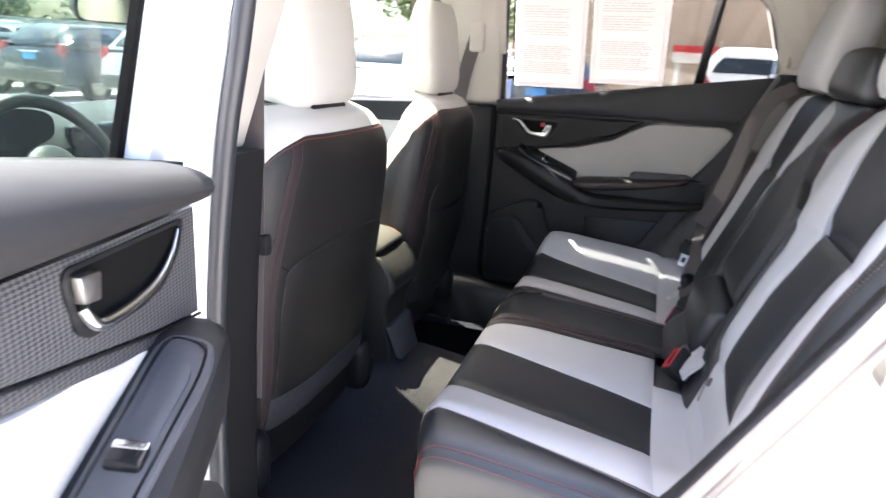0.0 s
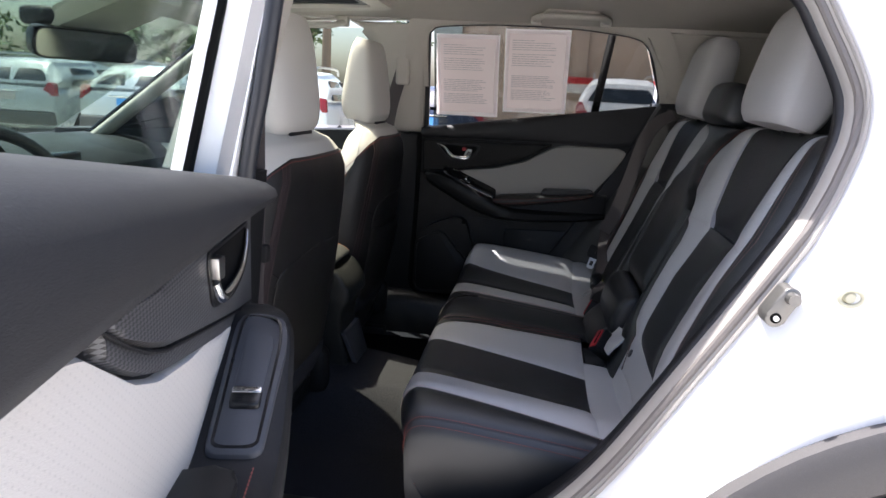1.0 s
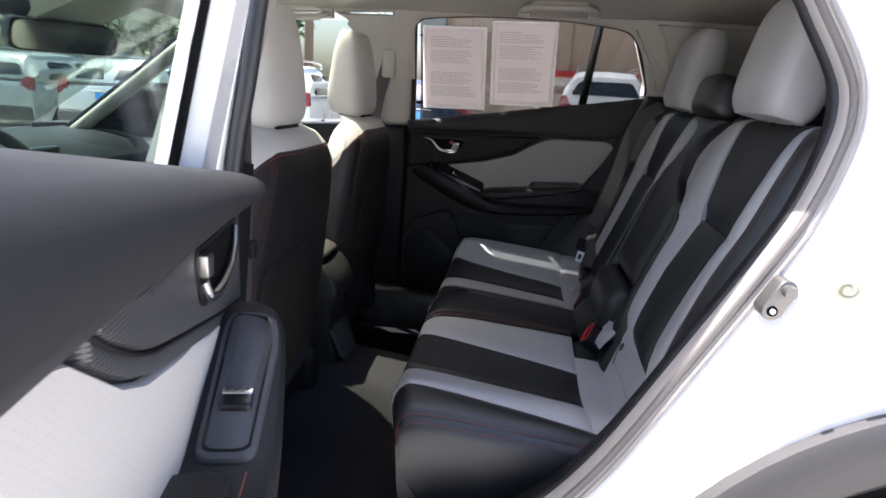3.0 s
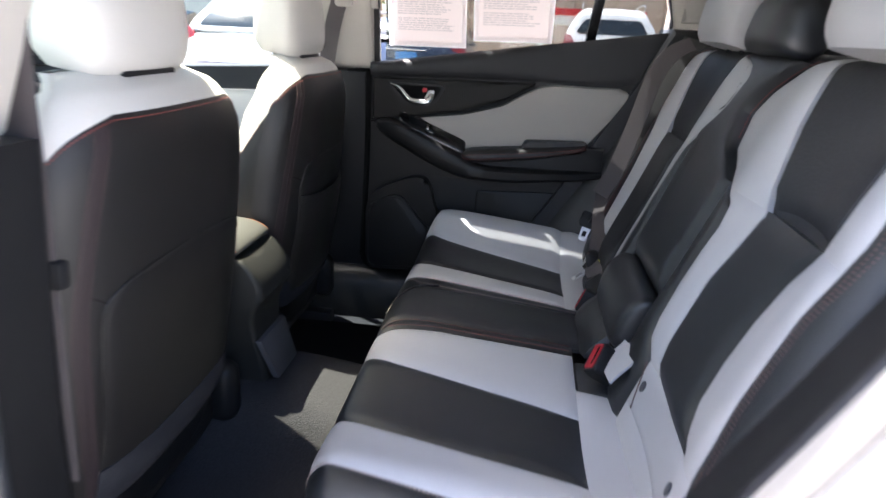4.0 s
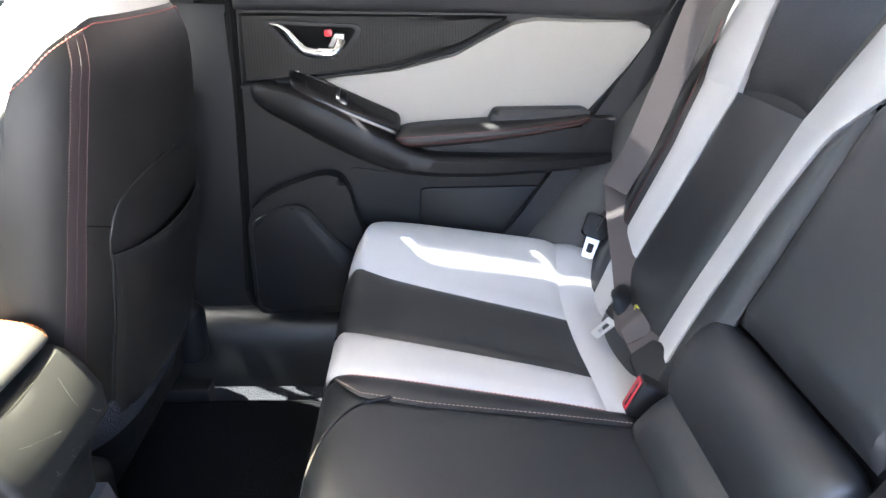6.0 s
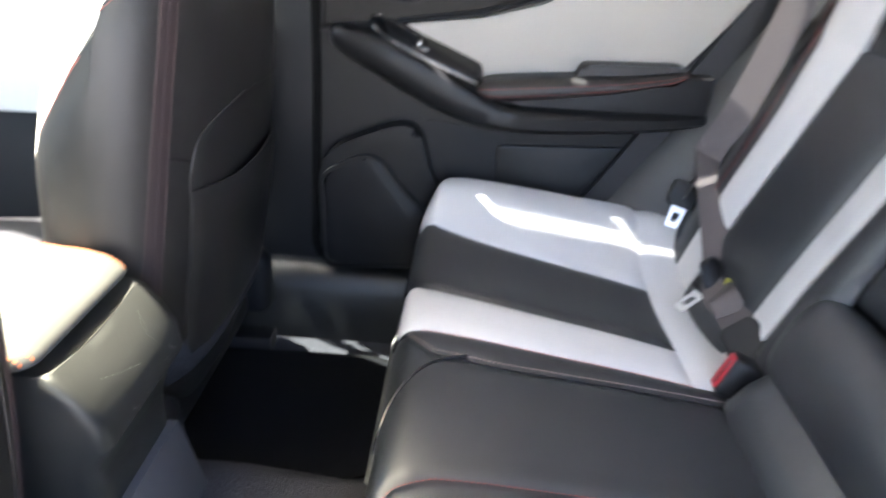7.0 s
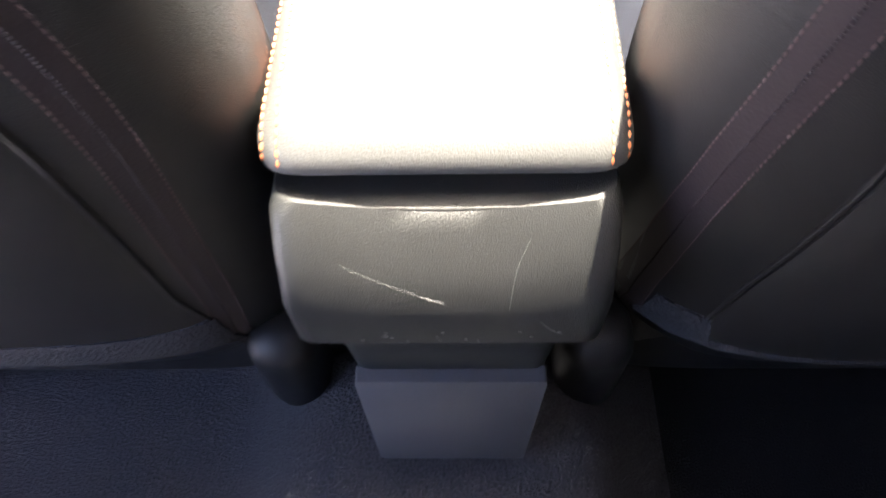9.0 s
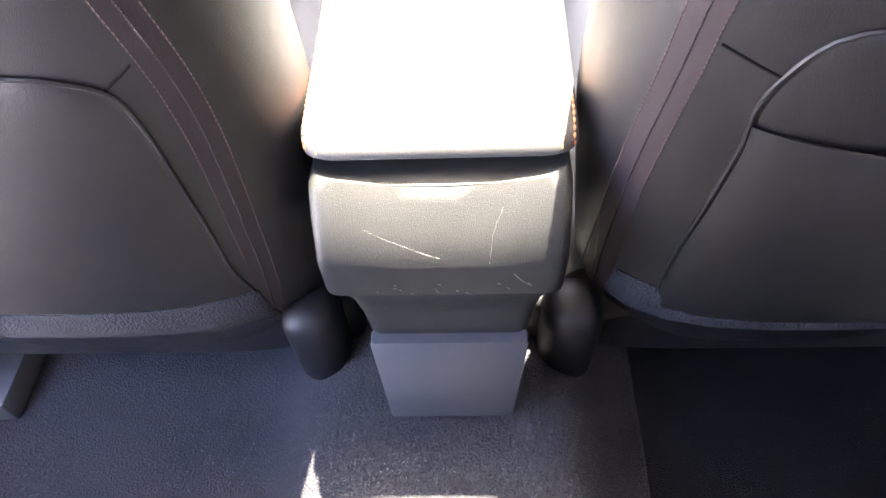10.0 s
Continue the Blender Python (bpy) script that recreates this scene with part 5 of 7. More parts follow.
def rear_door(to3, name, label, is_open):
    door = thing(name, label, "door", "rear doors", kind="structure")
    card = [(-0.03, 0.47), (0.31, 0.47), (0.47, 0.70), (0.60, 0.92), (0.70, 1.085), (0.80, 1.274), (-0.03, sill_z(-0.03))] if is_open else [(-0.046, 0.575), (-0.040, 0.552), (-0.022, 0.538), (0.36, 0.538), (0.47, 0.70), (0.60, 0.92), (0.70, 1.085), (0.80, 1.274), (-0.03, sill_z(-0.03))]
    part("door_card", prism(card, to3, -0.06, 0.0, 0), SATIN_TRIM, door)
    skin = [(-0.075, 0.44), (0.30, 0.44), (0.50, 0.68), (0.64, 0.92), (0.74, 1.085), (0.84, 1.262), (-0.075, 1.128)]
    part("door_skin", prism(skin, to3, -0.19, -0.06, 0.004), WHITE_PAINT, door, "white painted door shell")
    # padded top ledge
    bulge = 1.5 if is_open else 0.62
    rows = []
    for x in np.linspace(0.022 if is_open else -0.028, 0.79, 36):
        zt, zb = sill_z(x), lerp_table(x, [(-0.03, 1.118), (0.47, 1.126), (0.66, 1.124), (0.80, 1.15)])
        f = min(1.0, (x + 0.03) / 0.02 + (0.0 if is_open else 0.3)) * min(1.0, (0.80 - x) / 0.05 + 0.3) * (1.0 if is_open else lerp_table(x, [(0.3, 1.0), (0.5, 0.3), (0.8, 0.3)]))
        h = zt - zb
        prof = ((0, 0.0), (0.03, 0.014), (0.12, 0.026), (0.28, 0.034), (0.48, 0.038), (0.68, 0.036), (0.84, 0.029), (0.94, 0.019), (1.0, 0.004), (0.99, -0.045), (0, -0.045))
        rows.append([to3(x, zb + h * q, (d * bulge if d > 0 else d) * f) for q, d in prof])
    part("top_pad", loft(rows), SOFT_PLASTIC, door, "dark grey padded top ledge")
    T_LOW = [(-0.025, 0.992), (0.07, 1.005), (0.25, 1.033), (0.36, 1.066), (0.41, 1.097), (0.455, 1.120)]
    if is_open:
        T_LOW = [(-0.025, 0.984), (0.07, 1.000), (0.132, 1.013), (0.245, 1.037), (0.33, 1.056), (0.37, 1.071), (0.41, 1.092), (0.452, 1.120)]
    xs = list(np.linspace(-0.025, T_LOW[-1][0] - 0.005, 40))
    # Lit weave on the open door, shade-coloured weave on the closed one.
    part("carbon_trim", strip_plate(xs, lambda x: 1.114 + 0.018 * (x + 0.025), lambda x: lerp_table(x, T_LOW), to3, -0.01, 0.016), CARBON if is_open else CARBON_SHADED, door, "woven carbon-look trim")
    part("trim_lip", tube([to3(x, lerp_table(x, T_LOW) - (0.001 if is_open else 0.004), 0.0125 if is_open else 0.012) for x in xs], 0.0018 if is_open else 0.003, 8), BLACK_PLASTIC, door)
    if is_open:
        band = list(np.linspace(0.0, 0.45, 40))
        part("trim_band", strip_plate(band, lambda x: lerp_table(x, T_LOW) + 0.002, lambda x: lerp_table(x, T_LOW) - 0.022, to3, -0.01, 0.011), CARBON, door, "woven band under the trim")
    I_TOP = [(0.05, 0.990), (0.07, 1.000), (0.25, 1.026), (0.36, 1.058), (0.41, 1.089), (0.46, 1.116), (0.50, 1.124), (0.68, 1.122), (0.707, 1.112), (0.716, 1.095)]
    if is_open:
        I_TOP = [(0.05, 0.986), (0.07, 0.990), (0.25, 1.018), (0.34, 1.037), (0.39, 1.058), (0.43, 1.086), (0.47, 1.114), (0.51, 1.124), (0.68, 1.122), (0.707, 1.112), (0.716, 1.095)]
    I_LOW = [(0.05, 0.985), (0.16, 0.945), (0.26, 0.90), (0.45, 0.905), (0.58, 0.925), (0.61, 0.955), (0.66, 1.02), (0.70, 1.07), (0.716, 1.09)]
    # One leather on both doors; the closed door gets the copy darkened for shade.
    part("leather_insert", strip_plate(list(np.linspace(0.052, 0.715, 60)), lambda x: lerp_table(x, I_TOP), lambda x: lerp_table(x, I_LOW), to3, -0.01, 0.008, 0.004), PERF_CREAM if is_open else SHADED_INSERT, door, "light grey leather door insert")
    # armrest
    fat = 1.25 if is_open else 1.0
    if is_open:
        grip = ((-0.008, 0.978, 0.955, 0.012), (0.0, 0.988, 0.94, 0.035), (0.03, 0.994, 0.925, 0.055), (0.08, 0.990, 0.90, 0.068), (0.18, 0.948, 0.855, 0.076), (0.27, 0.912, 0.825, 0.078), (0.36, 0.908, 0.820, 0.076), (0.48, 0.915, 0.825, 0.072), (0.57, 0.925, 0.838, 0.066), (0.60, 0.925, 0.85, 0.05))
    else:
        grip = ((-0.004, 0.992, 0.972, 0.030), (0.006, 0.998, 0.962, 0.052), (0.03, 0.999, 0.945, 0.066), (0.08, 0.990, 0.918, 0.076), (0.14, 0.966, 0.886, 0.080), (0.20, 0.937, 0.860, 0.082), (0.25, 0.912, 0.845, 0.082), (0.31, 0.889, 0.838, 0.080), (0.40, 0.886, 0.838, 0.078), (0.50, 0.887, 0.846, 0.072), (0.58, 0.889, 0.854, 0.064), (0.655, 0.892, 0.866, 0.05))
    rows = []
    for x, t, b, d in grip:
        d *= fat
        r = min(1.0, (t - b) / 0.08)
        rows.append([to3(x, b, -0.005), to3(x, b + 0.003 * r, d * 0.55), to3(x, b + 0.012 * r, d * 0.85), to3(x, b + 0.028 * r, d * 0.98), to3(x, t - 0.018 * r, d), to3(x, t - 0.006 * r, d - 0.005), to3(x, t, d - 0.016), to3(x, t, 0.0), to3(x, t, -0.005)])
    rr = [catmull([r[k] for r in rows], 48) for k in range(9)]
    part("armrest", loft([[rr[k][i] for k in range(9)] for i in range(48)]), SATIN_TRIM if not is_open else BLACK_PLASTIC, door)

    def arm_top(x, d, up=0.0):
        return to3(x, lerp_table(x, [(0.0, 0.988), (0.03, 0.994), (0.08, 0.990), (0.18, 0.948), (0.27, 0.912), (0.36, 0.908), (0.48, 0.915), (0.57, 0.925)]) + up, d)

    if is_open:
        pad = [(0.29, 0.0), (0.57, 0.0), (0.575, 0.05), (0.55, 0.062), (0.30, 0.064), (0.285, 0.05)]
        part("arm_pad", prism(round_poly(pad, 0.012, 3), lambda a, b, d: arm_top(a, b, d), -0.002, 0.012, 0.006), DARKENED_LEATHER, door, "leather elbow pad with red stitching")
        part("stitching", stitches([arm_top(x, 0.060 * fat, 0.0115) for x in np.linspace(0.29, 0.56, 30)], 0.006, 0.0045, 0.0012), RED_THREAD, door)
    else:
        # leather roll rising to the rear, a shaded hollow under it, a raised block behind it
        PAD = ((0.252, 0.915, 0.908, 0.060), (0.262, 0.924, 0.899, 0.068), (0.285, 0.931, 0.894, 0.073), (0.35, 0.938, 0.900, 0.074), (0.42, 0.944, 0.909, 0.073), (0.50, 0.950, 0.922, 0.070), (0.57, 0.958, 0.938, 0.066), (0.598, 0.963, 0.947, 0.060), (0.607, 0.960, 0.951, 0.050))
        rows = []
        for x, t, b, d in PAD:
            h = t - b
            rows.append([to3(x, b, 0.0), to3(x, b, d - 0.018), to3(x, b + 0.10 * h, d - 0.006), to3(x, b + 0.30 * h, d - 0.0005), to3(x, b + 0.55 * h, d), to3(x, b + 0.80 * h, d - 0.005), to3(x, t - 0.04 * h, d - 0.016), to3(x, t, d - 0.030), to3(x, t, 0.0)])
        rr = [catmull([r[k] for r in rows], 44) for k in range(9)]
        part("arm_pad", loft([[rr[k][i] for k in range(9)] for i in range(44)]), DARKENED_LEATHER, door, "leather elbow pad with red stitching")
        for k, f in ((3, 0.0), (4, 0.35)):
            path = [Vector(p).lerp(Vector(q), f) + Vector((0, -0.0006, 0.0002)) for p, q in zip(rr[k][3:-2], rr[min(k + 1, 5)][3:-2])]
            part("stitching", stitches(path, 0.006, 0.0045, 0.0009), RED_THREAD, door)
        part("hollow", prism([(0.262, 0.872), (0.655, 0.880), (0.655, 0.955), (0.60, 0.955), (0.30, 0.915)], to3, -0.005, 0.046, 0.004), BLACK_PLASTIC, door, "shaded hollow under the elbow pad")
        block = round_poly([(0.418, 0.935), (0.432, 0.964), (0.596, 0.970), (0.612, 0.962), (0.602, 0.935)], 0.008, 4)
        part("elbow_block", prism(block, to3, -0.005, 0.046, 0.010, 4), DARKENED_LEATHER, door, "raised padded block behind the elbow pad")
        part("switch_ridge", prism(round_poly([(0.215, 0.920), (0.262, 0.905), (0.268, 0.922), (0.222, 0.940)], 0.004, 3), to3, -0.005, 0.030, 0.004), GLOSS_BLACK, door)

    def sw3(a, b, d):
        """Switch panel's coordinates; the open door's panel is wider with its switch set further back."""
        aa = a + (0.042 * max(0.0, min(1.0, (a - 0.09) / 0.05)) * max(0.0, min(1.0, (0.25 - a) / 0.07)) if is_open else 0.0)
        return arm_top(aa, b * 1.24 + 0.008, d) if is_open else arm_top(aa, b, d + (0.060 - b) * 0.55)

    switch = part("switch_panel", prism(round_poly([(0.06, 0.012), (0.09, 0.008), (0.262, 0.010), (0.262, 0.056), (0.10, 0.060), (0.07, 0.05)], 0.012, 3), sw3, -0.002, 0.005, 0.003), GREY_PLASTIC if is_open else GLOSS_BLACK, door, "window switch panel")
    part("panel_groove", ring_prism(round_poly([(0.066, 0.015), (0.09, 0.012), (0.256, 0.014), (0.256, 0.052), (0.10, 0.055), (0.075, 0.047)], 0.010, 3), round_poly([(0.069, 0.017), (0.092, 0.0145), (0.253, 0.0165), (0.253, 0.0495), (0.10, 0.0525), (0.078, 0.045)], 0.010, 3), sw3, 0.003, 0.0056), GLOSS_BLACK, switch)
    part("recess", prism(round_poly([(0.09, 0.022), (0.15, 0.020), (0.15, 0.046), (0.10, 0.048)], 0.008, 3), sw3, 0.002, 0.0062, 0.001), GREY_PLASTIC if is_open else BLACK_PLASTIC, switch)
    part("window_switch", prism(round_poly([(0.146, 0.021), (0.168, 0.021), (0.168, 0.047), (0.146, 0.047)], 0.004, 2), sw3, 0.004, 0.0125, 0.003), GLOSS_BLACK, switch)
    part("switch_tip", prism(round_poly([(0.147, 0.0215), (0.154, 0.0215), (0.154, 0.0465), (0.147, 0.0465)], 0.002, 2), sw3, 0.010, 0.0135, 0.001), CHROME, switch, "chrome switch tip")
    # handle in its recess
    bez = round_poly([(0.020, 1.104), (0.188, 1.102), (0.195, 1.092), (0.165, 1.048), (0.150, 1.040), (0.085, 1.042), (0.070, 1.048)], 0.012, 4)
    inn = round_poly([(0.036, 1.098), (0.178, 1.097), (0.183, 1.090), (0.157, 1.053), (0.145, 1.047), (0.090, 1.049), (0.078, 1.055)], 0.010, 4)
    if is_open:
        bez = round_poly([(0.014, 1.104), (0.206, 1.108), (0.210, 1.096), (0.198, 1.052), (0.183, 1.043), (0.105, 1.039), (0.062, 1.045), (0.028, 1.070)], 0.008, 4)
        inn = round_poly([(0.026, 1.100), (0.200, 1.104), (0.203, 1.096), (0.191, 1.058), (0.178, 1.049), (0.108, 1.045), (0.067, 1.051), (0.036, 1.072)], 0.007, 4)
    hd = part("handle_bezel", ring_prism(bez, inn, to3, 0.014, 0.018 if is_open else 0.024), BLACK_PLASTIC, door)
    # No bowl is cut: a flat black sheet gives the recess its shade.
    part("recess_shade", prism(inn, to3, 0.014, 0.0172, 0), MATT_BLACK, hd, "flat black sheet for the shade in the handle recess")
    lever = catmull([to3(0.036, 1.098, 0.024), to3(0.062, 1.090, 0.030), to3(0.085, 1.066, 0.034), to3(0.100, 1.056, 0.036), to3(0.135, 1.053, 0.036), to3(0.150, 1.058, 0.034), to3(0.158, 1.075, 0.026)], 24)
    if is_open:
        lever = catmull([to3(0.032, 1.096, 0.020), to3(0.050, 1.077, 0.022), to3(0.080, 1.060, 0.023), to3(0.118, 1.052, 0.023), to3(0.155, 1.051, 0.023), to3(0.180, 1.055, 0.022), to3(0.192, 1.074, 0.019)], 24)
    part("door_handle", tube(lever, [(0.0028 + 0.0035 * min(1, i / 14)) if is_open else 0.003 + 0.006 * min(1, i / 8) for i in range(24)], 10), CHROME, hd, "chrome pull handle")
    if not is_open:
        part("lock_tab", prism(round_poly([(0.128, 1.080), (0.142, 1.080), (0.142, 1.092), (0.128, 1.092)], 0.003, 2), to3, 0.016, 0.022, 0.001), RED, hd, "red lock mark")
    knob = [(0.174, 1.074), (0.196, 1.077), (0.199, 1.101), (0.171, 1.098)] if is_open else [(0.134, 1.062), (0.160, 1.062), (0.163, 1.086), (0.146, 1.086)]
    part("lock_knob", prism(round_poly(knob, 0.003, 2), to3, 0.017, 0.026, 0.002), STEEL, hd)
    # loudspeaker and lower pocket
    hump = round_poly([(-0.030, 0.745), (0.00, 0.785), (0.06, 0.815), (0.125, 0.838), (0.162, 0.822), (0.180, 0.740), (0.232, 0.655), (0.235, 0.545), (-0.028, 0.535)], 0.042, 6)
    part("speaker_surround", prism(hump, to3, -0.01, 0.032 if is_open else 0.040, 0.014, 7), SOFT_PLASTIC if is_open else SATIN_TRIM, door)
    # The pocket's dark inside is painted as a plate flush with the door card.
    pocket_outline = round_poly([(0.16, 0.840), (0.315, 0.822), (0.318, 0.560), (0.22, 0.545), (0.20, 0.70)], 0.02, 4)
    part("pocket_shade", prism(pocket_outline, to3, -0.01, 0.003, 0), MATT_BLACK if is_open else BLACK_PLASTIC, door, "flat dark plate for the shade in the door pocket")
    grille = round_poly([(-0.020, 0.732), (0.051, 0.772), (0.083, 0.768), (0.125, 0.712), (0.188, 0.655), (0.200, 0.560), (-0.018, 0.548)], 0.022, 4)
    part("grille_rim", ring_prism(round_poly([(-0.024, 0.738), (0.051, 0.779), (0.087, 0.774), (0.131, 0.716), (0.195, 0.658), (0.207, 0.553), (-0.022, 0.541)], 0.022, 4), grille, to3, 0.028, 0.038 if is_open else 0.050), SATIN_TRIM, door)
    part("speaker_grille", prism(grille, to3, 0.020, 0.035 if is_open else 0.047, 0.004), PERFORATED if is_open else BLACK_PLASTIC, door, "black loudspeaker grille")
    part("lower_panel", prism(round_poly([(0.30, 0.80), (0.535, 0.81), (0.46, 0.69), (0.36, 0.56), (0.30, 0.56)], 0.01, 3), to3, -0.01, 0.012 if is_open else 0.007, 0.004), BLACK_PLASTIC if is_open else SATIN_TRIM, door)
    # window: frame, divider bar, panes
    win = [(-0.012, sill_z(-0.012) - 0.012), (-0.006, 1.508), (0.02, 1.530), (0.55, 1.538), (0.70, 1.520), (0.745, 1.45), (0.80, 1.315), (0.80, sill_z(0.8) - 0.012)]
    out = [(-0.075, sill_z(-0.05) - 0.03), (-0.065, 1.53), (-0.03, 1.555), (0.56, 1.562), (0.74, 1.548), (0.805, 1.465), (0.86, 1.33), (0.86, sill_z(0.8) - 0.03)]
    if not is_open:
        win = [(a, b + 0.024 * min(1.0, max(0.0, (b - 1.43) / 0.06))) for a, b in win]
        out = [(a, b + 0.034 * min(1.0, max(0.0, (b - 1.43) / 0.06))) for a, b in out]
    part("window_frame", ring_prism(out, win, to3, -0.066, -0.05 if not is_open else -0.03), WHITE_PAINT if is_open else BLACK_PLASTIC, door)
    mid = [(-0.002, sill_z(-0.002) - 0.002), (0.000, 1.505), (0.022, 1.526), (0.55, 1.534), (0.694, 1.515), (0.736, 1.447), (0.788, 1.315), (0.788, sill_z(0.786) + 0.0)]
    if is_open:
        part("glass_run", ring_prism(win, mid, to3, -0.067, -0.058), MATT_BLACK, door, "black rubber glass channel")
    part("divider_bar", prism([(0.575, 1.225), (0.603, 1.228), (0.632, 1.526), (0.608, 1.528)], to3, -0.075, -0.05, 0.003), GLOSS_BLACK, door)
    top_run = [(0.002, 1.490), (0.004, 1.505), (0.022, 1.526), (0.55, 1.534), (0.694, 1.515), (0.736, 1.447), (0.788, 1.315)]
    if not is_open:
        top_run = [(a, b + 0.022) for a, b in top_run]
    rows = []
    for x in np.linspace(0.002, 0.788, 48):
        lo_, hi_ = sill_z(x) - 0.004, lerp_table(x, top_run)
        zs = [lo_ + (hi_ - lo_) * q / 10 for q in range(11)]
        rows.append([to3(x, z, -0.062) for z in zs] + [to3(x, z, -0.066) for z in reversed(zs)])
    pane = part("pane", loft(rows), OPEN_PANE if is_open else PRIVACY, door)
    if not is_open:
        # black weather seal round the door's edge
        loop = [(-0.034, 1.135), (-0.036, 0.90), (-0.046, 0.62), (-0.047, 0.565), (-0.030, 0.535), (0.02, 0.529), (0.33, 0.529), (0.395, 0.565), (0.481, 0.690), (0.642, 0.940), (0.730, 1.085), (0.800, 1.235)]
        path = catmull([to3(a, b, -0.004) for a, b in loop], 90)
        part("weather_seal", tube(path, [0.010 + 0.010 * min(1.0, max(0.0, (i - 45) / 15)) for i in range(90)], 8), MATT_BLACK, door, "black rubber weather seal")
    edge = catmull([to3(-0.082, z, -0.05) for z in (0.50, 0.8, 1.1, 1.3, 1.52)], 30)
    part("edge_seal", tube(edge, 0.012, 8), RUBBER, door, "black rubber edge seal")
    return door


rear_door(right_door, "door_1", "closed rear car door with dark trim and grey leather insert", False)
rear_door(left_door, "door_2", "wide open white rear car door showing its dark trim", True)

# beige trim with a thin black lip round the closed door's window
SIGHT = smooth_outline([(-0.012, 1.30), (-0.010, 1.455), (0.004, 1.490), (0.045, 1.505), (0.225, 1.5155), (0.46, 1.514), (0.588, 1.505), (0.685, 1.492), (0.728, 1.472), (0.762, 1.420), (0.792, 1.330), (0.802, 1.283), (0.77, 1.265), (0.40, 1.208), (0.02, 1.150), (-0.010, 1.160)], 5)


def grown(outline, k):
    """The outline moved outwards by about k."""
    out = []
    for i, p in enumerate(outline):
        a, b = outline[i - 1], outline[(i + 1) % len(outline)]
        t = Vector((b[0] - a[0], b[1] - a[1])).normalized()
        out.append((p[0] - t.y * k, p[1] + t.x * k))
    return out


trim = thing("window_trim", "beige moulded trim with a black lip round the rear side window", "trim", kind="structure")
upper = [i for i, p in enumerate(SIGHT) if p[1] > 1.275 and not (p[0] < 0.0 and p[1] < 1.20)]
o1, o2 = grown(SIGHT, 0.004), grown(SIGHT, 0.075)
part("moulding", loft([[right_door(*SIGHT[i], -0.016), right_door(*o1[i], -0.008), right_door(*grown(SIGHT, 0.022)[i], -0.003), right_door(*o2[i], 0.008), right_door(*o2[i], -0.028), right_door(*SIGHT[i], -0.030)] for i in upper]), PILLAR_BEIGE, trim)
part("lip", tube([right_door(*SIGHT[i], -0.020) for i in upper], 0.0042, 6), RUBBER, trim, "black rubber lip")

# front doors' windows
for sign in (1, -1):
    low = 0.0 if sign > 0 else 0.062
    win = [(-1.25, 1.10 - low), (-0.185, 1.145 - low), (-0.165, 1.45), (-0.20, 1.492), (-0.72, 1.478), (-0.80, 1.455)]
    pane = part("front_door_window", prism(win, lambda a, b, d: (a, sign * (tumble(b) + 0.02 + d), b), 0, 0.004, 0), GLASS if sign > 0 else GREEN_GLASS, smooth=False)
    tagged(pane, "clear front door window", "window", kind="structure")
side_slab("wall_left_front", [(-1.75, 0.40), (-0.125, 0.40), (-0.125, 1.075), (-1.65, 1.01)], 0.715, 0.86, WHITE_PAINT, "white front driver's door", sign=-1, lean=False, bevel=0.02)
side_slab("door_trim_front_left", [(-1.55, 0.46), (-0.20, 0.46), (-0.20, 1.078), (-1.55, 1.015)], 0.675, 0.715, SOFT_PLASTIC, "dark inner panel of the driver's door", cat="door trim", sign=-1, lean=False)

# ---- notices on the far window ----


def notice(x0, z0, skew, label):
    n = thing("window_notice", label, "paper notice", "window notices")

    def to3(a, b, d):
        zz = z0 + b * math.cos(skew) + a * math.sin(skew)
        xx = x0 + a * math.cos(skew) - b * math.sin(skew)
        lean = 0.080 * max(0.0, (z0 + 0.268 - 1.28) / 0.22) * b / 0.268
        return (xx, YR + 0.052 - d - lean, zz)
    part("sheet", prism([(0, 0), (0.216, 0), (0.216, 0.273), (0, 0.273)], to3, 0, 0.0006, 0), PAPER, n, smooth=False)
    bm = bmesh.new()
    rnd = random.Random(int(x0 * 1000) + 7)
    rows = [(0.240, 0.5)] + [(0.232 - 0.0075 * k, 0.9) for k in range(11)] + [(0.128 - 0.0062 * k, 0.95) for k in range(15)]
    for k, (b, w) in enumerate(rows):
        if k in (5, 12, 20):
            continue
        x = 0.022
        end = 0.022 + 0.172 * w * (0.75 + 0.25 * rnd.random())
        while x < end:
            ln = 0.008 + 0.02 * rnd.random()
            vs = [bm.verts.new(to3(px, pz, 0.0011)) for px, pz in ((x, b), (min(x + ln, end), b), (min(x + ln, end), b + 0.0022), (x, b + 0.0022))]
            bm.faces.new(vs)
            x += ln + 0.003
    tagged(part("print", bm, INK, n, smooth=False), "grey lines of print", kind="stuff")
    bd = [(-0.004, -0.004), (0.220, -0.004), (0.220, 0.277), (-0.004, 0.277)]
    bi = [(0.010, 0.010), (0.206, 0.010), (0.206, 0.263), (0.010, 0.263)]
    part("sleeve_margin", ring_prism(bd, bi, to3, 0.0007, 0.0012), SLEEVE, n, "clear plastic sleeve margin", smooth=False)
    return n


notice(0.020, 1.206, 0.012, "white printed notice sheet taped to the window")
notice(0.264, 1.230, 0.016, "white printed notice sheet taped to the window")

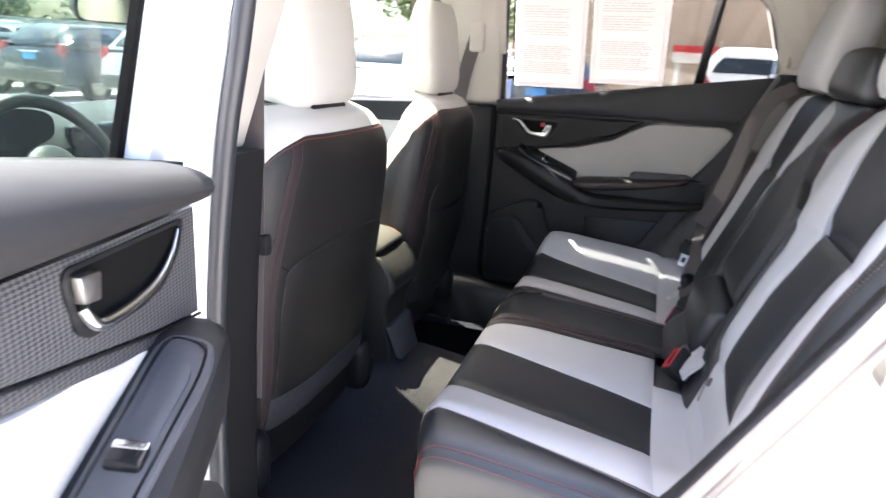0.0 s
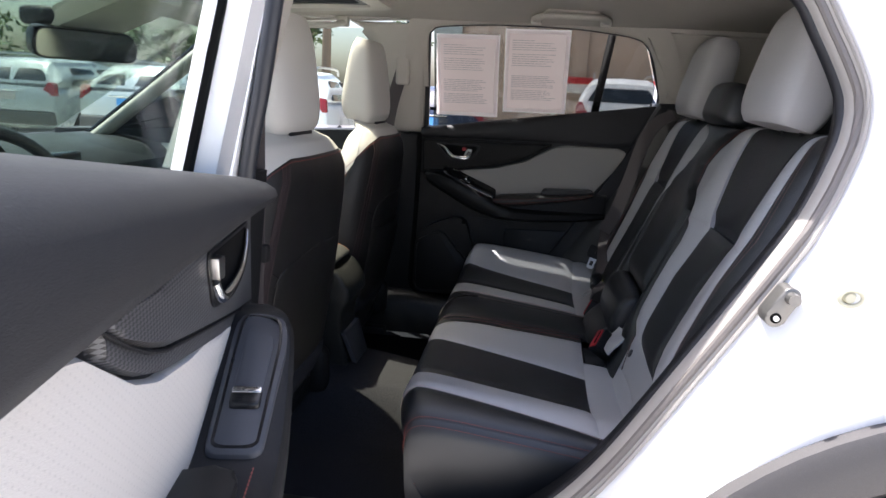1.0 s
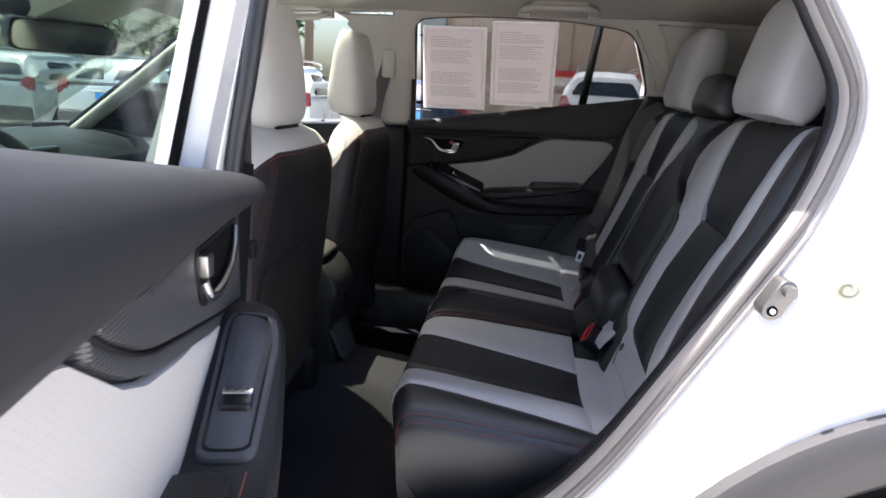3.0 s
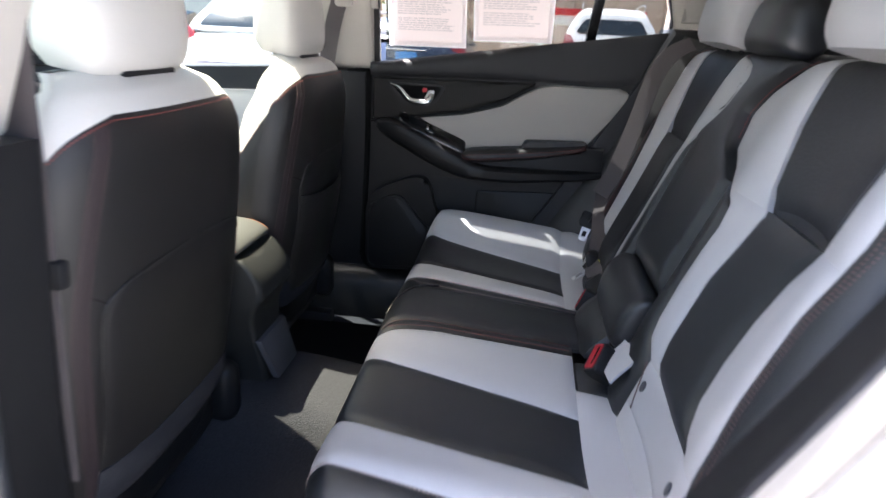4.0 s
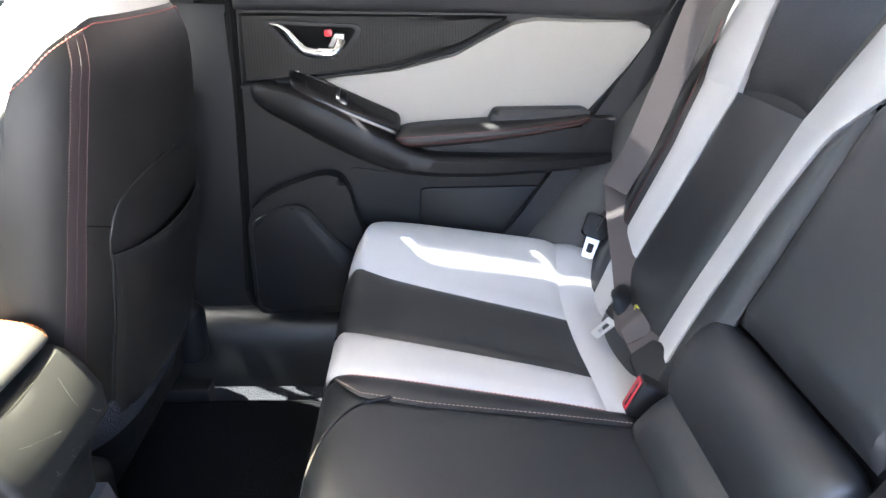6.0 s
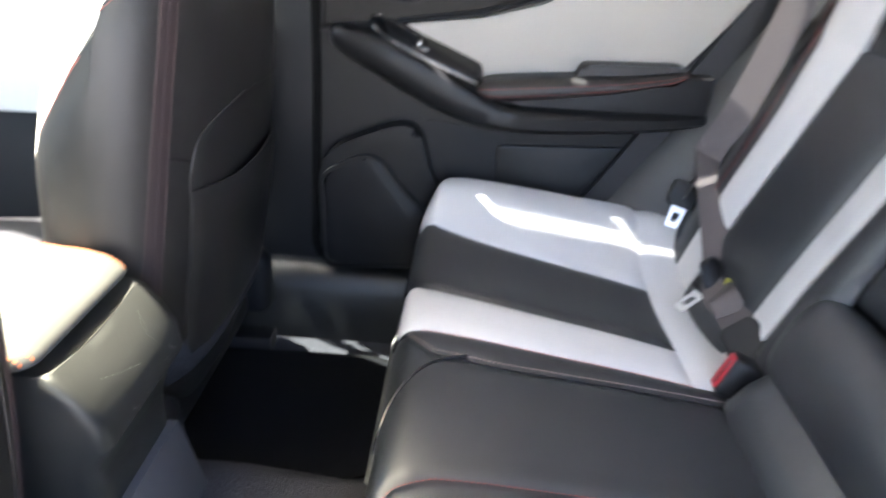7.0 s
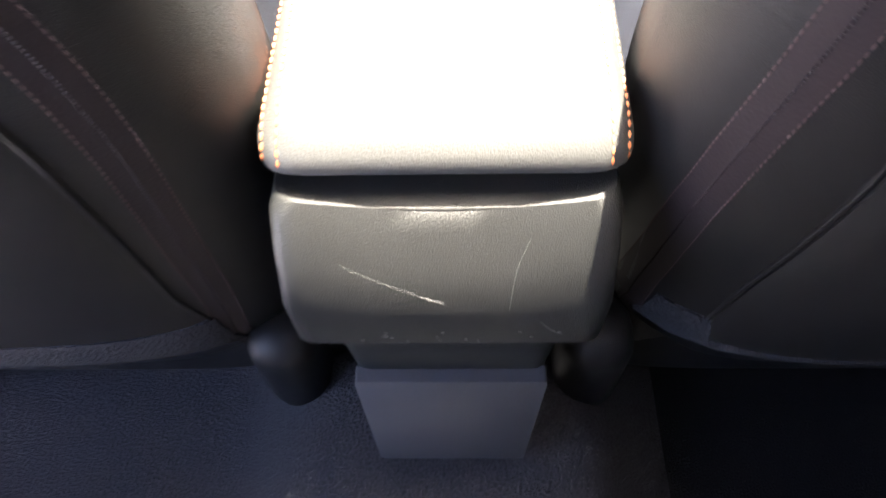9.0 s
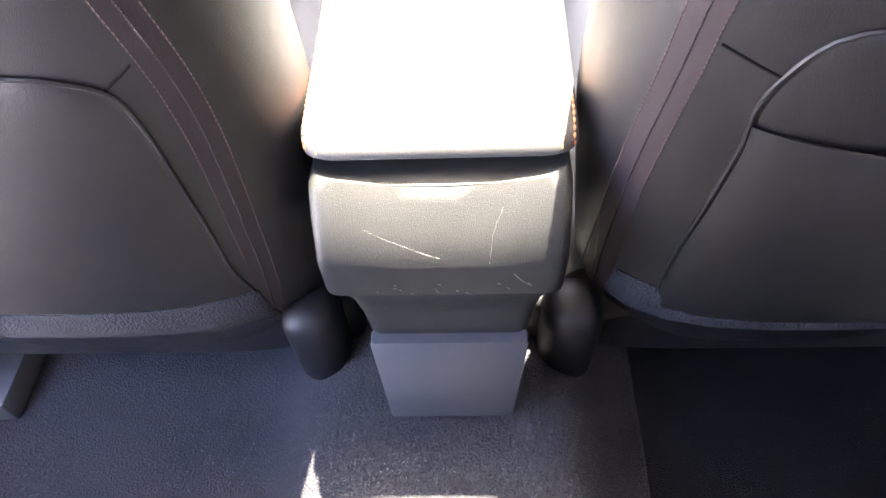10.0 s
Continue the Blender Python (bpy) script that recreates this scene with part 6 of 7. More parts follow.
# ---- cabin front ----
dash = thing("dashboard", "dark grey soft dashboard with a silver trim strip", "dashboard")
rows = []
for y in np.linspace(-0.68, 0.68, 30):
    e = 0.02 * math.exp(-((y + 0.37) / 0.15) ** 2)
    rows.append([(-1.56, y, 0.55), (-1.56, y, 1.03), (-1.40, y, 1.055), (-1.20, y, 1.05 + e), (-1.08, y, 1.03 + e), (-1.03, y, 0.98), (-1.05, y, 0.90), (-1.02, y, 0.84), (-1.08, y, 0.72), (-1.15, y, 0.55)])
part("panel", loft(rows), SOFT_PLASTIC, dash)
part("trim_strip", tube([(-1.032, y, 0.915) for y in np.linspace(-0.66, 0.66, 20)], 0.012, 8), CHROME, dash)
part("screen", box((-1.06, -0.11, 0.90), (-1.025, 0.15, 1.04), 0.01), GLOSS_BLACK, dash)
hood = cushion_blob([(Vector((x, -0.37, 1.05)), Vector((0, 1, 0)), Vector((0, 0, 1)), w, h) for x, w, h in ((-1.25, 0.10, 0.02), (-1.15, 0.17, 0.05), (-1.03, 0.18, 0.055), (-0.99, 0.175, 0.05))], None, 24, 3)
part("instrument_hood", hood, BLACK_PLASTIC, dash)

wheel_c, wheel_n = Vector((-0.80, -0.375, 0.965)), Vector((0.90, 0, 0.42)).normalized()
sw = thing("steering_wheel", "black leather steering wheel with silver spokes", "steering wheel")
wa, wb = Vector((0, 1, 0)), wheel_n.cross(Vector((0, 1, 0))).normalized()
ringp = [wheel_c + (wa * math.cos(a) + wb * math.sin(a)) * 0.182 for a in np.linspace(0, math.tau, 49)]
part("rim", tube(ringp, 0.016, 10, up=wheel_n), BLACK_LEATHER, sw)
bm = bmesh.new()
bmesh.ops.create_uvsphere(bm, u_segments=24, v_segments=12, radius=0.075)
for v in bm.verts:
    v.co = wheel_c + wa * v.co.x + wb * v.co.y + wheel_n * v.co.z * 0.45
part("hub", bm, GREY_PLASTIC, sw)
for a in (0.0, math.pi, -math.pi / 2, math.pi / 2):
    if a == math.pi / 2:
        continue
    d = wa * math.cos(a) + wb * math.sin(a) * (1 if wb.z < 0 else 1)
    part("spoke", tube([wheel_c + d * 0.05, wheel_c + d * 0.12, wheel_c + d * 0.175], 0.017, 8, 0.5, up=wheel_n), CHROME if a != -math.pi / 2 else BLACK_PLASTIC, sw)
part("column", tube([wheel_c - wheel_n * 0.03, wheel_c - wheel_n * 0.25], 0.055, 14), BLACK_PLASTIC, sw)

mir = thing("rear_view_mirror", "black rear-view mirror hanging from the windscreen", "mirror")
mo = round_poly([(-0.140, -0.040), (0.140, -0.040), (0.132, 0.038), (-0.132, 0.038)], 0.03, 6)
mirror_x = -0.80


def mirror_to3(a, b, d):
    return (mirror_x + d * 0.88 + a * 0.47, -0.10 + a * 0.88 - d * 0.47, 1.350 + b - d * 0.2)


part("housing", prism(mo, mirror_to3, -0.035, 0.0, 0.006), GLOSS_BLACK, mir)
part("glass", prism([(a * 0.94, b * 0.88) for a, b in mo], mirror_to3, 0.0005, 0.002, 0), MIRROR, mir, "mirror glass", smooth=False)
part("stalk", tube([(-0.83, -0.10, 1.36), (-0.88, -0.06, 1.41), (-0.91, -0.02, 1.44)], 0.012, 8), BLACK_PLASTIC, mir)
oc = thing("overhead_console", "grey overhead console with reading lamps beside the mirror", "console")
part("housing", prism(round_poly([(-0.90, -0.13), (-0.64, -0.12), (-0.64, 0.12), (-0.90, 0.13)], 0.04, 5), lambda a, b, d: (a, b, head_z(a, b) - d), -0.01, 0.045, 0.012, 3), PILLAR_BEIGE, oc)
part("camera_pod", box((-0.98, -0.13, 1.395), (-0.86, 0.13, 1.445), 0.018, 3), BLACK_PLASTIC, oc)
for s in (-1, 1):
    vz = thing("sun_visor", "beige sun visor folded against the headliner", "sun visor", "sun visors")
    part("flap", prism(round_poly([(-0.94, s * 0.16), (-0.78, s * 0.16), (-0.78, s * 0.54), (-0.94, s * 0.54)], 0.03, 4), lambda a, b, d: (a, b, 1.515 + (a + 0.78) * 0.30 - d), 0.0, 0.022, 0.006), PILLAR_BEIGE, vz)
    part("hinge_rod", tube([(-0.935, s * 0.16, 1.455), (-0.935, s * 0.58, 1.455)], 0.006, 8), PILLAR_BEIGE, vz)

# grab handles
for x0, x1, zb in ((0.360, 0.580, 1.524), (-0.47, -0.28, 1.494)):
    g = thing("grab_handle", "beige plastic grab handle above the door", "handle", "grab handles")
    yb = 0.475
    drop = 0.002 if x0 > 0 else 0.018
    reach = 0.13 if x0 > 0 else 0.035
    path = catmull([(x0, yb + 0.005, zb), (x0 + 0.010, yb - reach * 0.6, zb - drop * 0.6), (x0 + 0.045, yb - reach, zb - drop), (x1 - 0.045, yb - reach, zb - drop), (x1 - 0.010, yb - reach * 0.6, zb - drop * 0.6), (x1, yb + 0.005, zb)], 30)
    part("grip", tube(path, 0.016, 12, 0.6), PILLAR_BEIGE, g)
    part("dish", prism(round_poly([(x0 + 0.015, 0.0), (x1 - 0.015, 0.0), (x1 - 0.03, reach), (x0 + 0.03, reach)], 0.02, 4), lambda a, b, d: (a, yb - b, zb + 0.010 - d), -0.006, 0.002, 0.001), PILLAR_BEIGE, g, "shallow dish behind the grip")
    for x in (x0, x1):
        part("mount", box((x - 0.018, yb - 0.008, zb - 0.016), (x + 0.018, yb + 0.025, zb + 0.016), 0.006), PILLAR_BEIGE, g)

# belt guides on the door pillars
for s in (-1, 1):
    bs = thing("front_seat_belt", "dark webbing belt running down the door pillar", "seat belt", "front seat belts")
    yb = s * 0.645
    bx = -0.165 if s > 0 else -0.10
    pts = catmull([(-0.10, s * 0.625, 1.36), (-0.10 + (bx + 0.10) * 0.7, s * 0.640, 1.20), (bx, s * 0.645, 1.0), (bx - 0.01, s * 0.648, 0.70)], 20)
    part("webbing", ribbon(pts, [(1, 0, 0)] * 20, 0.046), BELT, bs)
    part("height_slider", box((-0.125, min(s * 0.612, s * 0.64), 1.30), (-0.075, max(s * 0.612, s * 0.64), 1.40), 0.01, 3), PILLAR_BEIGE, bs)
    part("tongue", box((bx - 0.028, min(s * 0.632, s * 0.652), 0.955), (bx + 0.03, max(s * 0.632, s * 0.652), 0.99), 0.006), BLACK_PLASTIC, bs)
tagl = thing("airbag_tag", "small black and white tag sewn to the seat side", "label")
part("tag", box((-0.135, -0.634, 0.690), (-0.112, -0.629, 0.742), 0.001), BLACK_PLASTIC, tagl)
part("print_bar", box((-0.126, -0.6346, 0.698), (-0.121, -0.6335, 0.734), 0.0), PAPER, tagl, "white line of print")

# ---- rear belts ----
belt = thing("seat_belt", "grey-brown webbing seat belt lying down the seat edge", "seat belt", "rear seat belts")
pts = catmull([(0.840, 0.572, 1.25), (0.793, 0.571, 1.224), (0.756, 0.569, 1.164), (0.723, 0.568, 1.036), (0.688, 0.566, 0.914), (0.666, 0.565, 0.865), (0.652, 0.560, 0.838)], 40)
part("webbing", ribbon(pts, [(0.76, -0.60, -0.25)] * 40, 0.050), BELT, belt)
pts = catmull([(0.664, 0.588, 0.840), (0.655, 0.52, 0.795), (0.648, 0.44, 0.750), (0.640, 0.375, 0.716)], 24)
part("lap_webbing", ribbon(pts, [(0.75, 0.15, 0.35)] * 24, 0.042), BELT, belt)
part("loop_guide", tube(catmull([(0.622, 0.385, 0.728), (0.634, 0.372, 0.712), (0.640, 0.352, 0.690)], 12), [0.013, 0.020, 0.024, 0.025, 0.025, 0.025, 0.025, 0.025, 0.024, 0.023, 0.020, 0.012], 12, 0.4), BLACK_PLASTIC, belt, "black plastic tongue guide")


def tongue(parent, c, u, w, pl=0.045):
    """A steel tongue with its slot in a black holder; u points to its tip, w across."""
    c, u, w = Vector(c), Vector(u).normalized(), Vector(w)
    w = (w - u * w.dot(u)).normalized()
    n = u.cross(w)
    def to3(a, b, d):
        return c + u * a + w * b + n * d
    part("holder", prism(round_poly([(-0.03, -0.026), (0.012, -0.026), (0.016, -0.018), (0.016, 0.018), (0.012, 0.026), (-0.03, 0.026)], 0.008, 3), to3, -0.008, 0.008, 0.004), BLACK_PLASTIC, parent)
    part("tongue", ring_prism(round_poly([(0.012, -0.013), (0.012 + pl, -0.011), (0.012 + pl, 0.011), (0.012, 0.013)], 0.004, 2), round_poly([(0.026, -0.006), (0.002 + pl, -0.006), (0.002 + pl, 0.006), (0.026, 0.006)], 0.002, 2), to3, -0.0012, 0.0012), ZINC, parent, "steel belt tongue")


tongue(belt, (0.628, 0.362, 0.690), (-0.75, -0.25, -0.55), (0.5, -0.6, 0.3))
belt2 = thing("seat_belt", "dark stalk with a steel belt tongue beside the seat", "seat belt", "rear seat belts")
part("webbing", ribbon(catmull([(0.66, 0.593, 0.80), (0.645, 0.586, 0.775), (0.632, 0.578, 0.75)], 8), [(0.3, 1, 0.2)] * 8, 0.046), BELT, belt2)
tongue(belt2, (0.632, 0.568, 0.752), (-0.30, -0.30, -0.90), (0.92, -0.30, -0.20), 0.042)


def buckle(c, u, up, label, k):
    """A push-button buckle; u points from its base to the button."""
    b = thing("belt_buckle", label, "buckle", "belt buckles")
    c, u, up = Vector(c), Vector(u).normalized(), Vector(up)
    up = (up - u * up.dot(u)).normalized()
    w = u.cross(up)
    def to3(a, bb, d):
        return c + (u * a + w * bb + up * d) * k
    body = [[to3(a, y, z) for y, z in round_poly([(-hw, -hh), (hw, -hh), (hw, hh), (-hw, hh)], 0.006, 3)] for a, hw, hh in ((-0.045, 0.014, 0.008), (-0.03, 0.021, 0.012), (0.01, 0.025, 0.016), (0.026, 0.025, 0.016), (0.029, 0.023, 0.014))]
    part("housing", loft(body), BLACK_PLASTIC, b)
    part("button", prism(round_poly([(-0.022, -0.009), (0.022, -0.009), (0.022, 0.009), (-0.022, 0.009)], 0.003, 2), lambda a, bb, d: to3(0.029 + d, a, bb), -0.004, 0.0025, 0.0015), RED, b, "red release button")
    part("slot", prism([(-0.016, 0.0035), (0.016, 0.0035), (0.016, 0.0065), (-0.016, 0.0065)], lambda a, bb, d: to3(0.029 + d, a, bb), 0.0, 0.0032, 0), GLOSS_BLACK, b)
    return b, to3


bk, t3 = buckle((0.618, 0.158, 0.668), (-0.90, 0.22, 0.36), (-0.15, -1.0, 0.15), "black belt buckle with a red button in the seat crease", 1.1)
bk, t3 = buckle((0.612, -0.172, 0.684), (-0.75, -0.12, 0.65), (0.45, -0.65, 0.45), "black belt buckle with a red button beside a grey strap", 1.2)
part("strap", ribbon(catmull([(0.604, -0.206, 0.690), (0.614, -0.204, 0.704), (0.626, -0.200, 0.716), (0.638, -0.196, 0.728), (0.648, -0.192, 0.740)], 12), [(-0.05, 1, 0.0)] * 12, 0.080, 0.004), GREY_LEATHER, bk, "grey leather strap loop")
pocket = part("buckle_pocket", box((0.560, -0.212, 0.622), (0.660, -0.095, 0.650), 0.006), BLACK_LEATHER, rear, "black leather buckle pocket")
ctr = thing("seat_belt", "dark folded webbing with a black buckle in the seat crease", "seat belt", "rear seat belts")
part("webbing", ribbon(catmull([(0.634, 0.362, 0.706), (0.628, 0.320, 0.698), (0.630, 0.285, 0.702), (0.632, 0.245, 0.698)], 20), [(0.7, 0.35, 0.6)] * 20, 0.046), BELT, ctr)
part("fold", ribbon(catmull([(0.628, 0.325, 0.704), (0.624, 0.300, 0.712), (0.630, 0.270, 0.702)], 12), [(0.6, 0.5, 0.6)] * 12, 0.042), BELT, ctr)
body = [[Vector((0.632, 0.205, 0.690)) + Vector((0.15, -0.95, -0.25)).normalized() * a + Vector((0.75, 0.0, 0.65)) * y + Vector((-0.6, -0.2, 0.75)) * z for y, z in round_poly([(-hw, -0.013), (hw, -0.013), (hw, 0.013), (-hw, 0.013)], 0.006, 3)] for a, hw in ((-0.034, 0.022), (-0.026, 0.027), (0.01, 0.029), (0.026, 0.024), (0.032, 0.016))]
part("housing", loft(body), BLACK_PLASTIC, ctr)
part("stub_webbing", ribbon(catmull([(0.636, 0.178, 0.680), (0.640, 0.155, 0.668), (0.645, 0.13, 0.655)], 8), [(0.8, 0.2, 0.5)] * 8, 0.036), BELT, ctr)
part("yellow_tag", box((0.640, 0.328, 0.706), (0.646, 0.342, 0.720), 0.001), YELLOW, ctr, "yellow label on the webbing")
part("anchor", box((0.640, 0.112, 0.664), (0.665, 0.150, 0.674), 0.004), STEEL, ctr)

# small hole plugs on the white jamb
plug = thing("jamb_plug", "yellowed clear plug in the white jamb", "plug")
ringp = [(0.825 + 0.015 * math.cos(q), -0.8608 + 0.001 * math.cos(q), 1.043 + 0.011 * math.sin(q)) for q in np.linspace(0, math.tau, 25)]
part("rim", tube(ringp, 0.0028, 8, up=(0, 1, 0)), PLUG_CLEAR, plug)
bm = bmesh.new()
bmesh.ops.create_cone(bm, cap_ends=True, segments=20, radius1=0.010, radius2=0.006, depth=0.006, matrix=Matrix.Translation((0.824, -0.8600, 1.043)) @ Matrix.Rotation(math.pi / 2, 4, "X"))
part("cap", bm, PLUG_CLEAR, plug)

# floor mat behind the passenger seat
mat_ob = thing("floor_mat", "black fabric floor mat behind the passenger seat", "floor mat")
mo = round_poly([(-0.36, 0.225), (0.06, 0.215), (0.15, 0.25), (0.16, 0.50), (0.10, 0.545), (-0.05, 0.545), (-0.36, 0.53)], 0.03, 4)
part("mat", prism(mo, lambda a, b, d: (a, b, FLOOR_Z + d), 0.0, 0.014, 0.004), MAT_BLACK, mat_ob)
part("binding", tube([(a, b, FLOOR_Z + 0.012) for a, b in mo + mo[:1]], 0.004, 6), MATT_BLACK, mat_ob, "black bound edge")

# ---- outside ----
SILVER = material("silver_paint", (0.48, 0.51, 0.53), 0.3, metal=0.3, grain=20, var=0.03, coat=0.6)
DARK_PAINT = material("dark_blue_paint", (0.03, 0.04, 0.07), 0.25, grain=20, var=0.05, coat=0.8)
TAIL = material("tail_lamp_red", (0.30, 0.02, 0.025), 0.2, grain=40, var=0.2, coat=0.6)
PLATE_BLUE = material("blue_plate_card", (0.05, 0.25, 0.6), 0.5, grain=60, var=0.1)
STUCCO = material("tan_stucco", (0.52, 0.40, 0.31), 0.9, grain=60, var=0.2, bump=0.3, depth=0.01, stain=0.3, stain_var=0.25)
GREY_WALL = material("grey_wall", (0.20, 0.21, 0.21), 0.9, grain=20, var=0.2, stain=0.3, stain_var=0.3)
RED_BAND = material("red_fascia", (0.5, 0.03, 0.03), 0.6, grain=10, var=0.1)
WHITE_WALL = material("white_wall", (0.7, 0.68, 0.64), 0.8, grain=20, var=0.1)
BARK = material("bark", (0.16, 0.12, 0.09), 0.9, grain=40, var=0.5, bump=0.5, depth=0.01)
LEAF = material("leaf_green", (0.07, 0.11, 0.035), 0.6, grain=30, var=0.6, stain=1.0, stain_var=0.5)
PALM_LEAF = material("palm_green", (0.06, 0.085, 0.03), 0.6, grain=30, var=0.5)


def parked_car(x, y, paint, label, tall=1.68, plate=True, turn=0.0):
    """A parked estate car, tail towards us; its tail at y, pointing away."""
    car = thing("parked_car", label, "car", "parked cars", at=(x, y, 0))
    car.rotation_euler = (0, 0, turn)
    k = tall / 1.68

    def ring(yy, hw, z0, z1, tw):
        zs = z0 + (z1 - z0) * 0.5
        sect = [(-hw * 0.92, z0), (-hw, z0 + 0.12), (-hw, zs), (-tw, z1 - 0.09), (-tw * 0.86, z1 - 0.01), (0, z1 + 0.01), (tw * 0.86, z1 - 0.01), (tw, z1 - 0.09), (hw, zs), (hw, z0 + 0.12), (hw * 0.92, z0)]
        return [(x, yy, z) for x, z in round_poly(sect, 0.10, 3)]
    body = [ring(0.0, 0.84, 0.45, 0.95, 0.80), ring(0.04, 0.88, 0.36, 1.02, 0.86), ring(0.3, 0.90, 0.30, 1.04, 0.88), ring(2.8, 0.90, 0.28, 1.02, 0.88), ring(3.3, 0.90, 0.28, 0.98, 0.84), ring(4.2, 0.86, 0.30, 0.86, 0.76), ring(4.4, 0.76, 0.40, 0.72, 0.66)]
    part("body", loft(body), paint, car)
    cab = [ring(0.10, 0.84, 0.98, 1.06, 0.82), ring(0.30, 0.82, 0.98, 1.50 * k, 0.64), ring(0.48, 0.82, 0.98, 1.60 * k, 0.62), ring(1.6, 0.82, 0.98, 1.63 * k, 0.63), ring(2.3, 0.80, 0.98, 1.54 * k, 0.58), ring(3.1, 0.78, 0.96, 1.00, 0.72)]
    part("cabin", loft(cab), paint, car)
    z1 = 1.47 * k
    zb = 1.13 + 1.7 * max(0.0, k - 1)
    rw = round_poly([(-0.66, zb), (0.66, zb), (0.50, z1 - 0.05), (-0.50, z1 - 0.05)], 0.07, 4)
    part("rear_window", prism(rw, lambda a, b, d: (a, 0.145 + (b - 1.06) / (z1 - 1.06) * 0.185 - d - 0.03, b), -0.02, 0.02, 0.006), DARK_GLASS, car, "dark tailgate window")
    for s in (-1, 1):
        for y0, y1 in ((0.55, 1.35), (1.42, 2.35)):
            sg = [(y0, 1.06), (y1, 1.06), (y1 - 0.1, z1 - 0.02), (y0 + (0.12 if y0 < 1 else 0.0), z1)]
            part("side_window", prism(round_poly(sg, 0.05, 3), lambda a, b, d: (s * (0.845 - (b - 1.06) * 0.33 + d), a, b), -0.02, 0.012, 0.004), DARK_GLASS, car)
        lampo = round_poly([(0.62 * s, zb - 0.23), (0.87 * s, zb - 0.25), (0.85 * s, zb - 0.03), (0.75 * s, zb - 0.01), (0.69 * s, zb - 0.11)], 0.03, 3)
        part("tail_lamp", prism(lampo, lambda a, b, d: (a, 0.05 - d * 0.8 + 0.12 * max(0.0, b - 0.95), b), -0.10, 0.045, 0.01), TAIL, car, "red tail lamp")
        rail_p = catmull([(s * 0.56, 0.50, 1.59 * k), (s * 0.56, 0.62, 1.68 * k), (s * 0.55, 1.9, 1.69 * k), (s * 0.54, 2.1, 1.58 * k)], 12)
        part("roof_rail", tube(rail_p, 0.022, 6), STEEL, car)
        for yy in (0.78, 3.45):
            prof = [(-0.1, 0.2), (-0.11, 0.31), (-0.08, 0.34), (0.08, 0.34), (0.11, 0.31), (0.1, 0.2)]
            rings = [[(s * 0.80 + a, yy + r * math.cos(t), 0.34 + r * math.sin(t)) for a, r in prof] for t in np.linspace(0, math.tau, 25)]
            w = part("wheel", loft(rings, cap=False), TYRE, car)
            bm = bmesh.new()
            bmesh.ops.create_cone(bm, cap_ends=True, segments=20, radius1=0.21, radius2=0.19, depth=0.16, matrix=Matrix.Translation((s * 0.80, yy, 0.34)) @ Matrix.Rotation(math.pi / 2, 4, "Y"))
            part("rim", bm, STEEL, w)
    part("bumper", box((-0.86, -0.06, 0.38), (0.86, 0.08, 0.62), 0.05, 3), CLADDING, car)
    part("number_plate", box((-0.16, -0.012, 0.80), (0.16, 0.02, 0.92), 0.006), PLATE_BLUE if plate else PAPER, car, "blue dealer card in the plate holder" if plate else "")
    part("garnish", box((-0.30, -0.02, 0.94), (0.30, 0.03, 0.965), 0.008), CHROME, car)
    return car


for i, (x, p, tall, lab) in enumerate(((1.9, WHITE_PAINT, 1.85, "white parked estate car seen from behind"), (-1.35, DARK_PAINT, 1.45, "dark blue parked car seen from behind"),
                                       (-3.9, WHITE_PAINT, 1.60, "white parked hatchback seen from behind"), (-6.5, SILVER, 1.55, "silver-blue parked car seen from behind"), (-8.7, SILVER, 1.58, "pale silver parked car"),
                                       (-11.3, DARK_PAINT, 1.55, "dark blue parked car in a row"), (-14.0, SILVER, 1.58, "silver parked car in a row"), (-16.8, SILVER, 1.55, "silver parked car in a row"))):
    parked_car(x, 8.6 if i else 11.5, p, lab, tall, i % 2 == 1, 0.03 * ((i * 7) % 5 - 2))

bld = thing("building", "tan stucco commercial building with a red fascia band", "building", at=(0, 0, 0))
part("wall", box((-3.0, 26, 0), (30, 40, 7.5), 0.05), STUCCO, bld)
for k in range(8):
    part("pilaster", box((-2.6 + k * 4, 25.8, 0), (-2.0 + k * 4, 26.1, 7.5), 0.03), STUCCO, bld)
part("parapet", box((-3.3, 25.7, 7.5), (30.3, 40.3, 7.9), 0.05), WHITE_WALL, bld)
can = thing("canopy", "low white canopy with a red fascia band", "canopy")
part("roof_slab", box((0.6, 22.5, 1.6), (4.2, 25.0, 1.9), 0.03), WHITE_WALL, can)
part("fascia", box((0.58, 22.42, 1.9), (4.22, 22.52, 2.12), 0.01), RED_BAND, can, "red fascia band")
for x in (0.8, 2.4, 4.0):
    part("post", box((x - 0.08, 22.6, 0), (x + 0.08, 22.76, 1.6), 0.01), WHITE_WALL, can)
wl = thing("boundary_wall", "long grey block wall beyond the parked cars", "wall")
part("wall", box((-40, 24, 0), (-9, 24.4, 1.9), 0.03), GREY_WALL, wl)


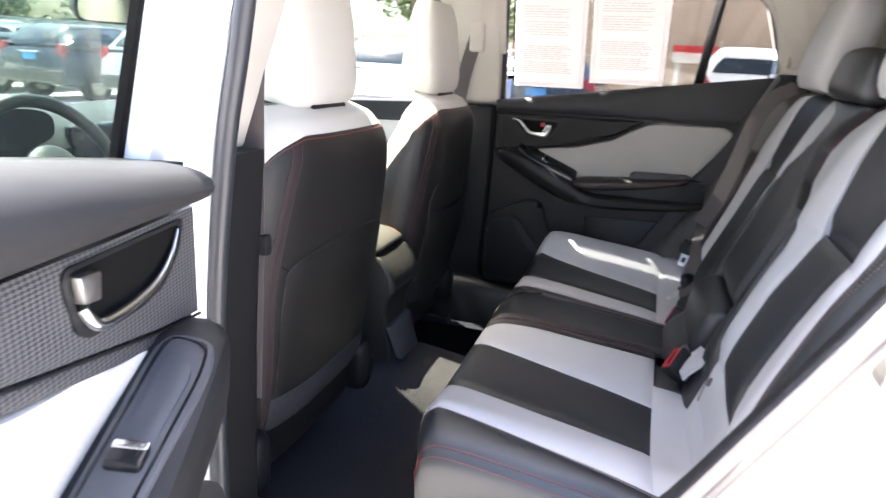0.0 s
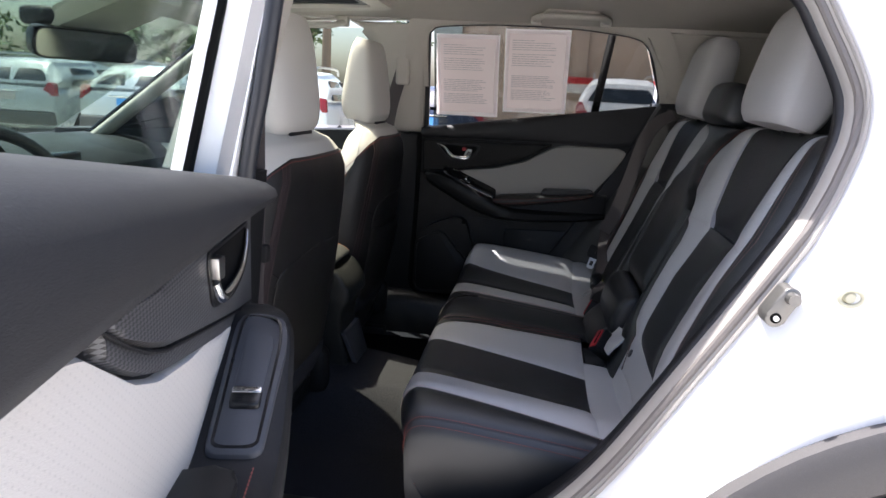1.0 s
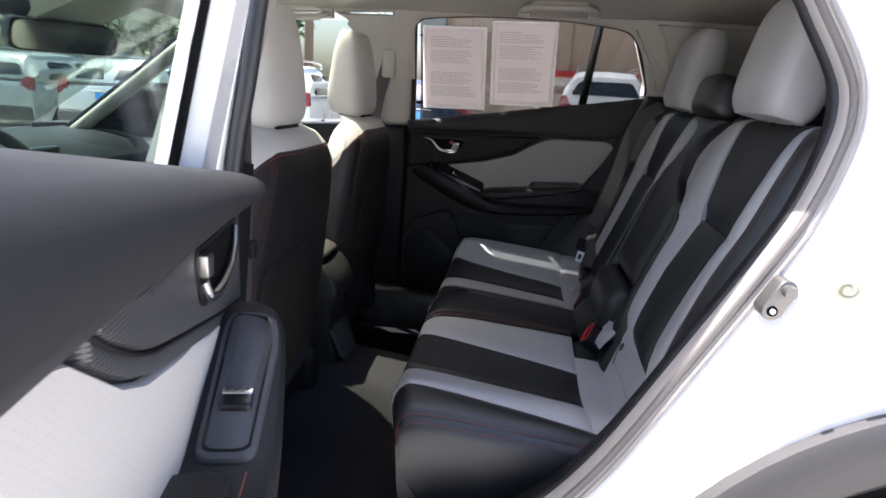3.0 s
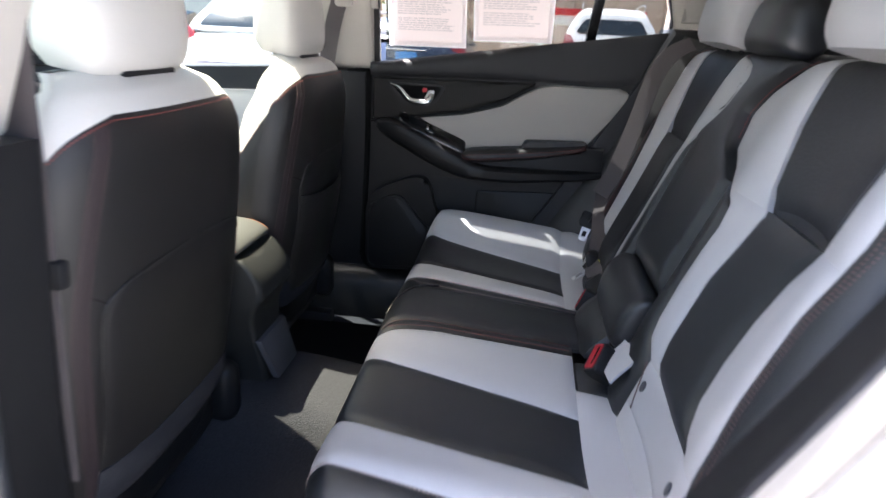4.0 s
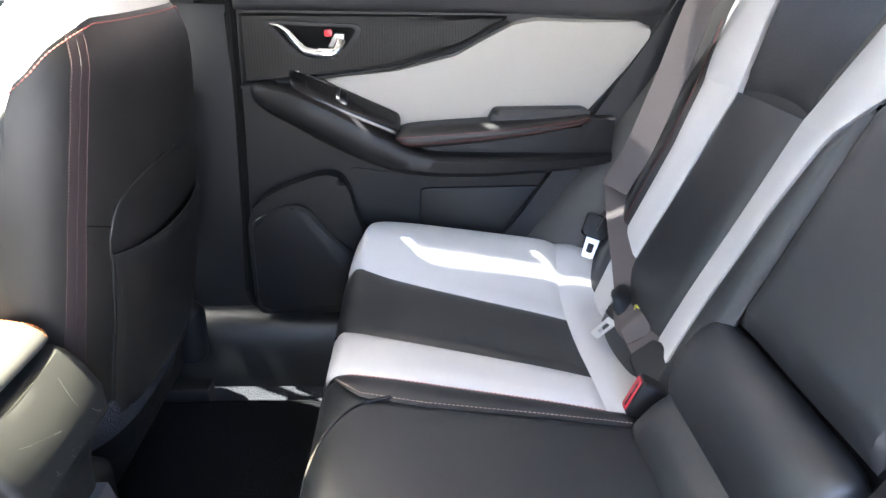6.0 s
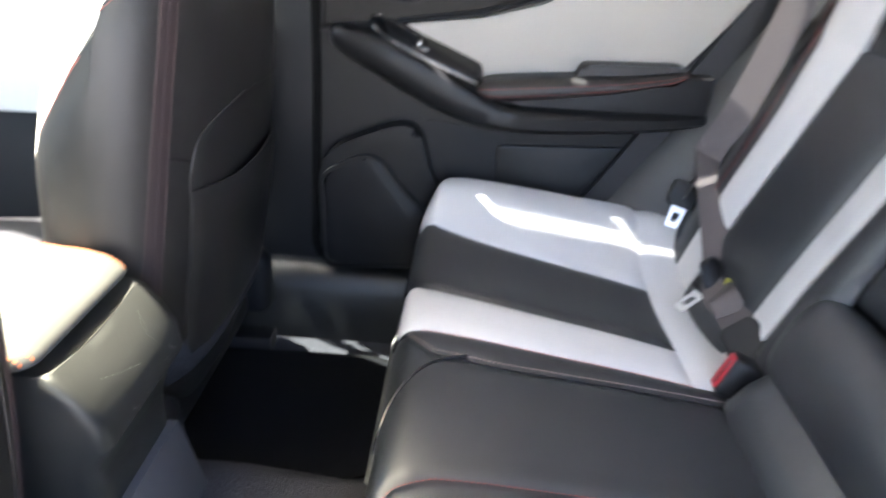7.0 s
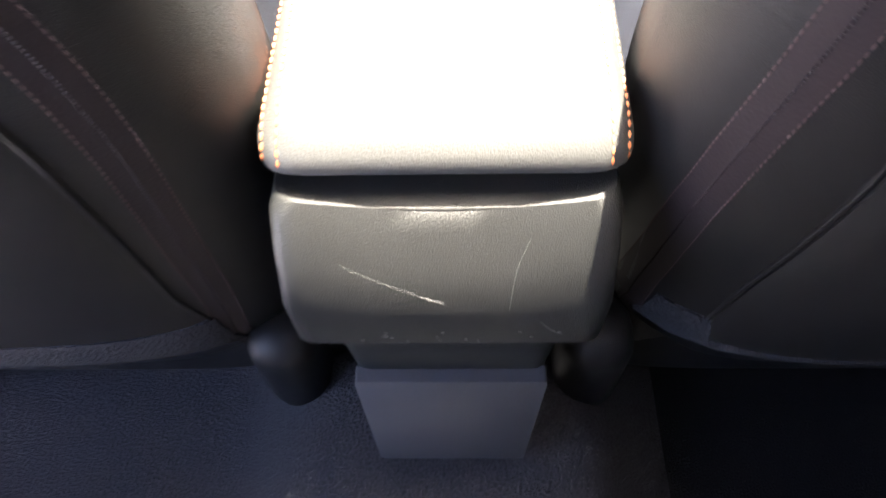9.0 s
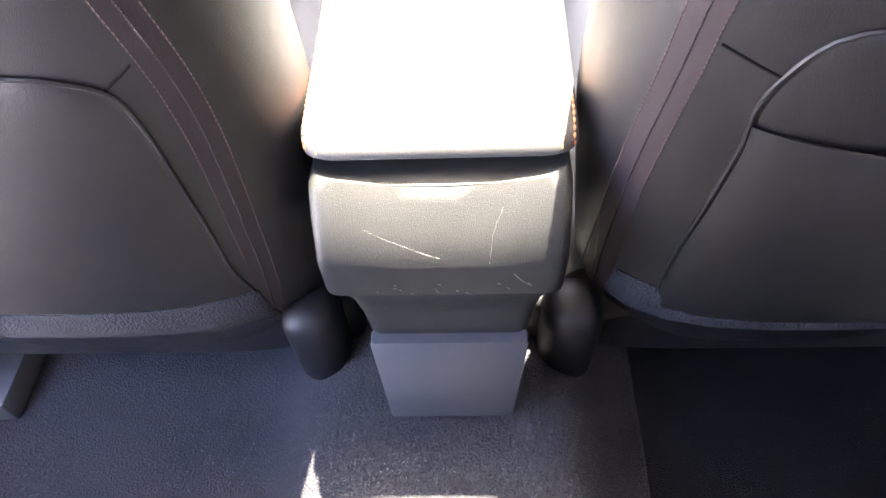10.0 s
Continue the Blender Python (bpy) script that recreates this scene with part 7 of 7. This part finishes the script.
def leaf_cloud(n, centre, spread, size, rnd):
    bm = bmesh.new()
    for _ in range(n):
        d = Vector((rnd.gauss(0, 1), rnd.gauss(0, 1), rnd.gauss(0, 1))).normalized() * rnd.random() ** 0.45
        c = Vector(centre) + Vector((d.x * spread[0], d.y * spread[1], d.z * spread[2])) * (0.8 + 0.4 * noise.noise(d * 2.3))
        u = Vector((rnd.gauss(0, 1), rnd.gauss(0, 1), rnd.gauss(0, 0.6))).normalized()
        w = u.orthogonal().normalized()
        s = size * (0.6 + 0.8 * rnd.random())
        vs = [bm.verts.new(c + u * s), bm.verts.new(c + w * s * 0.45), bm.verts.new(c - u * s), bm.verts.new(c - w * s * 0.45)]
        bm.faces.new(vs)
    return bm


def tree(x, y, h, r, seed):
    rnd = random.Random(seed)
    t = thing("tree", "leafy green tree beyond the car park", "tree", "trees", at=(x, y, 0))
    part("trunk", tube([(0, 0, 0), (0.1, 0, h * 0.3), (0.0, 0.1, h * 0.6), (0.1, 0.1, h * 0.8)], [0.2, 0.16, 0.11, 0.05], 8), BARK, t)
    for k in range(5):
        a = k * 1.3
        part("limb", tube([(0.03, 0.03, h * 0.45), (math.cos(a) * r * 0.4, math.sin(a) * r * 0.4, h * 0.62), (math.cos(a) * r * 0.7, math.sin(a) * r * 0.7, h * 0.78)], [0.08, 0.05, 0.02], 6), BARK, t)
    part("crown", leaf_cloud(1500, (0, 0, h * 0.72), (r, r, h * 0.32), 0.16, rnd), LEAF, t, smooth=False)


def palm(x, y, h, seed):
    rnd = random.Random(seed)
    t = thing("palm_tree", "tall palm with a slender trunk", "tree", "palm trees", at=(x, y, 0))
    part("trunk", tube([(0, 0, 0), (0.05, 0, h * 0.5), (0.1, 0.05, h)], [0.22, 0.17, 0.14], 10), BARK, t)
    for k in range(26):
        a, e = rnd.random() * math.tau, rnd.uniform(-0.9, 0.9)
        p = [Vector((0.1, 0.05, h))]
        for s in range(1, 6):
            q = s / 5
            p.append(Vector((0.1 + math.cos(a) * 1.5 * q, 0.05 + math.sin(a) * 1.5 * q, h + math.sin(e) * 1.2 * q - 0.9 * q * q)))
        part("frond", ribbon(p, [(-math.sin(a), math.cos(a), 0)] * 6, 0.22, 0.01), PALM_LEAF, t)


for i, (x, y, h, r) in enumerate(((-10.5, 27, 6.0, 2.2), (-18, 30, 4.5, 2.6), (-24, 31, 4.2, 2.8), (-30, 30, 4.8, 3.0), (-36, 28, 4.0, 2.5), (-7.2, 33, 5.0, 2.0), (-40, 18, 5.0, 3.0), (-42, 8, 5.5, 3.0))):
    tree(x, y, h, r, i + 3)
palm(-8.8, 26, 9.0, 1)
palm(-6.4, 34, 10.0, 2)
palm(-4.2, 36, 9.5, 3)
hedge = part("hedge_row", leaf_cloud(3500, (-26, 27.5, 1.4), (16, 1.2, 1.4), 0.2, random.Random(5)), LEAF, smooth=False)
tagged(hedge, "long green hedge beyond the car park wall", "hedge", kind="stuff")
